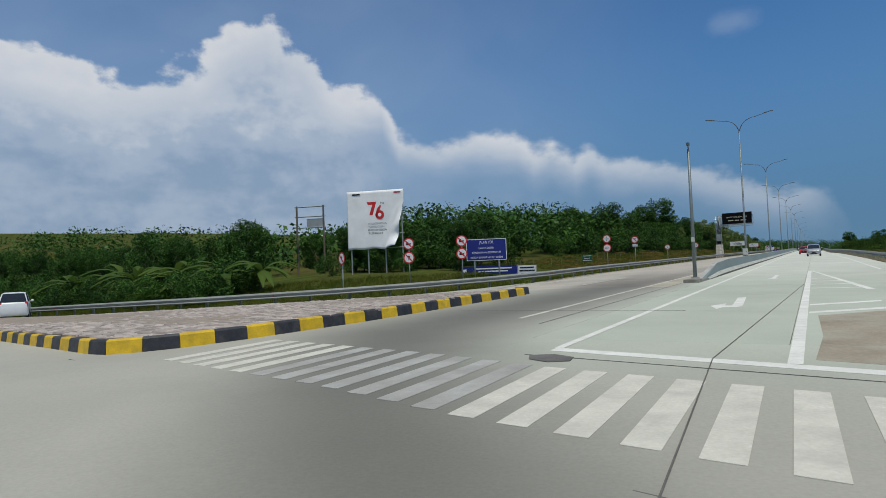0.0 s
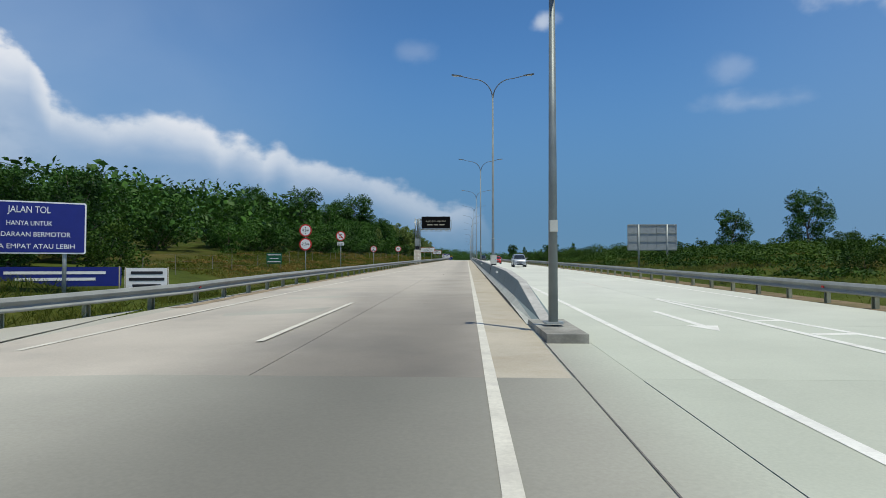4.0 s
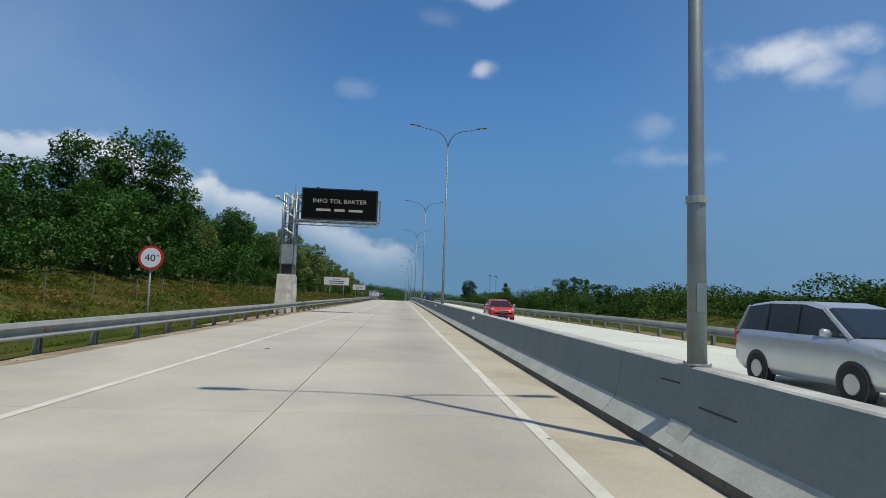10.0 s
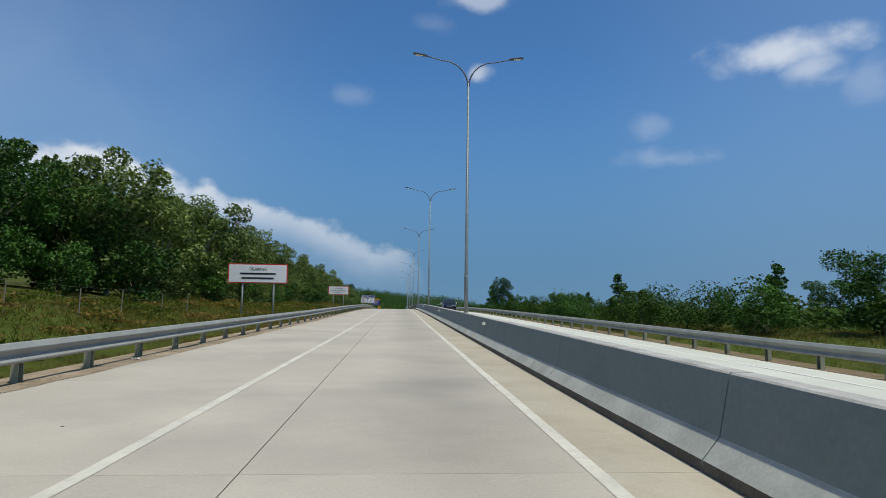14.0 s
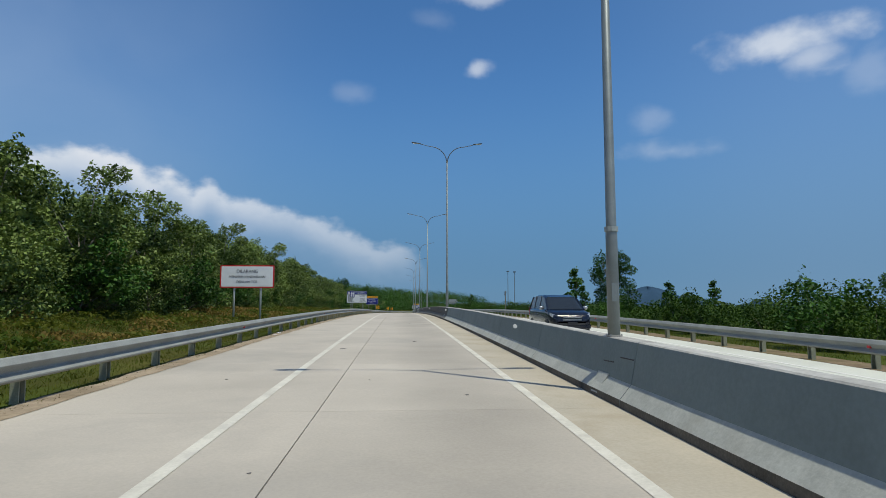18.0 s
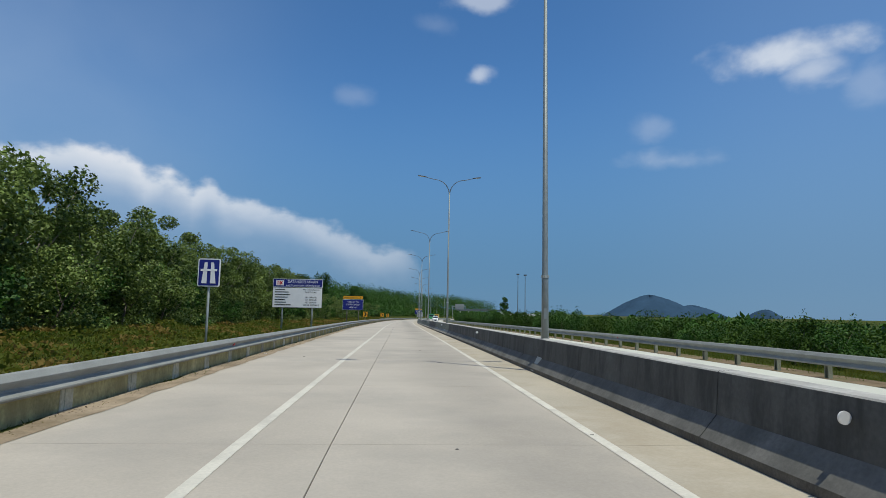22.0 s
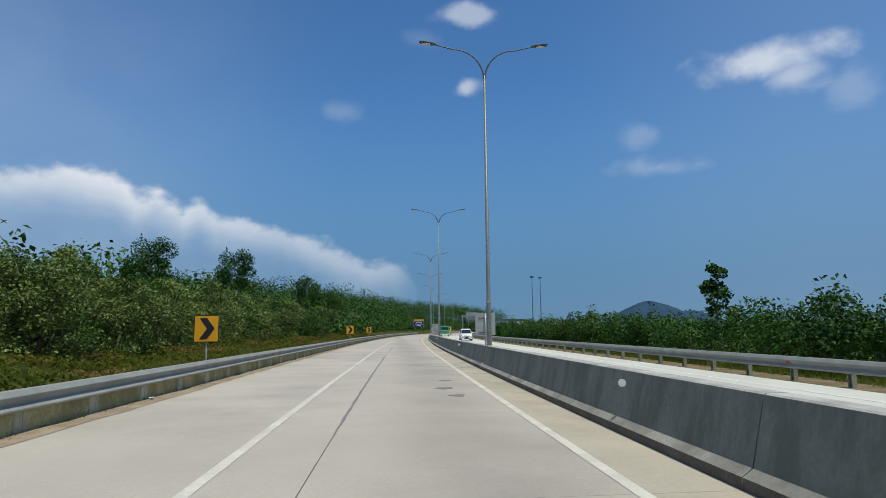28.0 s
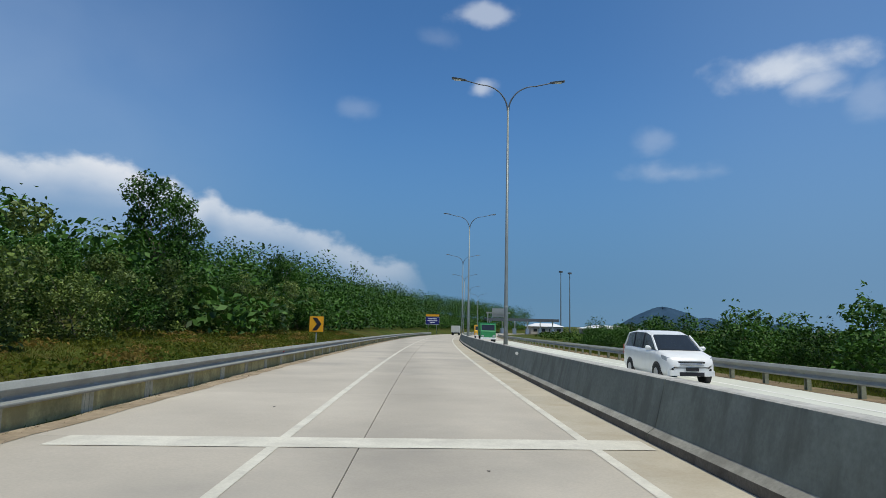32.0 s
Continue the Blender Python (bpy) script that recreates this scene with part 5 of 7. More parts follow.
for z in (5.7, 7.0):
    part("side_bracket", Shape().box((5.42, -0.1, lift + z), (0.22, 0.12, 0.10)), M["galv"], vms)
for z in (5.6, 6.2, 6.7, 7.2):
    part("sign_bracket", Shape().tube([(0.38, -0.1, lift + z), (0.68, -0.1, lift + z)], 0.06, 8), M["galv"], vms)
for x in (1.6, 4.3):
    part("lifting_eye", Shape().box((x, -0.1, lift + 7.69), (0.16, 0.12, 0.1)), M["dark"], case)
part("lightning_rod", Shape().tube([(0.2, 0, lift + 6.6), (0.2, 0, lift + 7.95)], 0.015, 6), M["galv"], vms)
arm = part("camera_arm", Shape().tube([(0.05, -0.3, lift + 6.48), (-0.20, -3.15, lift + 6.42)], 0.035, 8), M["aged_galv"], vms)
part("camera", Shape().box((-0.20, -3.25, lift + 6.50), (0.30, 0.30, 0.10), chamfer=0.02), M["white"], arm)

# ---- torn banner billboard at the junction ----
z0 = float(land(-20.6, 33.8))
bill = thing("billboard", "white torn anniversary banner hanging on a steel billboard frame", "billboard", pose(-20.6, 33.9, z0, 0, 0, 21))
lift = float(level(33.8)) - z0
W2, LOW, TOP = 2.1, lift + 2.55, lift + 6.75


def cloth_point(p, q):
    """A point of the banner, p across and q down from 0 to 1, its lower right corner torn loose and folded."""
    crease = 0.95 - 0.43 * (q - 0.25)
    flap = max(0.0, p - crease) if q > 0.22 else 0.0
    y = -0.08 - 1.7 * flap * (1 + 0.5 * math.sin(14 * q)) - 0.10 * max(0.0, 1 - abs(p - crease + 0.03) / 0.03) * (q > 0.25)
    y += 0.012 * math.sin(7 * p + 5 * q) * (1 - q * 0.5)
    return (-W2 + 2 * W2 * p - 1.3 * flap, y, TOP + (LOW - TOP) * q + 0.05 * math.sin(4.2 * p) * q + 0.04 * q * math.sin(17 * p) + 0.8 * flap * q)


s = Shape()
rows = [[cloth_point(k / 40, i / 24) for k in range(41)] for i in range(25)]
s.sweep(rows)
cloth = part("banner", s, M["cloth"], bill, "torn white banner cloth with a loose corner", smooth=True)
cloth.modifiers.new("thickness", "SOLIDIFY").thickness = 0.006
marks = [("figure_seven", [(-0.60, TOP - 0.80), (-0.52, TOP - 1.00), (-0.20, TOP - 1.00), (-0.44, TOP - 1.74), (-0.20, TOP - 1.74), (0.10, TOP - 0.80)][::-1]),
         ("figure_six", [(0.36, TOP - 1.06), (0.14, TOP - 1.30), (0.00, TOP - 1.76), (0.10, TOP - 1.92), (0.24, TOP - 1.60), (0.46, TOP - 1.10)]),
         ("figure_six", [(0.327 + 0.32 * math.cos(a), TOP - 1.74 + 0.32 * math.sin(a)) for a in (2 * math.pi * k / 24 for k in range(24))])]
for name, ring in marks:
    part(name, Shape().plate(ring, -0.106, -0.100), M["red"], cloth)
part("figure_hole", Shape().plate([(0.327 + 0.13 * math.cos(a), TOP - 1.74 + 0.13 * math.sin(a)) for a in (2 * math.pi * k / 20 for k in range(20))], -0.112, -0.107), M["cloth"], cloth)
for txt, sz, x, z, mat, ww in (("TH", 0.2, 0.52, TOP - 1.0, "dark", 0.3), ("INDONESIA", 0.2, 0.12, TOP - 2.42, "grey_back", 1.38), ("TANGGUH", 0.2, 0.04, TOP - 2.65, "grey_back", 1.2),
                               ("INDONESIA", 0.2, 0.12, TOP - 2.88, "dark", 1.38), ("TUMBUH", 0.2, -0.03, TOP - 3.11, "dark", 1.05)):
    word = lettering(cloth, txt, sz, x, z, 0.0, M[mat], ww)
    for v in word.data.vertices:
        v.co.y += cloth_point(0.5 + v.co.x / (2 * W2), (TOP - v.co.z) / (TOP - LOW))[1] - 0.012
part("logo", Shape().box((-1.4, -0.102, TOP - 0.22), (0.6, 0.006, 0.10)), M["dark"], cloth)
part("logo", Shape().box((1.65, -0.102, TOP - 0.2), (0.5, 0.006, 0.09)), M["red"], cloth)
for x in (-1.9, -0.65, 0.65, 1.9):
    part("upright", Shape().tube([(x, 0.06, -0.5), (x, 0.06, TOP - 0.05)], 0.05, 8), M["galv"], bill)
for k in range(5):
    part("crossbar", Shape().tube([(-2.05, 0.02, LOW + 0.1 + 1.0 * k), (2.05, 0.02, LOW + 0.1 + 1.0 * k)], 0.03, 6), M["galv"], bill)
# old frame behind it, overgrown
z0 = float(land(-33.0, 40.0))
th = thing("old_billboard", "bare rusty billboard structure overgrown with creepers", "billboard", pose(-33.0, 40.0, z0, 0, 0, 20))
for x in (-1.3, 1.3):
    part("upright", Shape().tube([(x, 0, -0.5), (x, 0, 6.2)], 0.09, 8), M["bark"], th)
for z in (4.2, 5.2, 6.1):
    part("crossbar", Shape().tube([(-1.5, 0, z), (1.5, 0, z)], 0.05, 6), M["galv"], th)
part("sheet", Shape().box((0.5, 0.05, 4.6), (1.7, 0.03, 0.8)), M["grey_back"], th)
# cloth notices tied low behind the rail
z0 = float(land(-11.6, 34.6))
th = thing("banner", "dark blue cloth notice stretched low behind the guardrail", "banner", pose(-11.9, 34.4, z0, 0, 0, 28))
part("cloth", Shape().plate(rounded(3.6, 0.55, 0.04, 0, 0.55), -0.01, 0.01), M["blue"], th)
for zz, ww in ((0.66, 2.4), (0.48, 1.9)):
    part("text_bar", Shape().box((0.2, -0.016, zz), (ww, 0.006, 0.08)), M["white"], th)
part("emblem", Shape().box((-1.6, -0.016, 0.5), (0.25, 0.006, 0.3)), M["white"], th)
posts(th, (-1.75, 1.75), 0.85, 0.02, "post")
z0 = float(land(-9.9, 37.0))
th = thing("banner", "small white cloth notice on stakes behind the guardrail", "banner", pose(-10.3, 36.6, z0, 0, 0, 22))
part("cloth", Shape().plate(rounded(1.25, 0.7, 0.03, 0, 0.62), -0.01, 0.01), M["white"], th)
for zz, ww in ((0.82, 0.9), (0.62, 1.0), (0.42, 0.8)):
    part("text_bar", Shape().box((0, -0.016, zz), (ww, 0.006, 0.09)), M["dark"], th)
posts(th, (-0.6, 0.6), 1.0, 0.02, "post")
z0 = float(land(-12.1, 54.4))
th = thing("notice_board", "small dark green notice with white writing by the fence", "sign", pose(-12.1, 54.4, z0))
board(th, "panel", 0.95, 0.66, 0.62, "green", "green", 0.02)
posts(th, (-0.4, 0.4), 0.9, 0.025, "post")
for zz, ww in ((0.84, 0.8), (0.62, 0.55), (0.42, 0.8)):
    part("text_bar", Shape().box((0, -0.072, zz), (ww, 0.006, 0.05)), M["white"], th)

# tar repairs along the joint and a dark oily patch
for y0, y1, w in ((276.0, 292.0, 0.022), (312.0, 339.0, 0.026), (343.0, 356.0, 0.03)):
    def taper(y):
        return max(0.08, min(1.0, (y - y0) / 2.5, (y1 - y) / 2.5))

    ribbon("tar_repair", steps(y0, y1, 0.25), lambda y: float(mid_joint(y)) - taper(y) * w * (0.6 + 0.9 * abs(math.sin(3.1 * y) * math.sin(1.7 * y))), lambda y: float(mid_joint(y)) + taper(y) * w * (0.5 + 0.8 * abs(math.sin(2.3 * y + 1) * math.sin(5.3 * y))), LIFT, M["worn"], "irregular dark tar repair along the joint", "road marking")
r0 = random.Random(9)
specks = [(r0.uniform(-6.0, 0.6), r0.uniform(46, 385), r0.uniform(0.012, 0.03)) for k in range(70)]
for x, y, r in (*specks, (-0.75, 317.6, 0.16), (-0.9, 319.2, 0.19), (-0.7, 321.3, 0.16), (-1.0, 106.5, 0.06), (-4.4, 92.0, 0.05), (-3.4, 71.5, 0.05), (-2.0, 72.8, 0.05), (-0.9, 77.0, 0.05), (-3.3, 183.5, 0.07), (-1.4, 186.0, 0.06), (-5.0, 206.0, 0.06), (-5.2, 214.5, 0.07), (-1.2, 240.5, 0.06), (-4.9, 280.5, 0.08), (-5.3, 361.5, 0.08)):
    ring = [(float(bend(y)) + x + r * (1 + 0.35 * math.sin(5 * a + x * 9)) * math.cos(a), y + 1.3 * r * (1 + 0.3 * math.cos(3 * a + y)) * math.sin(a)) for a in (2 * math.pi * k / 12 for k in range(12))]
    flat_mark("stain", ring, "sealant" if r < 0.15 else "worn", "small dark oily blot on the concrete", 0.0055)

# ---- kerbed traffic island ----
ISLAND = [(-3.65, 21.8), (-4.3, 22.0), (-7.0, 20.3), (-10.5, 18.4), (-16.0, 16.6), (-26.0, 15.0), (-48.0, 15.2), (-48.0, 13.6), (-26.0, 10.2), (-13.6, 8.15), (-5.9, 6.55), (-5.3, 6.55), (-4.6, 7.2), (-4.15, 8.6), (-3.75, 12.0)]


def island_z(x, y, h):
    return float(level(y)) + float(dip(x, y)) + h


s = Shape()
inner = ISLAND[::-1]
cxy = (-9.5, 13.2)
def inward(ring, d):
    """The ring moved inwards by d."""
    out = []
    for (x0, y0), (x1, y1), (x2, y2) in zip(ring[-1:] + ring[:-1], ring, ring[1:] + ring[:1]):
        a, b = Vector((x1 - x0, y1 - y0)).normalized(), Vector((x2 - x1, y2 - y1)).normalized()
        t = (a + b).normalized()
        out.append((x1 - t.y * d, y1 + t.x * d))
    return out


CORE = inward(ISLAND, 0.10)
tops = [(x, y, island_z(x, y, 0.19)) for x, y in CORE]
mid = [(cxy[0] + (x - cxy[0]) * 0.55, 12.8 + (y - 12.8) * 0.5, 0) for x, y in CORE]
mid = [(x, y, island_z(x, y, 0.30)) for x, y, _ in mid]
n = len(ISLAND)
low = [(x, y, z - 0.35) for x, y, z in tops]
s.add(low + tops + mid, [(i, n + i, n + (i + 1) % n, (i + 1) % n)[::-1] for i in range(n)] + [(n + i, 2 * n + i, 2 * n + (i + 1) % n, n + (i + 1) % n)[::-1] for i in range(n)] + [tuple(range(2 * n, 3 * n))])
island = part("traffic_island", s, M["mortar"])
tagged(island, "cobbled traffic island with dusty mortar joints", "traffic island", kind="structure")

kerb = thing("kerb", "kerb of blocks painted alternately yellow and black", "kerb", kind="structure")
run = [(-46.0, 13.3), (-26.0, 10.2), (-13.6, 8.15), (-5.9, 6.55), (-5.3, 6.55), (-4.6, 7.2), (-4.15, 8.6), (-3.75, 12.0), (-3.62, 21.6), (-3.75, 22.0), (-4.3, 22.1)]
lens = [math.dist(a, b) for a, b in zip(run, run[1:])]
total = sum(lens)


def along(q):
    for a, b, ln in zip(run, run[1:], lens):
        if q <= ln:
            return (a[0] + (b[0] - a[0]) * q / ln, a[1] + (b[1] - a[1]) * q / ln)
        q -= ln
    return run[-1]


step = 0.66
q, k = total - 0.02, 0
while q > step:
    a, b = along(q - step + 0.008), along(q)
    d = Vector((b[0] - a[0], b[1] - a[1], 0))
    if d.length > 0.05:
        nrm = Vector((-d.y, d.x, 0)).normalized()
        rows = []
        for p in (a, b):
            z = island_z(*p, 0.0)
            rows.append([(p[0] - nrm.x * w, p[1] - nrm.y * w, z + h) for w, h in ((0.03, -0.1), (0.02, 0.0), (-0.01, 0.235), (-0.04, 0.27), (-0.17, 0.27), (-0.17, -0.1))])
        s = Shape()
        s.sweep(rows, closed=True)
        s.f = [f[::-1] for f in s.f]
        part("kerb_block", s, M["yellow" if k % 2 == 0 else "black"], kerb, "yellow painted block" if k % 2 == 0 else "black painted block")
    q -= step
    k += 1


def inside(x, y, ring):
    c = False
    for (x0, y0), (x1, y1) in zip(ring, ring[1:] + ring[:1]):
        if (y0 > y) != (y1 > y) and x < (x1 - x0) * (y - y0) / (y1 - y0) + x0:
            c = not c
    return c


# ---- vegetation ----
rng = np.random.default_rng(7)


def leaf_cards(centres, size, spread=1.0, up=0.35, aspect=0.55, rnd=None):
    """Diamond leaves at centres with random tilts: arrays of vertices and quads."""
    r = rnd or rng
    n = len(centres)
    nrm = r.normal(size=(n, 3))
    nrm[:, 2] = np.abs(nrm[:, 2]) + up
    nrm /= np.linalg.norm(nrm, axis=1, keepdims=True)
    t = r.normal(size=(n, 3))
    t -= nrm * (t * nrm).sum(1, keepdims=True)
    t /= np.linalg.norm(t, axis=1, keepdims=True)
    b = np.cross(nrm, t)
    s = size * r.uniform(0.6, 1.35, (n, 1))
    sag = nrm * s * 0.18
    v = np.stack([centres - t * s, centres - b * s * aspect + sag, centres + t * s, centres + b * s * aspect + sag], 1).reshape(-1, 3)
    return v, np.arange(4 * n).reshape(n, 4)


def tree_model(name, label, tall, crown_low, radius, leaves, leaf, leaf_mat, bark_mat, blobs=26, shape="round", seed=0):
    r = np.random.default_rng(100 + seed)
    th = thing(name, label, "tree")
    s = Shape()
    lean = r.normal(0, 0.25, 2)
    fork = crown_low + 0.35 * (tall - crown_low)
    trunk_pts = [(lean[0] * q * q, lean[1] * q * q, -0.4 + (fork + 0.4) * q) for q in np.linspace(0, 1, 6)]
    s.tube(trunk_pts, list(np.linspace(0.022 * tall, 0.011 * tall, 6)), 8)
    tops = []
    for k in range(blobs):
        q = (k + 0.5) / blobs
        z = crown_low + (tall - crown_low) * (0.05 + 0.92 * q)
        if shape == "round":
            w = radius * (0.35 + 0.75 * math.sin(math.pi * min(0.97, 0.12 + 0.80 * q)))
        elif shape == "cone":
            w = radius * (1.05 - 0.85 * q)
        else:
            w = radius * (0.65 + 0.45 * q)
        a = k * 2.399 + r.uniform(-0.4, 0.4)
        d = w * math.sqrt(r.uniform(0.15, 1.0))
        tops.append((lean[0] + d * math.cos(a), lean[1] + d * math.sin(a), z + r.normal(0, 0.25)))
    for k in range(0, blobs, 2):
        p = Vector(tops[k])
        root = Vector((lean[0] * 0.8, lean[1] * 0.8, min(fork, max(crown_low * 0.8, p.z - 0.55 * math.hypot(p.x, p.y) - 0.8))))
        midp = root.lerp(p, 0.55) + Vector((0, 0, -0.12 * (p - root).length * 0.3))
        s.tube([root, midp, p], [0.008 * tall, 0.005 * tall, 0.002 * tall], 5)
    part("trunk", s, M[bark_mat], th, smooth=True)
    per = leaves // blobs
    cs = []
    for p in tops:
        rad = radius * r.uniform(0.28, 0.50)
        d = r.normal(size=(per, 3))
        d /= np.linalg.norm(d, axis=1, keepdims=True)
        cs.append(np.array(p) + d * rad * (r.uniform(0.25, 1.0, (per, 1)) ** 0.5) * np.array([1.0, 1.0, 0.75]))
    # loose shoots that break the outline
    for p in tops[::2]:
        d = np.array([r.normal(), r.normal(), abs(r.normal()) + 0.5])
        d /= np.linalg.norm(d)
        cs.append(np.array(p) + d * radius * r.uniform(0.25, 0.5, (16, 1)) + r.normal(0, 0.14, (16, 3)))
    v, f = leaf_cards(np.concatenate(cs), leaf, rnd=r)
    part("crown", mesh_arrays("crown", v, f, M[leaf_mat]), None, th)
    return th


MODELS = {
    "broad": tree_model("broadleaf_tree", "dense dark green broadleaf tree at the forest edge", 11.0, 1.4, 3.2, 11500, 0.145, "leaf_dark", "bark", 34, "round", 1),
    "broad2": tree_model("broadleaf_tree", "dense dark green broadleaf tree at the forest edge", 9.0, 0.8, 3.4, 11500, 0.145, "leaf_dark", "bark", 24, "wide", 2),
    "rubber": tree_model("rubber_tree", "rubber tree with light open foliage and pale trunk", 8.3, 0.5, 2.4, 7200, 0.125, "leaf_rubber", "pale_bark", 24, "wide", 3),
    "rubber2": tree_model("rubber_tree", "rubber tree with light open foliage and pale trunk", 7.9, 0.3, 2.4, 7200, 0.125, "leaf_rubber", "pale_bark", 22, "round", 4),
    "bush": tree_model("bush", "dense green bush in the verge", 2.6, 0.1, 1.9, 3400, 0.09, "leaf_bush", "bark", 14, "round", 6),
    "bush2": tree_model("bush", "dense dark green bush in the verge", 3.2, 0.1, 2.1, 3400, 0.10, "leaf_dark", "bark", 14, "wide", 7),
    "shrub": tree_model("bush", "leafy pale green shrub at the plantation edge", 3.4, 0.05, 2.0, 5600, 0.078, "leaf_rubber", "bark", 16, "wide", 9),
    "broad_back": tree_model("broadleaf_tree", "dense dark green broadleaf tree at the forest edge", 10.5, 1.0, 3.3, 5200, 0.175, "leaf_dark", "bark", 26, "round", 11),
    "rubber_back": tree_model("rubber_tree", "rubber tree with light open foliage and pale trunk", 8.2, 0.6, 2.5, 4800, 0.155, "leaf_rubber", "pale_bark", 24, "wide", 12),
    "young": tree_model("young_tree", "slender young tree with sparse leaves", 4.6, 1.2, 1.1, 1100, 0.13, "leaf_dark", "bark", 12, "cone", 8),
}
used = {}


def plant(kind, x, y, scale=1.0, turn=None, sink=0.15, tall=1.0):
    m = pose(x, y, float(land(x, y)) - sink, 0, 0, float(rng.uniform(0, 360)) if turn is None else turn)
    sc = Matrix.Diagonal((scale, scale, scale * tall, 1))
    if kind not in used:
        ob = MODELS[kind]
        used[kind] = ob
        ob.matrix_basis = m @ sc
        return ob
    ob = copy_thing(MODELS[kind], m)
    ob.matrix_basis = m @ sc
    return ob


# forest edge on the left: dark wild trees first, rubber plantation further on
y = 40.0
while y < 150:
    for row in range(2):
        x = float(left_rail(max(y, 40))) - (10.5 if y > 60 else 14.0) - 4.2 * row + rng.uniform(-1.2, 1.2)
        plant("broad_back" if row else "rubber2" if rng.random() < np.interp(y, [112, 130], [0.0, 0.3]) else "broad" if rng.random() < 0.6 else "broad2", x, y + rng.uniform(-1.5, 1.5), rng.uniform(0.54, 0.72) * float(np.interp(y, [40, 62, 70, 80, 90, 110, 118, 150], [0.68, 0.62, 0.70, 0.86, 0.76, 0.76, 0.88, 1.0])))
    y += 3.9
for y in np.arange(40.0, 150.0, 4.6):
    plant("bush2", float(left_rail(y)) - (8.3 if y > 55 else 11.5) + rng.uniform(-0.7, 0.7), y, rng.uniform(0.6, 1.1))
y = 150.0
while y < 335:
    for row in range(2):
        x = float(bend(y) + left_rail(y)) - 8.2 - 3.6 * row + rng.uniform(-0.8, 0.8)
        kind = "rubber_back" if row else "rubber" if rng.random() < 0.55 else "rubber2"
        plant(kind, x, y + rng.uniform(-1, 1), rng.uniform(0.74, 0.83) * float(np.interp(y, [150, 165, 180, 190, 202, 215, 229, 244, 260, 280, 300, 315, 335], [1.02, 0.98, 0.90, 0.86, 0.80, 0.86, 0.82, 0.86, 0.76, 0.80, 0.80, 0.62, 0.50])))
    y += 2.6
for k, y in enumerate(np.arange(150.0, 332.0, 2.7)):
    plant("shrub" if k % 3 else "bush2", float(bend(y) + left_rail(y)) - 7.0 + rng.uniform(-0.6, 0.6), y, rng.uniform(0.5, 0.95))
y = 335.0
while y < 430:
    for row in range(2):
        x = float(bend(y) + left_rail(y)) - 9.0 - 4.0 * row + rng.uniform(-1, 1)
        plant("rubber_back" if row else "rubber2" if rng.random() < 0.5 else "broad2", x, y + rng.uniform(-1, 1), rng.uniform(0.33, 0.42))
    y += 3.6
for y in np.arange(336.0, 425.0, 2.8):
    plant("shrub" if rng.random() < 0.75 else "bush2", float(bend(y) + left_rail(y)) - 7.4 + rng.uniform(-0.7, 0.7), y, rng.uniform(0.7, 1.15))
for x, y, sc in ((-24.2, 390.2, 0.98), (-25.8, 364.8, 0.80), (-14.8, 397.0, 0.75), (-14.0, 430.0, 0.7)):
    plant("broad", x, y, sc * 0.84, tall=1.22)
plant("broad", -19.5, 120.0, 0.86)
plant("broad", -21.5, 117.0, 0.74)
# jungle beyond the slip road
for k in range(46):
    x = -17.0 - 2.6 * k * 0.75 + rng.uniform(-1.2, 1.2)
    y = float(np.interp(x, RAIL_X, RAIL_Y)) + 15.0 + rng.uniform(0, 9.0)
    plant("broad_back" if k % 2 else "broad2" if rng.random() < 0.6 else "broad", x, y, rng.uniform(0.44, 0.60) * (0.78 if x > -30 else 0.84))
for k in range(24):
    x = -13.0 - 3.0 * k + rng.uniform(-0.8, 0.8)
    y = float(np.interp(x, RAIL_X, RAIL_Y)) + (13.0 if x > -26 else 6.5) + rng.uniform(0, 2.5)
    plant("bush2" if k % 3 else "bush", x, y, rng.uniform(0.5, 0.9) * (0.8 if x > -26 else 1.0))
for k in range(52):
    x = -25.0 - 48.0 * (k / 52) ** 1.15 + rng.uniform(-0.5, 0.5)
    y = float(np.interp(x, RAIL_X, RAIL_Y)) + rng.uniform(2.2, 6.5)
    plant("bush2" if k % 2 else "bush", x, y, rng.uniform(0.28, 0.5) * (1.0 if x > -24 else 1.4))
# right-hand verge
for x, y, kind, sc in ((45.0, 121.0, "broad", 0.76), (47.5, 103.0, "broad", 0.86), (14.6, 213.5, "broad", 0.52), (15.5, 224.0, "young", 1.05), (60.0, 150.0, "broad2", 0.6), (40.0, 175.0, "broad2", 0.55),
                       (33.0, 205.0, "broad2", 0.5), (24.0, 160.0, "young", 1.0), (52.0, 215.0, "broad", 0.5), (38.0, 240.0, "young", 1.1), (17.7, 341.0, "young", 1.25)):
    plant(kind, x, y, sc)
for y in np.arange(95.0, 420.0, 3.6):
    x = float(bend(y) + right_rail(y)) + 4.8 + rng.uniform(-1.0, 1.2)
    if rng.random() < np.interp(y, [95, 150, 200], [0.4, 0.8, 1.0]):
        plant("bush2" if rng.random() < np.interp(y, [200, 310], [0.3, 0.7]) else "bush", x, y + rng.uniform(-1.5, 1.5), rng.uniform(0.55, 0.85) * float(np.interp(y, [100, 125, 150, 205, 230, 240, 300, 330], [0.6, 0.7, 0.95, 0.9, 0.75, 0.72, 1.0, 1.12])))
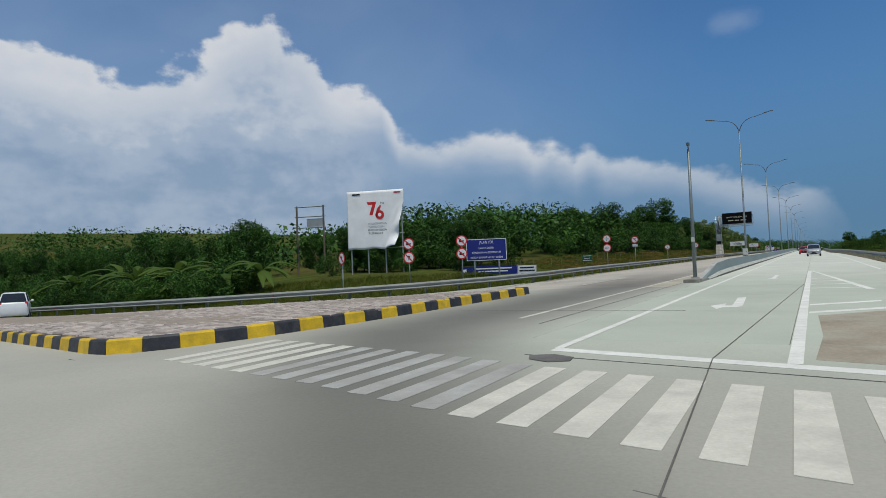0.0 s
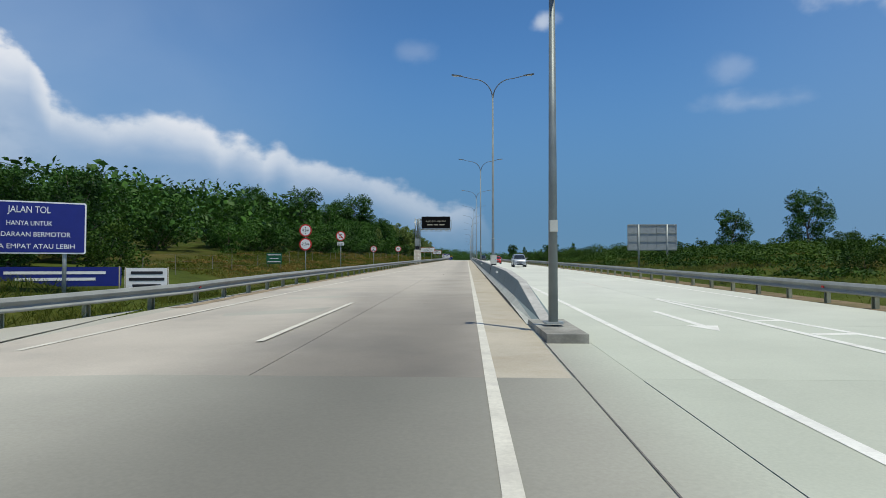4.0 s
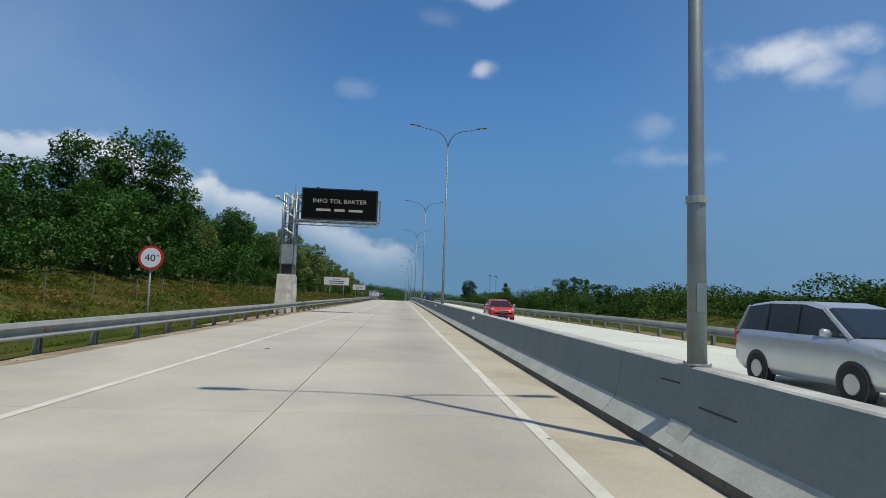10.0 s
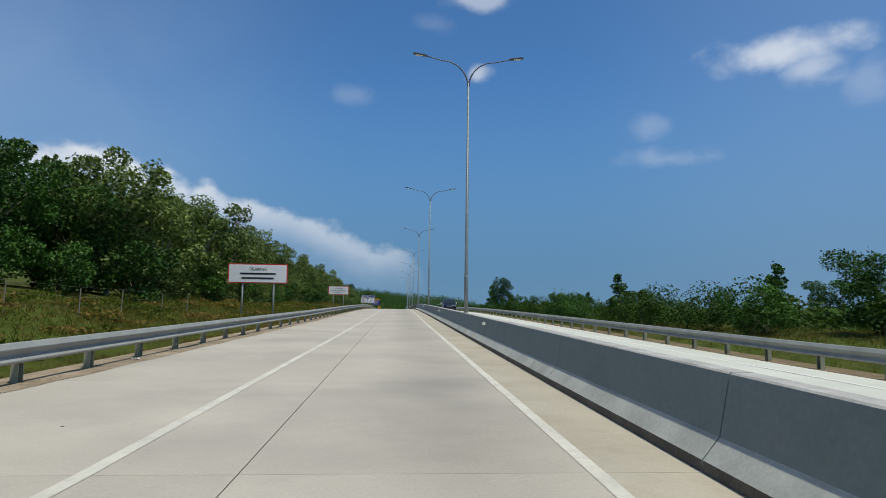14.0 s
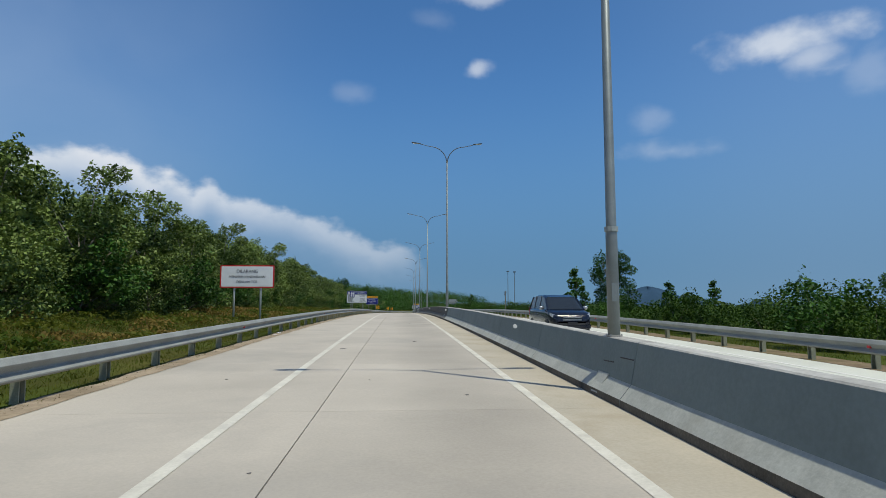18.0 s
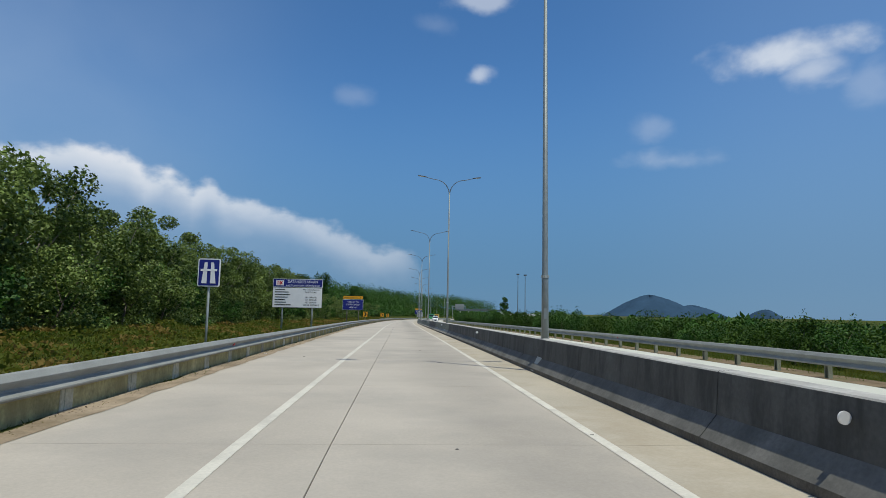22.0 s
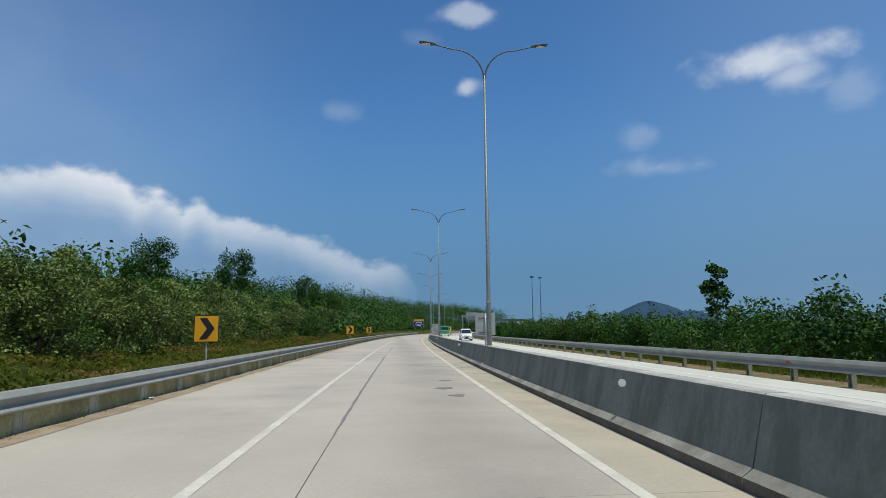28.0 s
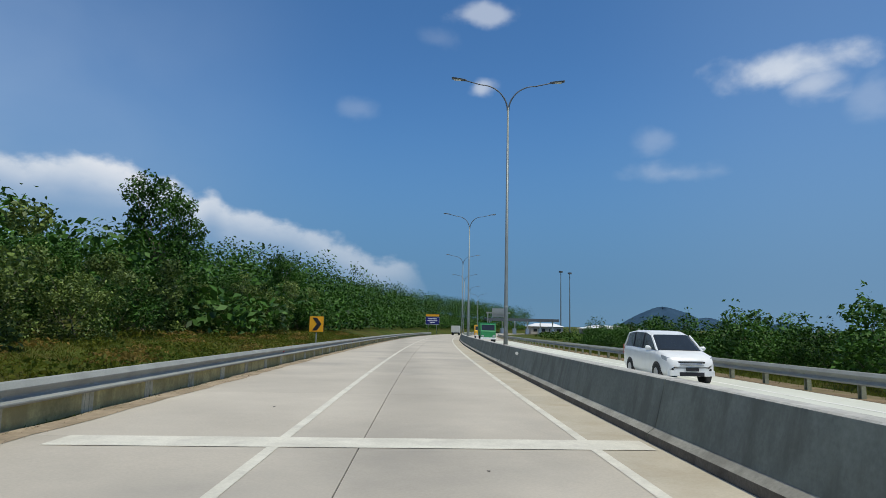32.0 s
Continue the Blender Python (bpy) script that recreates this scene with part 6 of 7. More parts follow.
for k, y in enumerate(np.arange(128.0, 235.0, 15.5)):
    plant("young" if k % 4 else "broad2", float(bend(y) + right_rail(y)) + rng.uniform(5.0, 9.0), y + rng.uniform(-4, 4), rng.uniform(0.55, 0.8) * (0.42 if k % 4 == 0 else 1.0))
plant("broad2", 17.1, 141.9, 0.40)
for k in range(40):
    y = rng.uniform(35, 110)
    x = float(right_rail(y)) + rng.uniform(5.0, 22.0)
    plant("bush", x, y, rng.uniform(0.25, 0.55))


def palm(x, y, n=9, ln=2.6, stem=1.2, label="banana plant with long arching leaves", name="banana_plant"):
    """A clump of long arching leaves."""
    th = thing(name, label, "plant", on_land(x, y, float(rng.uniform(0, 360))))
    s = Shape()
    s.tube([(0, 0, -0.2), (0.05, 0, stem)], [0.12, 0.07], 7)
    part("stem", s, M["bark"], th)
    for k in range(n):
        a = k * 2.4 + rng.uniform(-0.3, 0.3)
        rise = rng.uniform(0.5, 1.2)
        rows = []
        for i in range(7):
            q = i / 6
            d = ln * q * (0.55 + 0.35 * q)
            z = stem + ln * (rise * q - 0.85 * q * q)
            w = 0.30 * math.sin(math.pi * min(1.0, 0.12 + q * 0.88)) + 0.01
            c = Vector((math.cos(a), math.sin(a), 0))
            o = Vector((-c.y, c.x, 0))
            rows.append([tuple(c * d + o * w + Vector((0, 0, z - 0.09))), tuple(c * d + Vector((0, 0, z))), tuple(c * d - o * w + Vector((0, 0, z - 0.09)))])
        sh = Shape()
        sh.sweep(rows)
        part("leaf", sh, M["leaf_banana"], th, smooth=True)
    return th


for x, y, ln in ((-30.0, 25.5, 2.6), (-33.0, 26.5, 3.0), (-27.0, 25.8, 2.4), (-37.0, 26.0, 2.8), (-24.5, 26.8, 2.2), (-46.0, 26.0, 2.8), (-41.0, 27.5, 3.0), (22.0, 183.0, 1.5), (26.0, 184.0, 1.6)):
    palm(x, y, 10, ln * (1.2 if x < 0 else 1.0), 1.2)

# far woods and hedges: one mass of leaf clumps
cs = []
for y in np.arange(300.0, 760.0, 3.0):
    for row in range(6):
        x = float(bend(y) + left_rail(y)) - 16.0 - 7.0 * row + rng.uniform(-3, 3)
        if y < 430 and row == 0:
            continue
        h = rng.uniform(5.5, 8.5) * float(np.interp(y, [400, 470], [1.0, 1.5]))
        c = np.array([x, y, float(land(x, y))])
        d = rng.normal(size=(150, 3))
        d /= np.linalg.norm(d, axis=1, keepdims=True)
        cs.append(c + np.array([0, 0, h * 0.62]) + d * np.array([3.0, 3.0, h * 0.40]) * rng.uniform(0.55, 1.05, (150, 1)))
for y in np.arange(392.0, 700.0, 3.0):
    for row in range(3):
        x = float(bend(y) + left_rail(y)) - 6.5 - 3.4 * row + rng.uniform(-1, 1)
        h = rng.uniform(2.2, 3.4) * (1 + 0.35 * row)
        d = rng.normal(size=(150, 3))
        d /= np.linalg.norm(d, axis=1, keepdims=True)
        cs.append(np.array([x, y, float(land(x, y)) + h * 0.55]) + d * np.array([2.0, 2.0, h * 0.5]) * rng.uniform(0.55, 1.05, (150, 1)))
for y in np.arange(60.0, 300.0, 4.5):
    for row in range(3):
        x = float(bend(y) + left_rail(y)) - 21.0 - 6.5 * row + rng.uniform(-2, 2)
        h = rng.uniform(5.5, 7.5)
        c = np.array([x, y, float(land(x, y))])
        d = rng.normal(size=(230, 3))
        d /= np.linalg.norm(d, axis=1, keepdims=True)
        cs.append(c + np.array([0, 0, h * 0.6]) + d * np.array([3.2, 3.2, h * 0.42]) * rng.uniform(0.5, 1.05, (230, 1)))
for k in range(150):
    x = -16.0 - rng.uniform(0, 1) * 130.0
    y = float(np.interp(x, RAIL_X, RAIL_Y)) + rng.uniform(20, 45) * (1.0 if x < -24 else 1.2)
    h = rng.uniform(4.2, 5.6) * (1.0 if x > -40 else 0.92)
    c = np.array([x, y, float(land(x, y))])
    d = rng.normal(size=(150, 3))
    d /= np.linalg.norm(d, axis=1, keepdims=True)
    cs.append(c + np.array([0, 0, h * 0.55]) + d * np.array([3.4, 3.0, h * 0.45]) * rng.uniform(0.5, 1.05, (150, 1)))
v, f = leaf_cards(np.concatenate(cs), 0.27)
woods = new("far_woods", mesh_arrays("far_woods", v, f, M["leaf_dark"]))
tagged(woods, "mass of green plantation woodland behind the verge", "woods", kind="stuff")
def clump(x, y, h, wide, n):
    """Leaf places on a rounded clump standing at x, y."""
    d = rng.normal(size=(n, 3))
    d /= np.linalg.norm(d, axis=1, keepdims=True)
    d[:, 2] = np.abs(d[:, 2]) * 1.2 - 0.35
    return np.array([x, y, float(land(x, y)) + h * 0.35]) + d * np.array([wide, wide, h * 0.65]) * rng.uniform(0.55, 1.08, (n, 1))


def scrub(name, places, leaf, label, mat="leaf_bush"):
    v, f = leaf_cards(np.concatenate(places), leaf)
    return tagged(new(name, mesh_arrays(name, v, f, M[mat])), label, "scrub", kind="stuff")


cs = []
for y in np.arange(95.0, 430.0, 3.0):
    for row in range(2):
        x = float(bend(y) + right_rail(y)) + 8.6 + 3.6 * row + rng.uniform(-1.5, 1.5)
        h = rng.uniform(1.6, 2.6) * float(np.interp(y, [100, 125, 150, 205, 230, 240, 300, 330], [0.6, 0.8, 1.2, 1.15, 0.85, 0.75, 1.1, 1.25]))
        cs.append(clump(x, y, h * rng.uniform(0.6, 1.35), 1.9, 900))
for y in np.arange(34.0, 135.0, 2.3):
    for row in range(5):
        x = float(right_rail(y)) + 4.2 + 2.7 * row + rng.uniform(-1.2, 1.2)
        cs.append(clump(x, y, rng.uniform(0.55, 1.0) * (0.8 + 0.16 * row), 1.25, 380))
scrub("near_scrub", cs, 0.085, "dense dark green scrub beyond the far guardrail")
cs = []
for y in np.arange(100.0, 760.0, 3.5):
    for row in range(9):
        x = float(bend(y) + right_rail(y)) + 16.0 + 9.0 * row * (1 + 0.12 * row) + rng.uniform(-4, 5 + 2.0 * row)
        h = (rng.uniform(1.4, 2.6) + 0.28 * row) * float(np.interp(y, [100, 260], [0.75, 1.0]))
        cs.append(clump(x, y, h, 2.8, 76))
scrub("far_scrub", cs, 0.32, "mass of green scrub and hedges beyond the far verge")
cs = []
for k in range(900):
    x, y = rng.uniform(-60, 1500), rng.uniform(760, 1500)
    x = x if k % 3 else rng.uniform(-600, -40)
    cs.append(clump(x, y, rng.uniform(4, 9), 9.0, 34))
for k in range(700):
    x, y = rng.uniform(110, 700), rng.uniform(330, 800)
    cs.append(clump(x, y, rng.uniform(2.0, 3.4), 8.0, 40))
for k in range(520):
    y = rng.uniform(300, 620)
    cs.append(clump(float(bend(y)) + rng.uniform(42, 130), y, rng.uniform(2.4, 4.2), 6.0, 70))
scrub("distant_scrub", cs, 0.7, "low green tree line on the horizon", "leaf_dark")


def grass_field(name, xs, ys, blades, tall, mat, label, wide=0.03):
    """Tufts of upright blades at points on the ground."""
    zs = land(xs, ys)
    c = np.repeat(np.stack([xs, ys, zs], -1), blades, 0)
    m = len(c)
    c[:, :2] += rng.normal(0, 0.10, (m, 2))
    a = rng.uniform(0, 2 * math.pi, m)
    hgt = tall * rng.uniform(0.45, 1.25, m)
    lean = rng.normal(0, 0.85, (m, 2)) * hgt[:, None]
    side = np.stack([np.cos(a), np.sin(a), 0 * a], -1) * wide
    tip = c + np.concatenate([lean, hgt[:, None]], 1)
    c[:, 2] -= 0.04
    v = np.stack([c - side, c + side, tip], 1).reshape(-1, 3)
    ob = new(name, mesh_arrays(name, v, np.arange(3 * m).reshape(m, 3), M[mat]))
    return tagged(ob, label, "grass", kind="stuff")


cs, dry_cs = [], []
for y in np.arange(45.0, 430.0, 1.25):
    for row in range(3):
        d = rng.uniform(1.8, 7.2 if y < 160 else 6.4)
        x = float(bend(y) + left_rail(y)) - d
        (dry_cs if rng.random() < (0.45 if y < 160 else 0.28) else cs).append(clump(x, y + rng.uniform(-0.6, 0.6), rng.uniform(0.16, 0.42), 0.75, 110))
scrub("bank_weeds", cs, 0.07, "low green ferns and weeds on the bank", "grass")
scrub("bank_weeds", dry_cs, 0.07, "low dry yellow and brown weeds on the bank", "dry")


def strip_points(n, y0, y1, d0, d1, left=True):
    ys = rng.uniform(y0, y1, n)
    d = d0 + (d1 - d0) * rng.uniform(0, 1, n)
    xs = bend(ys) + (left_rail(ys) - d if left else right_rail(ys) + d)
    return xs, ys


def junction_points(n, d0, d1):
    xs = rng.uniform(-75, -9.0, n)
    return xs, np.interp(xs, RAIL_X, RAIL_Y) + rng.uniform(d0, d1, n)


for (xs, ys), b, t, mat, label in ((strip_points(6000, 38, 104, -0.15, 1.4), 5, 0.085, "grass", "short green grass under the guardrail"),
                                  (strip_points(3500, 104, 168, 0.5, 1.6), 5, 0.085, "dry", "dry brown grass behind the guardrail"),
                                  (strip_points(13000, 168, 430, -0.1, 1.4), 5, 0.085, "grass", "short green grass under the guardrail"),
                                  (strip_points(46000, 45, 430, 1.4, 8.0), 6, 0.12, "grass", "tall mixed green and yellow grass on the bank"),
                                  (strip_points(5000, 45, 160, 2.0, 6.0), 5, 0.12, "dry", "tall dry brown grass on the bank"),
                                  (strip_points(6000, 160, 430, 1.6, 6.0), 5, 0.11, "dry", "dry brown grass on the bank"),
                                  (junction_points(16000, 0.6, 9.0), 5, 0.24, "grass", "rank green grass behind the guardrail"),
                                  (strip_points(22000, 30, 200, 0.6, 16.0, False), 4, 0.13, "grass", "tall grass on the far bank"),
                                  (strip_points(2500, 30, 180, 3.0, 14.0, False), 5, 0.2, "dry", "dry brown grass on the far bank"),
                                  (strip_points(16000, 200, 430, 0.5, 8.0, False), 5, 0.22, "grass", "green grass beyond the far guardrail")):
    grass_field("grass", xs, ys, b, t, mat, label, 0.016)

ys = rng.uniform(36, 430, 9000)
off = np.abs(rng.normal(0, 0.16, 9000))
xs = bend(ys) + left_rail(ys) + 0.10 + off
v, f = leaf_cards(np.stack([xs, ys, level(ys) + dip(xs, ys) + 0.010], -1), 0.013, up=2.0, aspect=0.8)
tagged(new("gravel", mesh_arrays("gravel", v, f, M["dirt"])), "loose grit and clods along the pavement edge", "gravel", kind="stuff")
xs, ys = strip_points(12000, 38, 430, -0.22, 0.35)
keep = (ys < 104) | ((ys > 168) & (ys < 203)) | ((ys > 246) & (ys < 312))
xs, ys = xs[keep], ys[keep]
grass_field("weeds", xs, ys, 5, 0.07, "grass", "weeds growing round the guardrail posts", 0.018)

# ---- wire fence on the bank ----
fence = thing("wire_fence", "low wire fence on thin concrete posts along the bank", "fence")
pm = Shape().box((0, 0, 0.32), (0.032, 0.032, 1.0), chamfer=0.008).mesh("post", M["post"])
wires = [[], [], []]
for y in np.arange(40.0, 150.0, 3.0):
    x = float(left_rail(y)) - 4.2 + 0.15 * math.sin(y)
    ob = part("post", pm, None, fence)
    ob.matrix_basis = pose(x, y, float(land(x, y)), rng.uniform(-2, 2), rng.uniform(-2, 2), 0)
    for k in range(3):
        wires[k].append((x, y, float(land(x, y)) + 0.25 + 0.30 * k))
for w in wires:
    part("wire", Shape().tube(w, 0.003, 4), M["post"], fence)

# litter blown against the verge
scrap = thing("litter", "crumpled pale scrap of litter on the dirt verge", "litter", group="litter along the verge")
s = Shape()
r = random.Random(5)
s.sweep([[(0.05 * i - 0.1, 0.035 * j - 0.06, 0.035 * r.random() + 0.01) for j in range(4)] for i in range(5)])
s.sweep([[(0.05 * i - 0.1, 0.035 * j - 0.06, 0.002) for j in range(4)][::-1] for i in range(5)])
part("sheet", s, M["white"], scrap)
for i, (y, d) in enumerate(((62.0, 0.35), (71.5, -0.3), (84.0, 0.3), (97.0, -2.2), (101.0, -2.6), (112.0, 0.34), (126.0, -0.2), (133.0, 0.3), (152.0, 0.36), (171.0, 0.1), (189.0, 0.4), (190.2, 0.3), (214.0, 0.2), (243.0, 0.35), (277.0, 0.3), (318.0, 0.2), (344.0, 0.35))):
    x = float(bend(y) + left_rail(y)) + d
    m = pose(x, y, max(float(land(x, y)), float(level(y)) + 0.012 if d > -0.5 else -1e9) + 0.005, 0, 0, 57 * i) @ Matrix.Scale(0.6 + 0.25 * (i % 4), 4)
    if i == 0:
        scrap.matrix_basis = m
    else:
        copy_thing(scrap, m)

# utility pole on the right
z0 = float(land(10.1, 235.8))
th = thing("utility_pole", "short grey utility pole with a cross arm", "pole", pose(10.1, 235.8, z0))
lift = float(level(235.8)) - z0
part("pole", Shape().tube([(0, 0, -0.5), (0, 0, lift + 2.65)], [0.07, 0.055], 8), M["post"], th)
part("cross_arm", Shape().box((0, 0, lift + 2.5), (0.40, 0.06, 0.07)), M["head"], th)
part("box", Shape().box((-0.05, -0.06, lift + 2.25), (0.18, 0.12, 0.16)), M["head"], th)

# ---- vehicles ----
def wheel(parent, x, y, r, side, wide=0.2):
    w = part("wheel", Shape().tube([(x - wide / 2, y, r), (x + wide / 2, y, r)], r, 20), M["tyre"], parent)
    part("rim", Shape().tube([(x + side * wide * 0.38, y, r), (x + side * (wide / 2 + 0.012), y, r)], [r * 0.62, r * 0.55], 16), M["rim"], w)
    return w


def car(m, label, paint, length=4.2, width=1.66, height=1.66, style="van"):
    """A small people carrier whose nose points to -y."""
    th = thing("car", label, "car", m @ Matrix.Scale(1 / UNIT, 4))
    L, Wd, H = length, width / 2, height
    # side outline: y from nose to tail, belt height, roof height, half widths
    if style == "hatch":
        prof = [(-0.50, 0.42, 0.62, 0.62), (-0.485, 0.30, 0.74, 0.84), (-0.40, 0.24, 0.88, 0.96), (-0.24, 0.22, 0.98, 1.0), (0.0, 0.22, 1.0, 1.0), (0.25, 0.22, 1.02, 1.0), (0.42, 0.24, 1.02, 0.97), (0.485, 0.32, 0.98, 0.90), (0.50, 0.42, 0.86, 0.80)]
        roof = [(-0.25, 0.99, 0.86), (-0.10, 1.40, 0.76), (0.05, 1.50, 0.76), (0.25, 1.47, 0.75), (0.40, 1.36, 0.72), (0.475, 1.02, 0.82)]
    else:
        prof = [(-0.50, 0.42, 0.66, 0.64), (-0.485, 0.28, 0.80, 0.86), (-0.42, 0.24, 0.92, 0.96), (-0.27, 0.22, 1.04, 1.0), (0.0, 0.22, 1.06, 1.0), (0.25, 0.22, 1.08, 1.0), (0.43, 0.24, 1.08, 0.98), (0.49, 0.32, 1.06, 0.93), (0.50, 0.42, 0.95, 0.88)]
        roof = [(-0.29, 1.05, 0.88), (-0.12, 1.52, 0.78), (0.0, 1.62, 0.77), (0.25, 1.64, 0.76), (0.42, 1.58, 0.74), (0.485, 1.10, 0.84)]
    k = H / 1.66
    rows = []
    for q, lo, hi, w in prof:
        y = q * L
        rows.append([(-Wd * w * 0.9, y, lo * k), (Wd * w * 0.9, y, lo * k), (Wd * w, y, (lo + 0.14) * k), (Wd * w, y, (hi - 0.16) * k), (Wd * w * 0.95, y, (hi - 0.03) * k), (Wd * w * 0.8, y, hi * k), (-Wd * w * 0.8, y, hi * k), (-Wd * w * 0.95, y, (hi - 0.03) * k), (-Wd * w, y, (hi - 0.16) * k), (-Wd * w, y, (lo + 0.14) * k)])
    s = Shape()
    s.sweep(rows, closed=True)
    s.f = [f[::-1] for f in s.f]
    part("body", s, M[paint], th, smooth=True)
    rows = []
    for q, z, w in roof:
        y = q * L
        zb = 0.98 * k
        rows.append([(-Wd * 0.93, y, zb), (Wd * 0.93, y, zb), (Wd * (w + 0.02), y, (zb + z * k) / 2 if False else z * k - 0.05), (Wd * w * 0.8, y, z * k), (-Wd * w * 0.8, y, z * k), (-Wd * (w + 0.02), y, z * k - 0.05)])
    s = Shape()
    s.sweep(rows, closed=True)
    s.f = [f[::-1] for f in s.f]
    part("cabin", s, M["glass"], th, "dark tinted windows", smooth=False)
    rows = [[(-Wd * (w + 0.01), q * L, z * k - 0.045), (Wd * (w + 0.01), q * L, z * k - 0.045), (Wd * w * 0.84, q * L, z * k + 0.012), (-Wd * w * 0.84, q * L, z * k + 0.012)] for q, z, w in roof[1:-1]]
    s = Shape()
    s.sweep(rows, closed=True)
    s.f = [f[::-1] for f in s.f]
    part("roof", s, M[paint], th)
    for sx in (-1, 1):
        for i, j in ((0, 1), (-1, -2)):
            q0, (q1, z1_, w1) = roof[i][0], roof[j]
            part("pillar", Shape().tube([(sx * Wd * 0.905, q0 * L, 1.0 * k), (sx * Wd * w1, q1 * L, z1_ * k - 0.03)], 0.038, 6), M[paint], th)
        for q in (0.02, 0.24):
            part("pillar", Shape().tube([(sx * Wd * 0.915, q * L, 1.0 * k), (sx * Wd * 0.77, q * L, (1.43 if style == "hatch" else 1.57) * k)], 0.032, 6), M["dark"], th)
        part("mirror", Shape().tube([(sx * (Wd - 0.02), -0.20 * L, 1.05 * k), (sx * (Wd + 0.05), -0.20 * L, 1.08 * k), (sx * (Wd + 0.15), -0.205 * L, 1.09 * k), (sx * (Wd + 0.19), -0.205 * L, 1.09 * k)], [0.03, 0.075, 0.075, 0.03], 10), M["rim" if paint in ("paint_navy", "paint_red") else paint], th, smooth=True)
        if style == "hatch":
            lamp_eye = part("headlight", Shape().tube([(sx * Wd * 0.80, -0.38 * L, 0.77 * k), (sx * Wd * 0.80, -0.452 * L, 0.755 * k), (sx * Wd * 0.79, -0.470 * L, 0.75 * k)], [0.08, 0.115, 0.085], 16), M["lamp_glass"], th, smooth=True)
            part("lens", Shape().tube([(sx * Wd * 0.79, -0.468 * L, 0.75 * k), (sx * Wd * 0.79, -0.474 * L, 0.75 * k)], [0.05, 0.04], 14), M["rim"], lamp_eye)
        else:
            part("headlight", Shape().sweep([[(sx * Wd * a, (b - 0.006) * L, c0 * k), (sx * Wd * a, (b + 0.004) * L, c1 * k), (sx * Wd * a * 0.97, (b + 0.03) * L, c1 * k), (sx * Wd * a * 0.97, (b + 0.03) * L, c0 * k)] for a, b, c0, c1 in ((0.50, -0.492, 0.66, 0.74), (0.72, -0.482, 0.68, 0.80), (0.90, -0.455, 0.72, 0.86), (0.975, -0.42, 0.78, 0.90))], closed=True), M["lamp_glass"], th)
        part("chrome_bar", Shape().box((sx * Wd * 0.22, -0.503 * L, 0.62 * k), (Wd * 0.46, 0.05, 0.035), chamfer=0.01), M["rim"], th)
        part("tail_light", Shape().box((sx * Wd * 0.84, 0.488 * L, 0.92 * k), (0.16, 0.08, 0.34)), M["red"], th)
        part("fog_light", Shape().box((sx * Wd * 0.66, -0.490 * L, 0.46 * k), (0.16, 0.05, 0.10)), M["dark"], th)
        for q in (-0.31, 0.29):
            wheel(th, sx * (Wd - 0.09), q * L, 0.30, sx)
            part("wheel_arch", Shape().tube([(sx * (Wd - 0.17), q * L, 0.31), (sx * (Wd + 0.004), q * L, 0.31)], 0.36, 20), M["dark"], th)
    part("chrome_bar", Shape().box((0, -0.500 * L, 0.72 * k), (0.72, 0.05, 0.03), chamfer=0.01), M["rim"], th)
    part("lower_grille", Shape().box((0, -0.492 * L, 0.33 * k), (0.8, 0.10, 0.12), chamfer=0.02), M["dark"], th)
    part("grille", Shape().box((0, -0.492 * L, (0.67 if style == "hatch" else 0.60) * k), (0.66 if style == "hatch" else 0.86, 0.06, 0.12 if style == "hatch" else 0.24), chamfer=0.02), M["dark"], th)
    part("number_plate", Shape().box((0, -0.508 * L, 0.48 * k), (0.40, 0.02, 0.11)), M["dark"], th, "black number plate")
    part("bumper", Shape().box((0, -0.482 * L, 0.36 * k), (width * 0.9, 0.16, 0.16), chamfer=0.06), M[paint], th)
    return th


car(spot(87.5, 5.7), "silver people carrier standing on the opposite carriageway", "paint_silver")
car(spot(113.0, 4.4), "small red hatchback on the opposite carriageway", "paint_red", 3.45, 1.58, 1.5, "hatch")
car(spot(191.0, 4.35), "dark blue people carrier on the opposite carriageway", "paint_navy", 4.5, 1.72, 1.72)
car(spot(380.7, 5.5), "white people carrier on the opposite carriageway", "paint_white", 4.2, 1.66, 1.66)
car(pose(-36.0, 17.6, float(level(17.6)) + float(dip(-36.0, 17.6)), 0, 0, 245), "silver-white minivan on the slip road", "paint_white", 4.3, 1.68, 1.85)


def truck(m, label, paint):
    """A light lorry whose nose points to -y."""
    th = thing("truck", label, "truck", m @ Matrix.Scale(1 / UNIT, 4))
    part("cab", Shape().sweep([[(-0.95, y, 0.5), (0.95, y, 0.5), (0.95, y, z), (-0.95, y, z)][::-1] for y, z in ((-3.0, 1.4), (-2.9, 1.5), (-2.55, 2.3), (-1.5, 2.35))], closed=True), M[paint], th)
    part("windscreen", Shape().sweep([[(-0.82, y, z), (0.82, y, z)] for y, z in ((-2.90, 1.55), (-2.60, 2.24))]), M["glass"], th)
    part("bed", Shape().box((0, 0.9, 1.65), (2.1, 4.6, 1.7), chamfer=0.03), M[paint], th)
    part("chassis", Shape().box((0, 0.4, 0.62), (0.9, 6.2, 0.24)), M["dark"], th)
    for sx in (-1, 1):
        part("headlight", Shape().box((sx * 0.7, -3.02, 0.85), (0.3, 0.05, 0.18)), M["lamp_glass"], th)
        for y in (-2.2, 2.0):
            wheel(th, sx * 0.82, y, 0.42, sx, 0.28)
    part("bumper", Shape().box((0, -3.05, 0.55), (1.9, 0.12, 0.22)), M["white"], th)
    return th


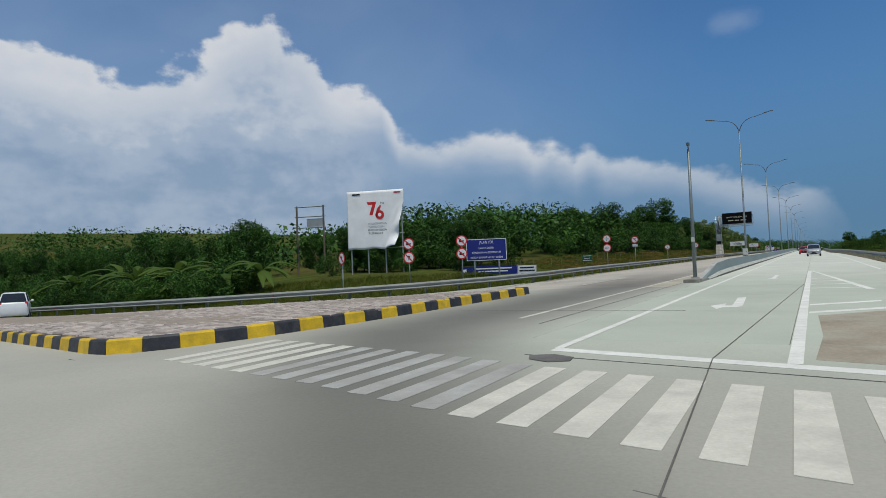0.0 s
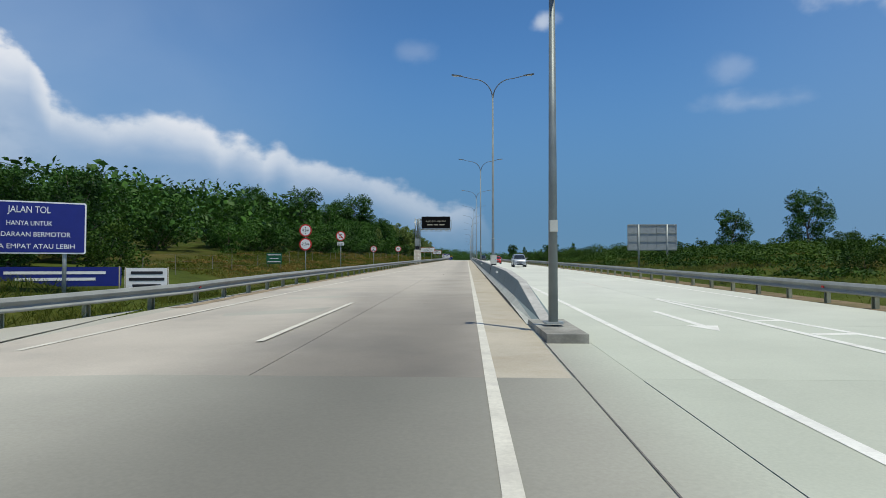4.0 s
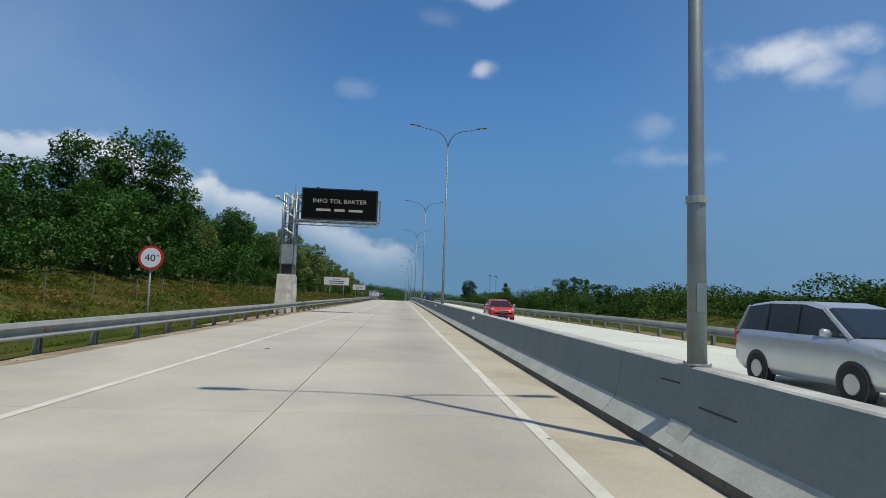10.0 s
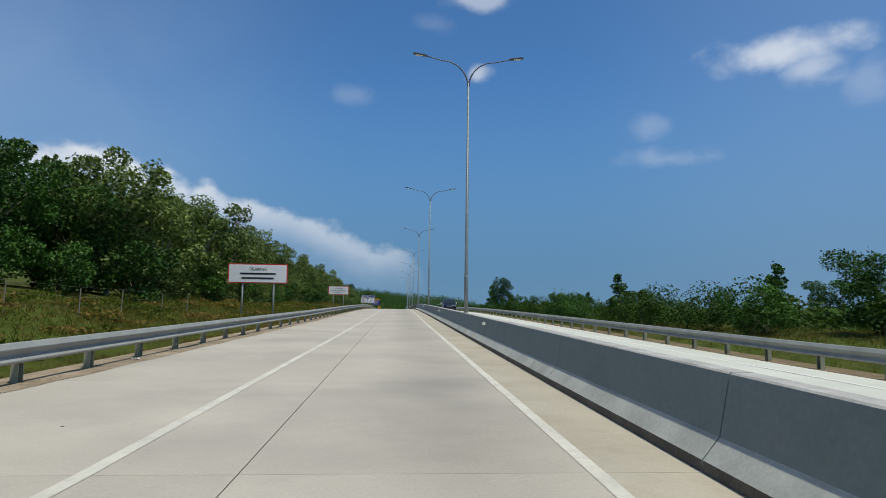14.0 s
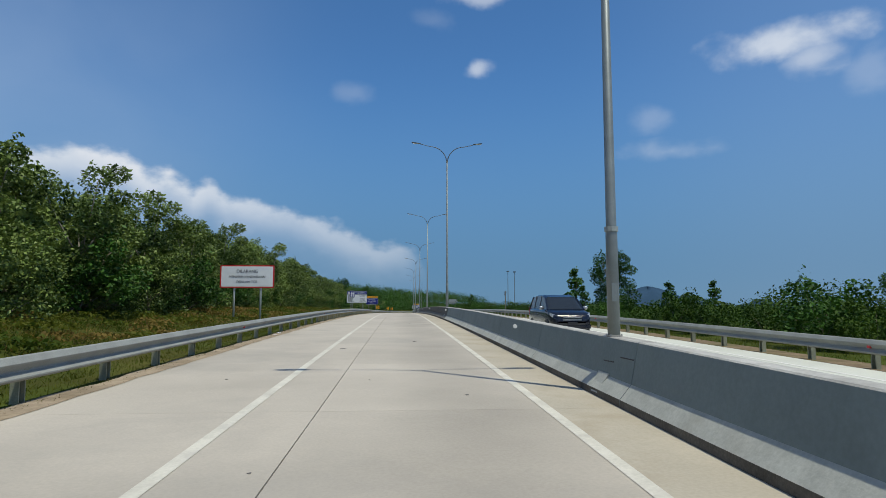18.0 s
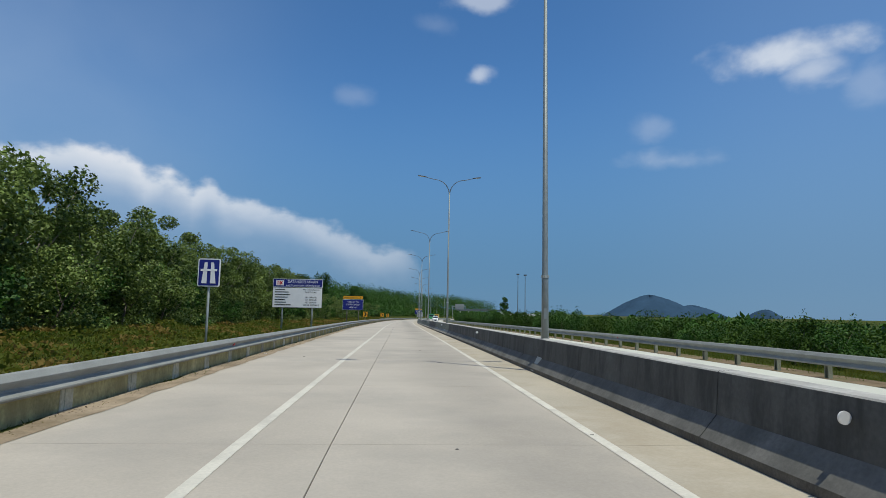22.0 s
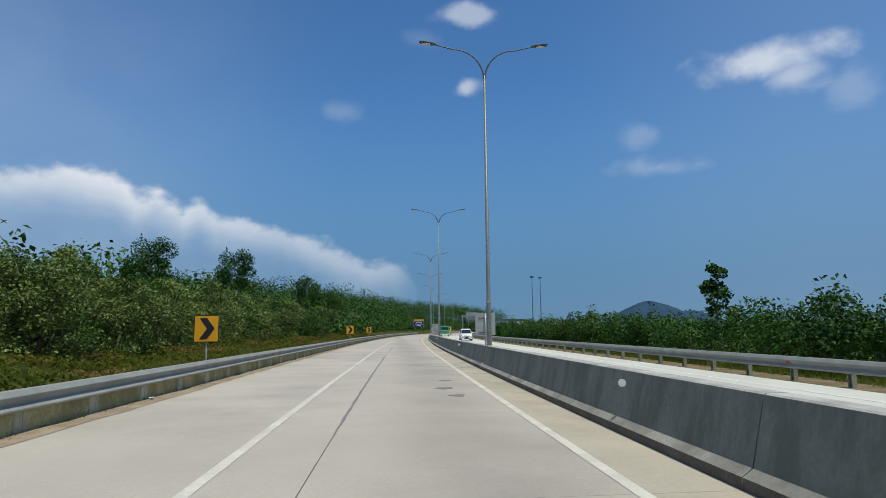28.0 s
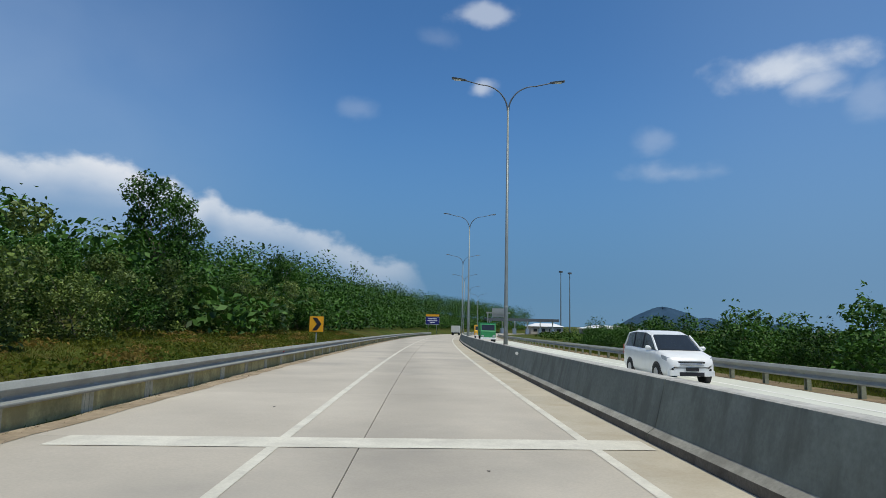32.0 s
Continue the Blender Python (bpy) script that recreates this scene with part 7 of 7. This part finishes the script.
truck(spot(432.0, 4.0), "green lorry on the opposite carriageway", "paint_green")
truck(spot(468.0, 4.2), "yellow lorry on the opposite carriageway", "paint_amber")
truck(spot(505.0, -1.9, 0, 180), "grey lorry far ahead in the lane", "cabinet")

# ---- far buildings, masts and hills ----
def hut(x, y, w, d, h, label):
    z0 = float(land(x, y))
    th = thing("building", label, "building", pose(x, y, z0))
    part("wall", Shape().box((0, 0, h / 2 - 0.5), (w, d, h + 1.0)), M["wall_far"], th)
    s = Shape()
    s.add([(-w * 0.55, -d * 0.55, h), (w * 0.55, -d * 0.55, h), (w * 0.55, d * 0.55, h), (-w * 0.55, d * 0.55, h), (-w * 0.3, 0, h + 1.6), (w * 0.3, 0, h + 1.6)],
          [(0, 1, 5, 4), (1, 2, 5), (2, 3, 4, 5), (3, 0, 4), (3, 2, 1, 0)])
    part("roof", s, M["roof"], th, "white metal roof")
    for k in range(4):
        part("window", Shape().box((-w * 0.36 + k * w * 0.24, -d / 2 - 0.01, h * 0.55), (w * 0.12, 0.06, h * 0.35)), M["glass"], th)
    return th


hut(98.0, 640.0, 26.0, 14.0, 4.5, "low building with a white metal roof near the toll plaza")
hut(70.0, 655.0, 16.0, 10.0, 4.0, "small building with a white metal roof near the toll plaza")
y = 640.0
bx = float(bend(y))
z0 = float(land(bx, y))
th = thing("toll_plaza", "distant toll plaza canopy with dark fascia over the lanes", "toll plaza", pose(bx + 2.0, y, z0))
part("canopy", Shape().box((0, 0, 6.6), (34.0, 9.0, 1.3), chamfer=0.2), M["head"], th)
for k in range(6):
    part("column", Shape().tube([(-15 + 6.0 * k, 0, 0), (-15 + 6.0 * k, 0, 6.2)], 0.25, 8), M["white"], th)
    part("booth", Shape().box((-15 + 6.0 * k, 1.0, 1.3), (1.4, 2.4, 2.6)), M["white"], th)
y = 560.0
th = thing("gantry_sign", "distant sign gantry seen from behind over the opposite lanes", "gantry", spot(y, 6.5))
part("leg", Shape().tube([(-4.5, 0, -0.5), (-4.5, 0, 7.5)], 0.18, 8), M["galv"], th)
part("beam", Shape().box((-1.0, 0, 7.2), (8.0, 0.4, 0.5)), M["galv"], th)
part("panel", Shape().box((-0.6, 0.3, 7.2), (5.0, 0.1, 3.0)), M["grey_back"], th)
for x, y in ((100.4, 737.0), (108.5, 745.0)):
    z0 = float(land(x, y))
    th = thing("light_mast", "very tall slender floodlight mast in the distance", "mast", pose(x, y, z0), "far masts")
    part("pole", Shape().tube([(0, 0, -1), (0, 0, 40.0 - z0 * 0)], [0.45, 0.22], 8), M["pole"], th)
    part("lamp_ring", Shape().tube([(0, 0, 39.2), (0, 0, 40.2)], [1.3, 1.3], 12), M["head"], th)


def hill(x, y, rx, ry, h, label, seed):
    r = np.random.default_rng(seed)
    nu, nv = 48, 14
    ph = r.uniform(0, 6, 4)
    rows = []
    for j in range(nv):
        q = j / (nv - 1)
        row = []
        for i in range(nu):
            a = 2 * math.pi * i / nu
            w = 1 + 0.10 * math.sin(3 * a + ph[0]) + 0.06 * math.sin(7 * a + ph[1])
            z = h * (1 - q) ** 0.0 * (math.cos(math.pi * q) * 0.5 + 0.5) ** 1.15 * (1 + 0.05 * math.sin(5 * a + 9 * q + ph[2])) - 45.0
            row.append((x + rx * q * w * math.cos(a), y + ry * q * w * math.sin(a), z))
        rows.append(row)
    s = Shape()
    n = nu
    s.add([p for row in rows for p in row], [(j * n + i, (j + 1) * n + i, (j + 1) * n + (i + 1) % n, j * n + (i + 1) % n) for j in range(nv - 1) for i in range(n)])
    ob = part("hill", s, M["hill"], smooth=True)
    return tagged(ob, label, "hill", kind="structure")


hill(1370.0, 3420.0, 400.0, 340.0, 150.0, "distant blue-grey wooded hill on the horizon", 1)
hill(1600.0, 3400.0, 330.0, 280.0, 100.0, "low distant blue-grey shoulder of the hill", 2)
hill(2090.0, 3500.0, 190.0, 200.0, 86.0, "small distant blue-grey hill on the horizon", 3)

# ---- the smallest pieces last: cobbles and slabs ----
stone = []
for k in range(4):
    r = np.random.default_rng(50 + k)
    a, b = 0.15 + 0.03 * r.random(), 0.10 + 0.02 * r.random()
    s = Shape()
    lo = [(-a, -b, -0.05), (a, -b, -0.05), (a, b, -0.05), (-a, b, -0.05)]
    hi = [(x * 0.86 + r.normal(0, 0.01), y * 0.82 + r.normal(0, 0.01), 0.035 + r.normal(0, 0.006)) for x, y, _ in lo]
    md = [(x + r.normal(0, 0.008), y + r.normal(0, 0.008), 0.01) for x, y, _ in lo]
    s.add(lo + md + hi, [(i, (i + 1) % 4, 4 + (i + 1) % 4, 4 + i) for i in range(4)] + [(4 + i, 4 + (i + 1) % 4, 8 + (i + 1) % 4, 8 + i) for i in range(4)] + [(8, 9, 10, 11)])
    stone.append(s)
meshes = [s.mesh("cobble", M["cobble"]) for s in stone]
rest = Shape()
count = 0
inset = [(cxy[0] + (x - cxy[0]) * 0.97, 13.2 + (y - 13.2) * 0.93) for x, y in ISLAND]
ys = np.arange(21.6, 7.0, -0.225)
for j, y in enumerate(ys):
    for x in np.arange(-3.9 - 0.16 * (j % 2), -24.0, -0.335):
        px, py = x + rng.normal(0, 0.02), y + rng.normal(0, 0.015)
        if not inside(px, py, inset):
            continue
        k = int(rng.integers(4))
        q = 0.0
        # the bed rises from the kerb to the middle
        dx, dy = (px - cxy[0]) / 14.0, (py - 13.2) / 8.5
        m = pose(px, py, island_z(px, py, 0.20 + 0.09 * max(0.0, 1 - math.hypot(dx, dy))), rng.uniform(-4, 4), rng.uniform(-4, 4), rng.uniform(-9, 9))
        if count < 300 and px > -9.0 and py > 13.0:
            ob = part("cobble", meshes[k], None, island)
            ob.matrix_basis = m
            count += 1
        else:
            rest.add([tuple(m @ Vector(v)) for v in stone[k].v], stone[k].f)
ob = part("cobbles", rest, M["cobble"], island)
tagged(ob, "uneven brown cobbles set in mortar", kind="stuff")

slabs(road_left, 25.0, 440.0, lambda y: left_rail(y) + 0.4, mid_joint, M["road"], 0.022)
slabs(road_left, 25.0, 440.0, mid_joint, edge_line, M["road"], 0.004)
slabs(road_left, 25.0, 440.0, edge_line, 0.86, M["dusty_road"], 0.002)
slabs(road_right, 10.0, 440.0, 1.6, 5.4, M["pale_road"], 0.01)
slabs(road_right, 10.0, 440.0, 5.4, lambda y: right_rail(y) - 0.4, M["pale_road"], 0.01)
s = ribbon("road_far", steps(440, 700), lambda y: left_rail(y) + 0.4, lambda y: right_rail(y) - 0.4, 0.0, M["road"], "concrete road bending away in the distance", "road")

# the plan's units become metres
for ob in list(scene.collection.objects):
    if ob.parent is None and ob.type in {"MESH", "EMPTY"}:
        ob.matrix_basis = Matrix.Scale(UNIT, 4) @ ob.matrix_basis
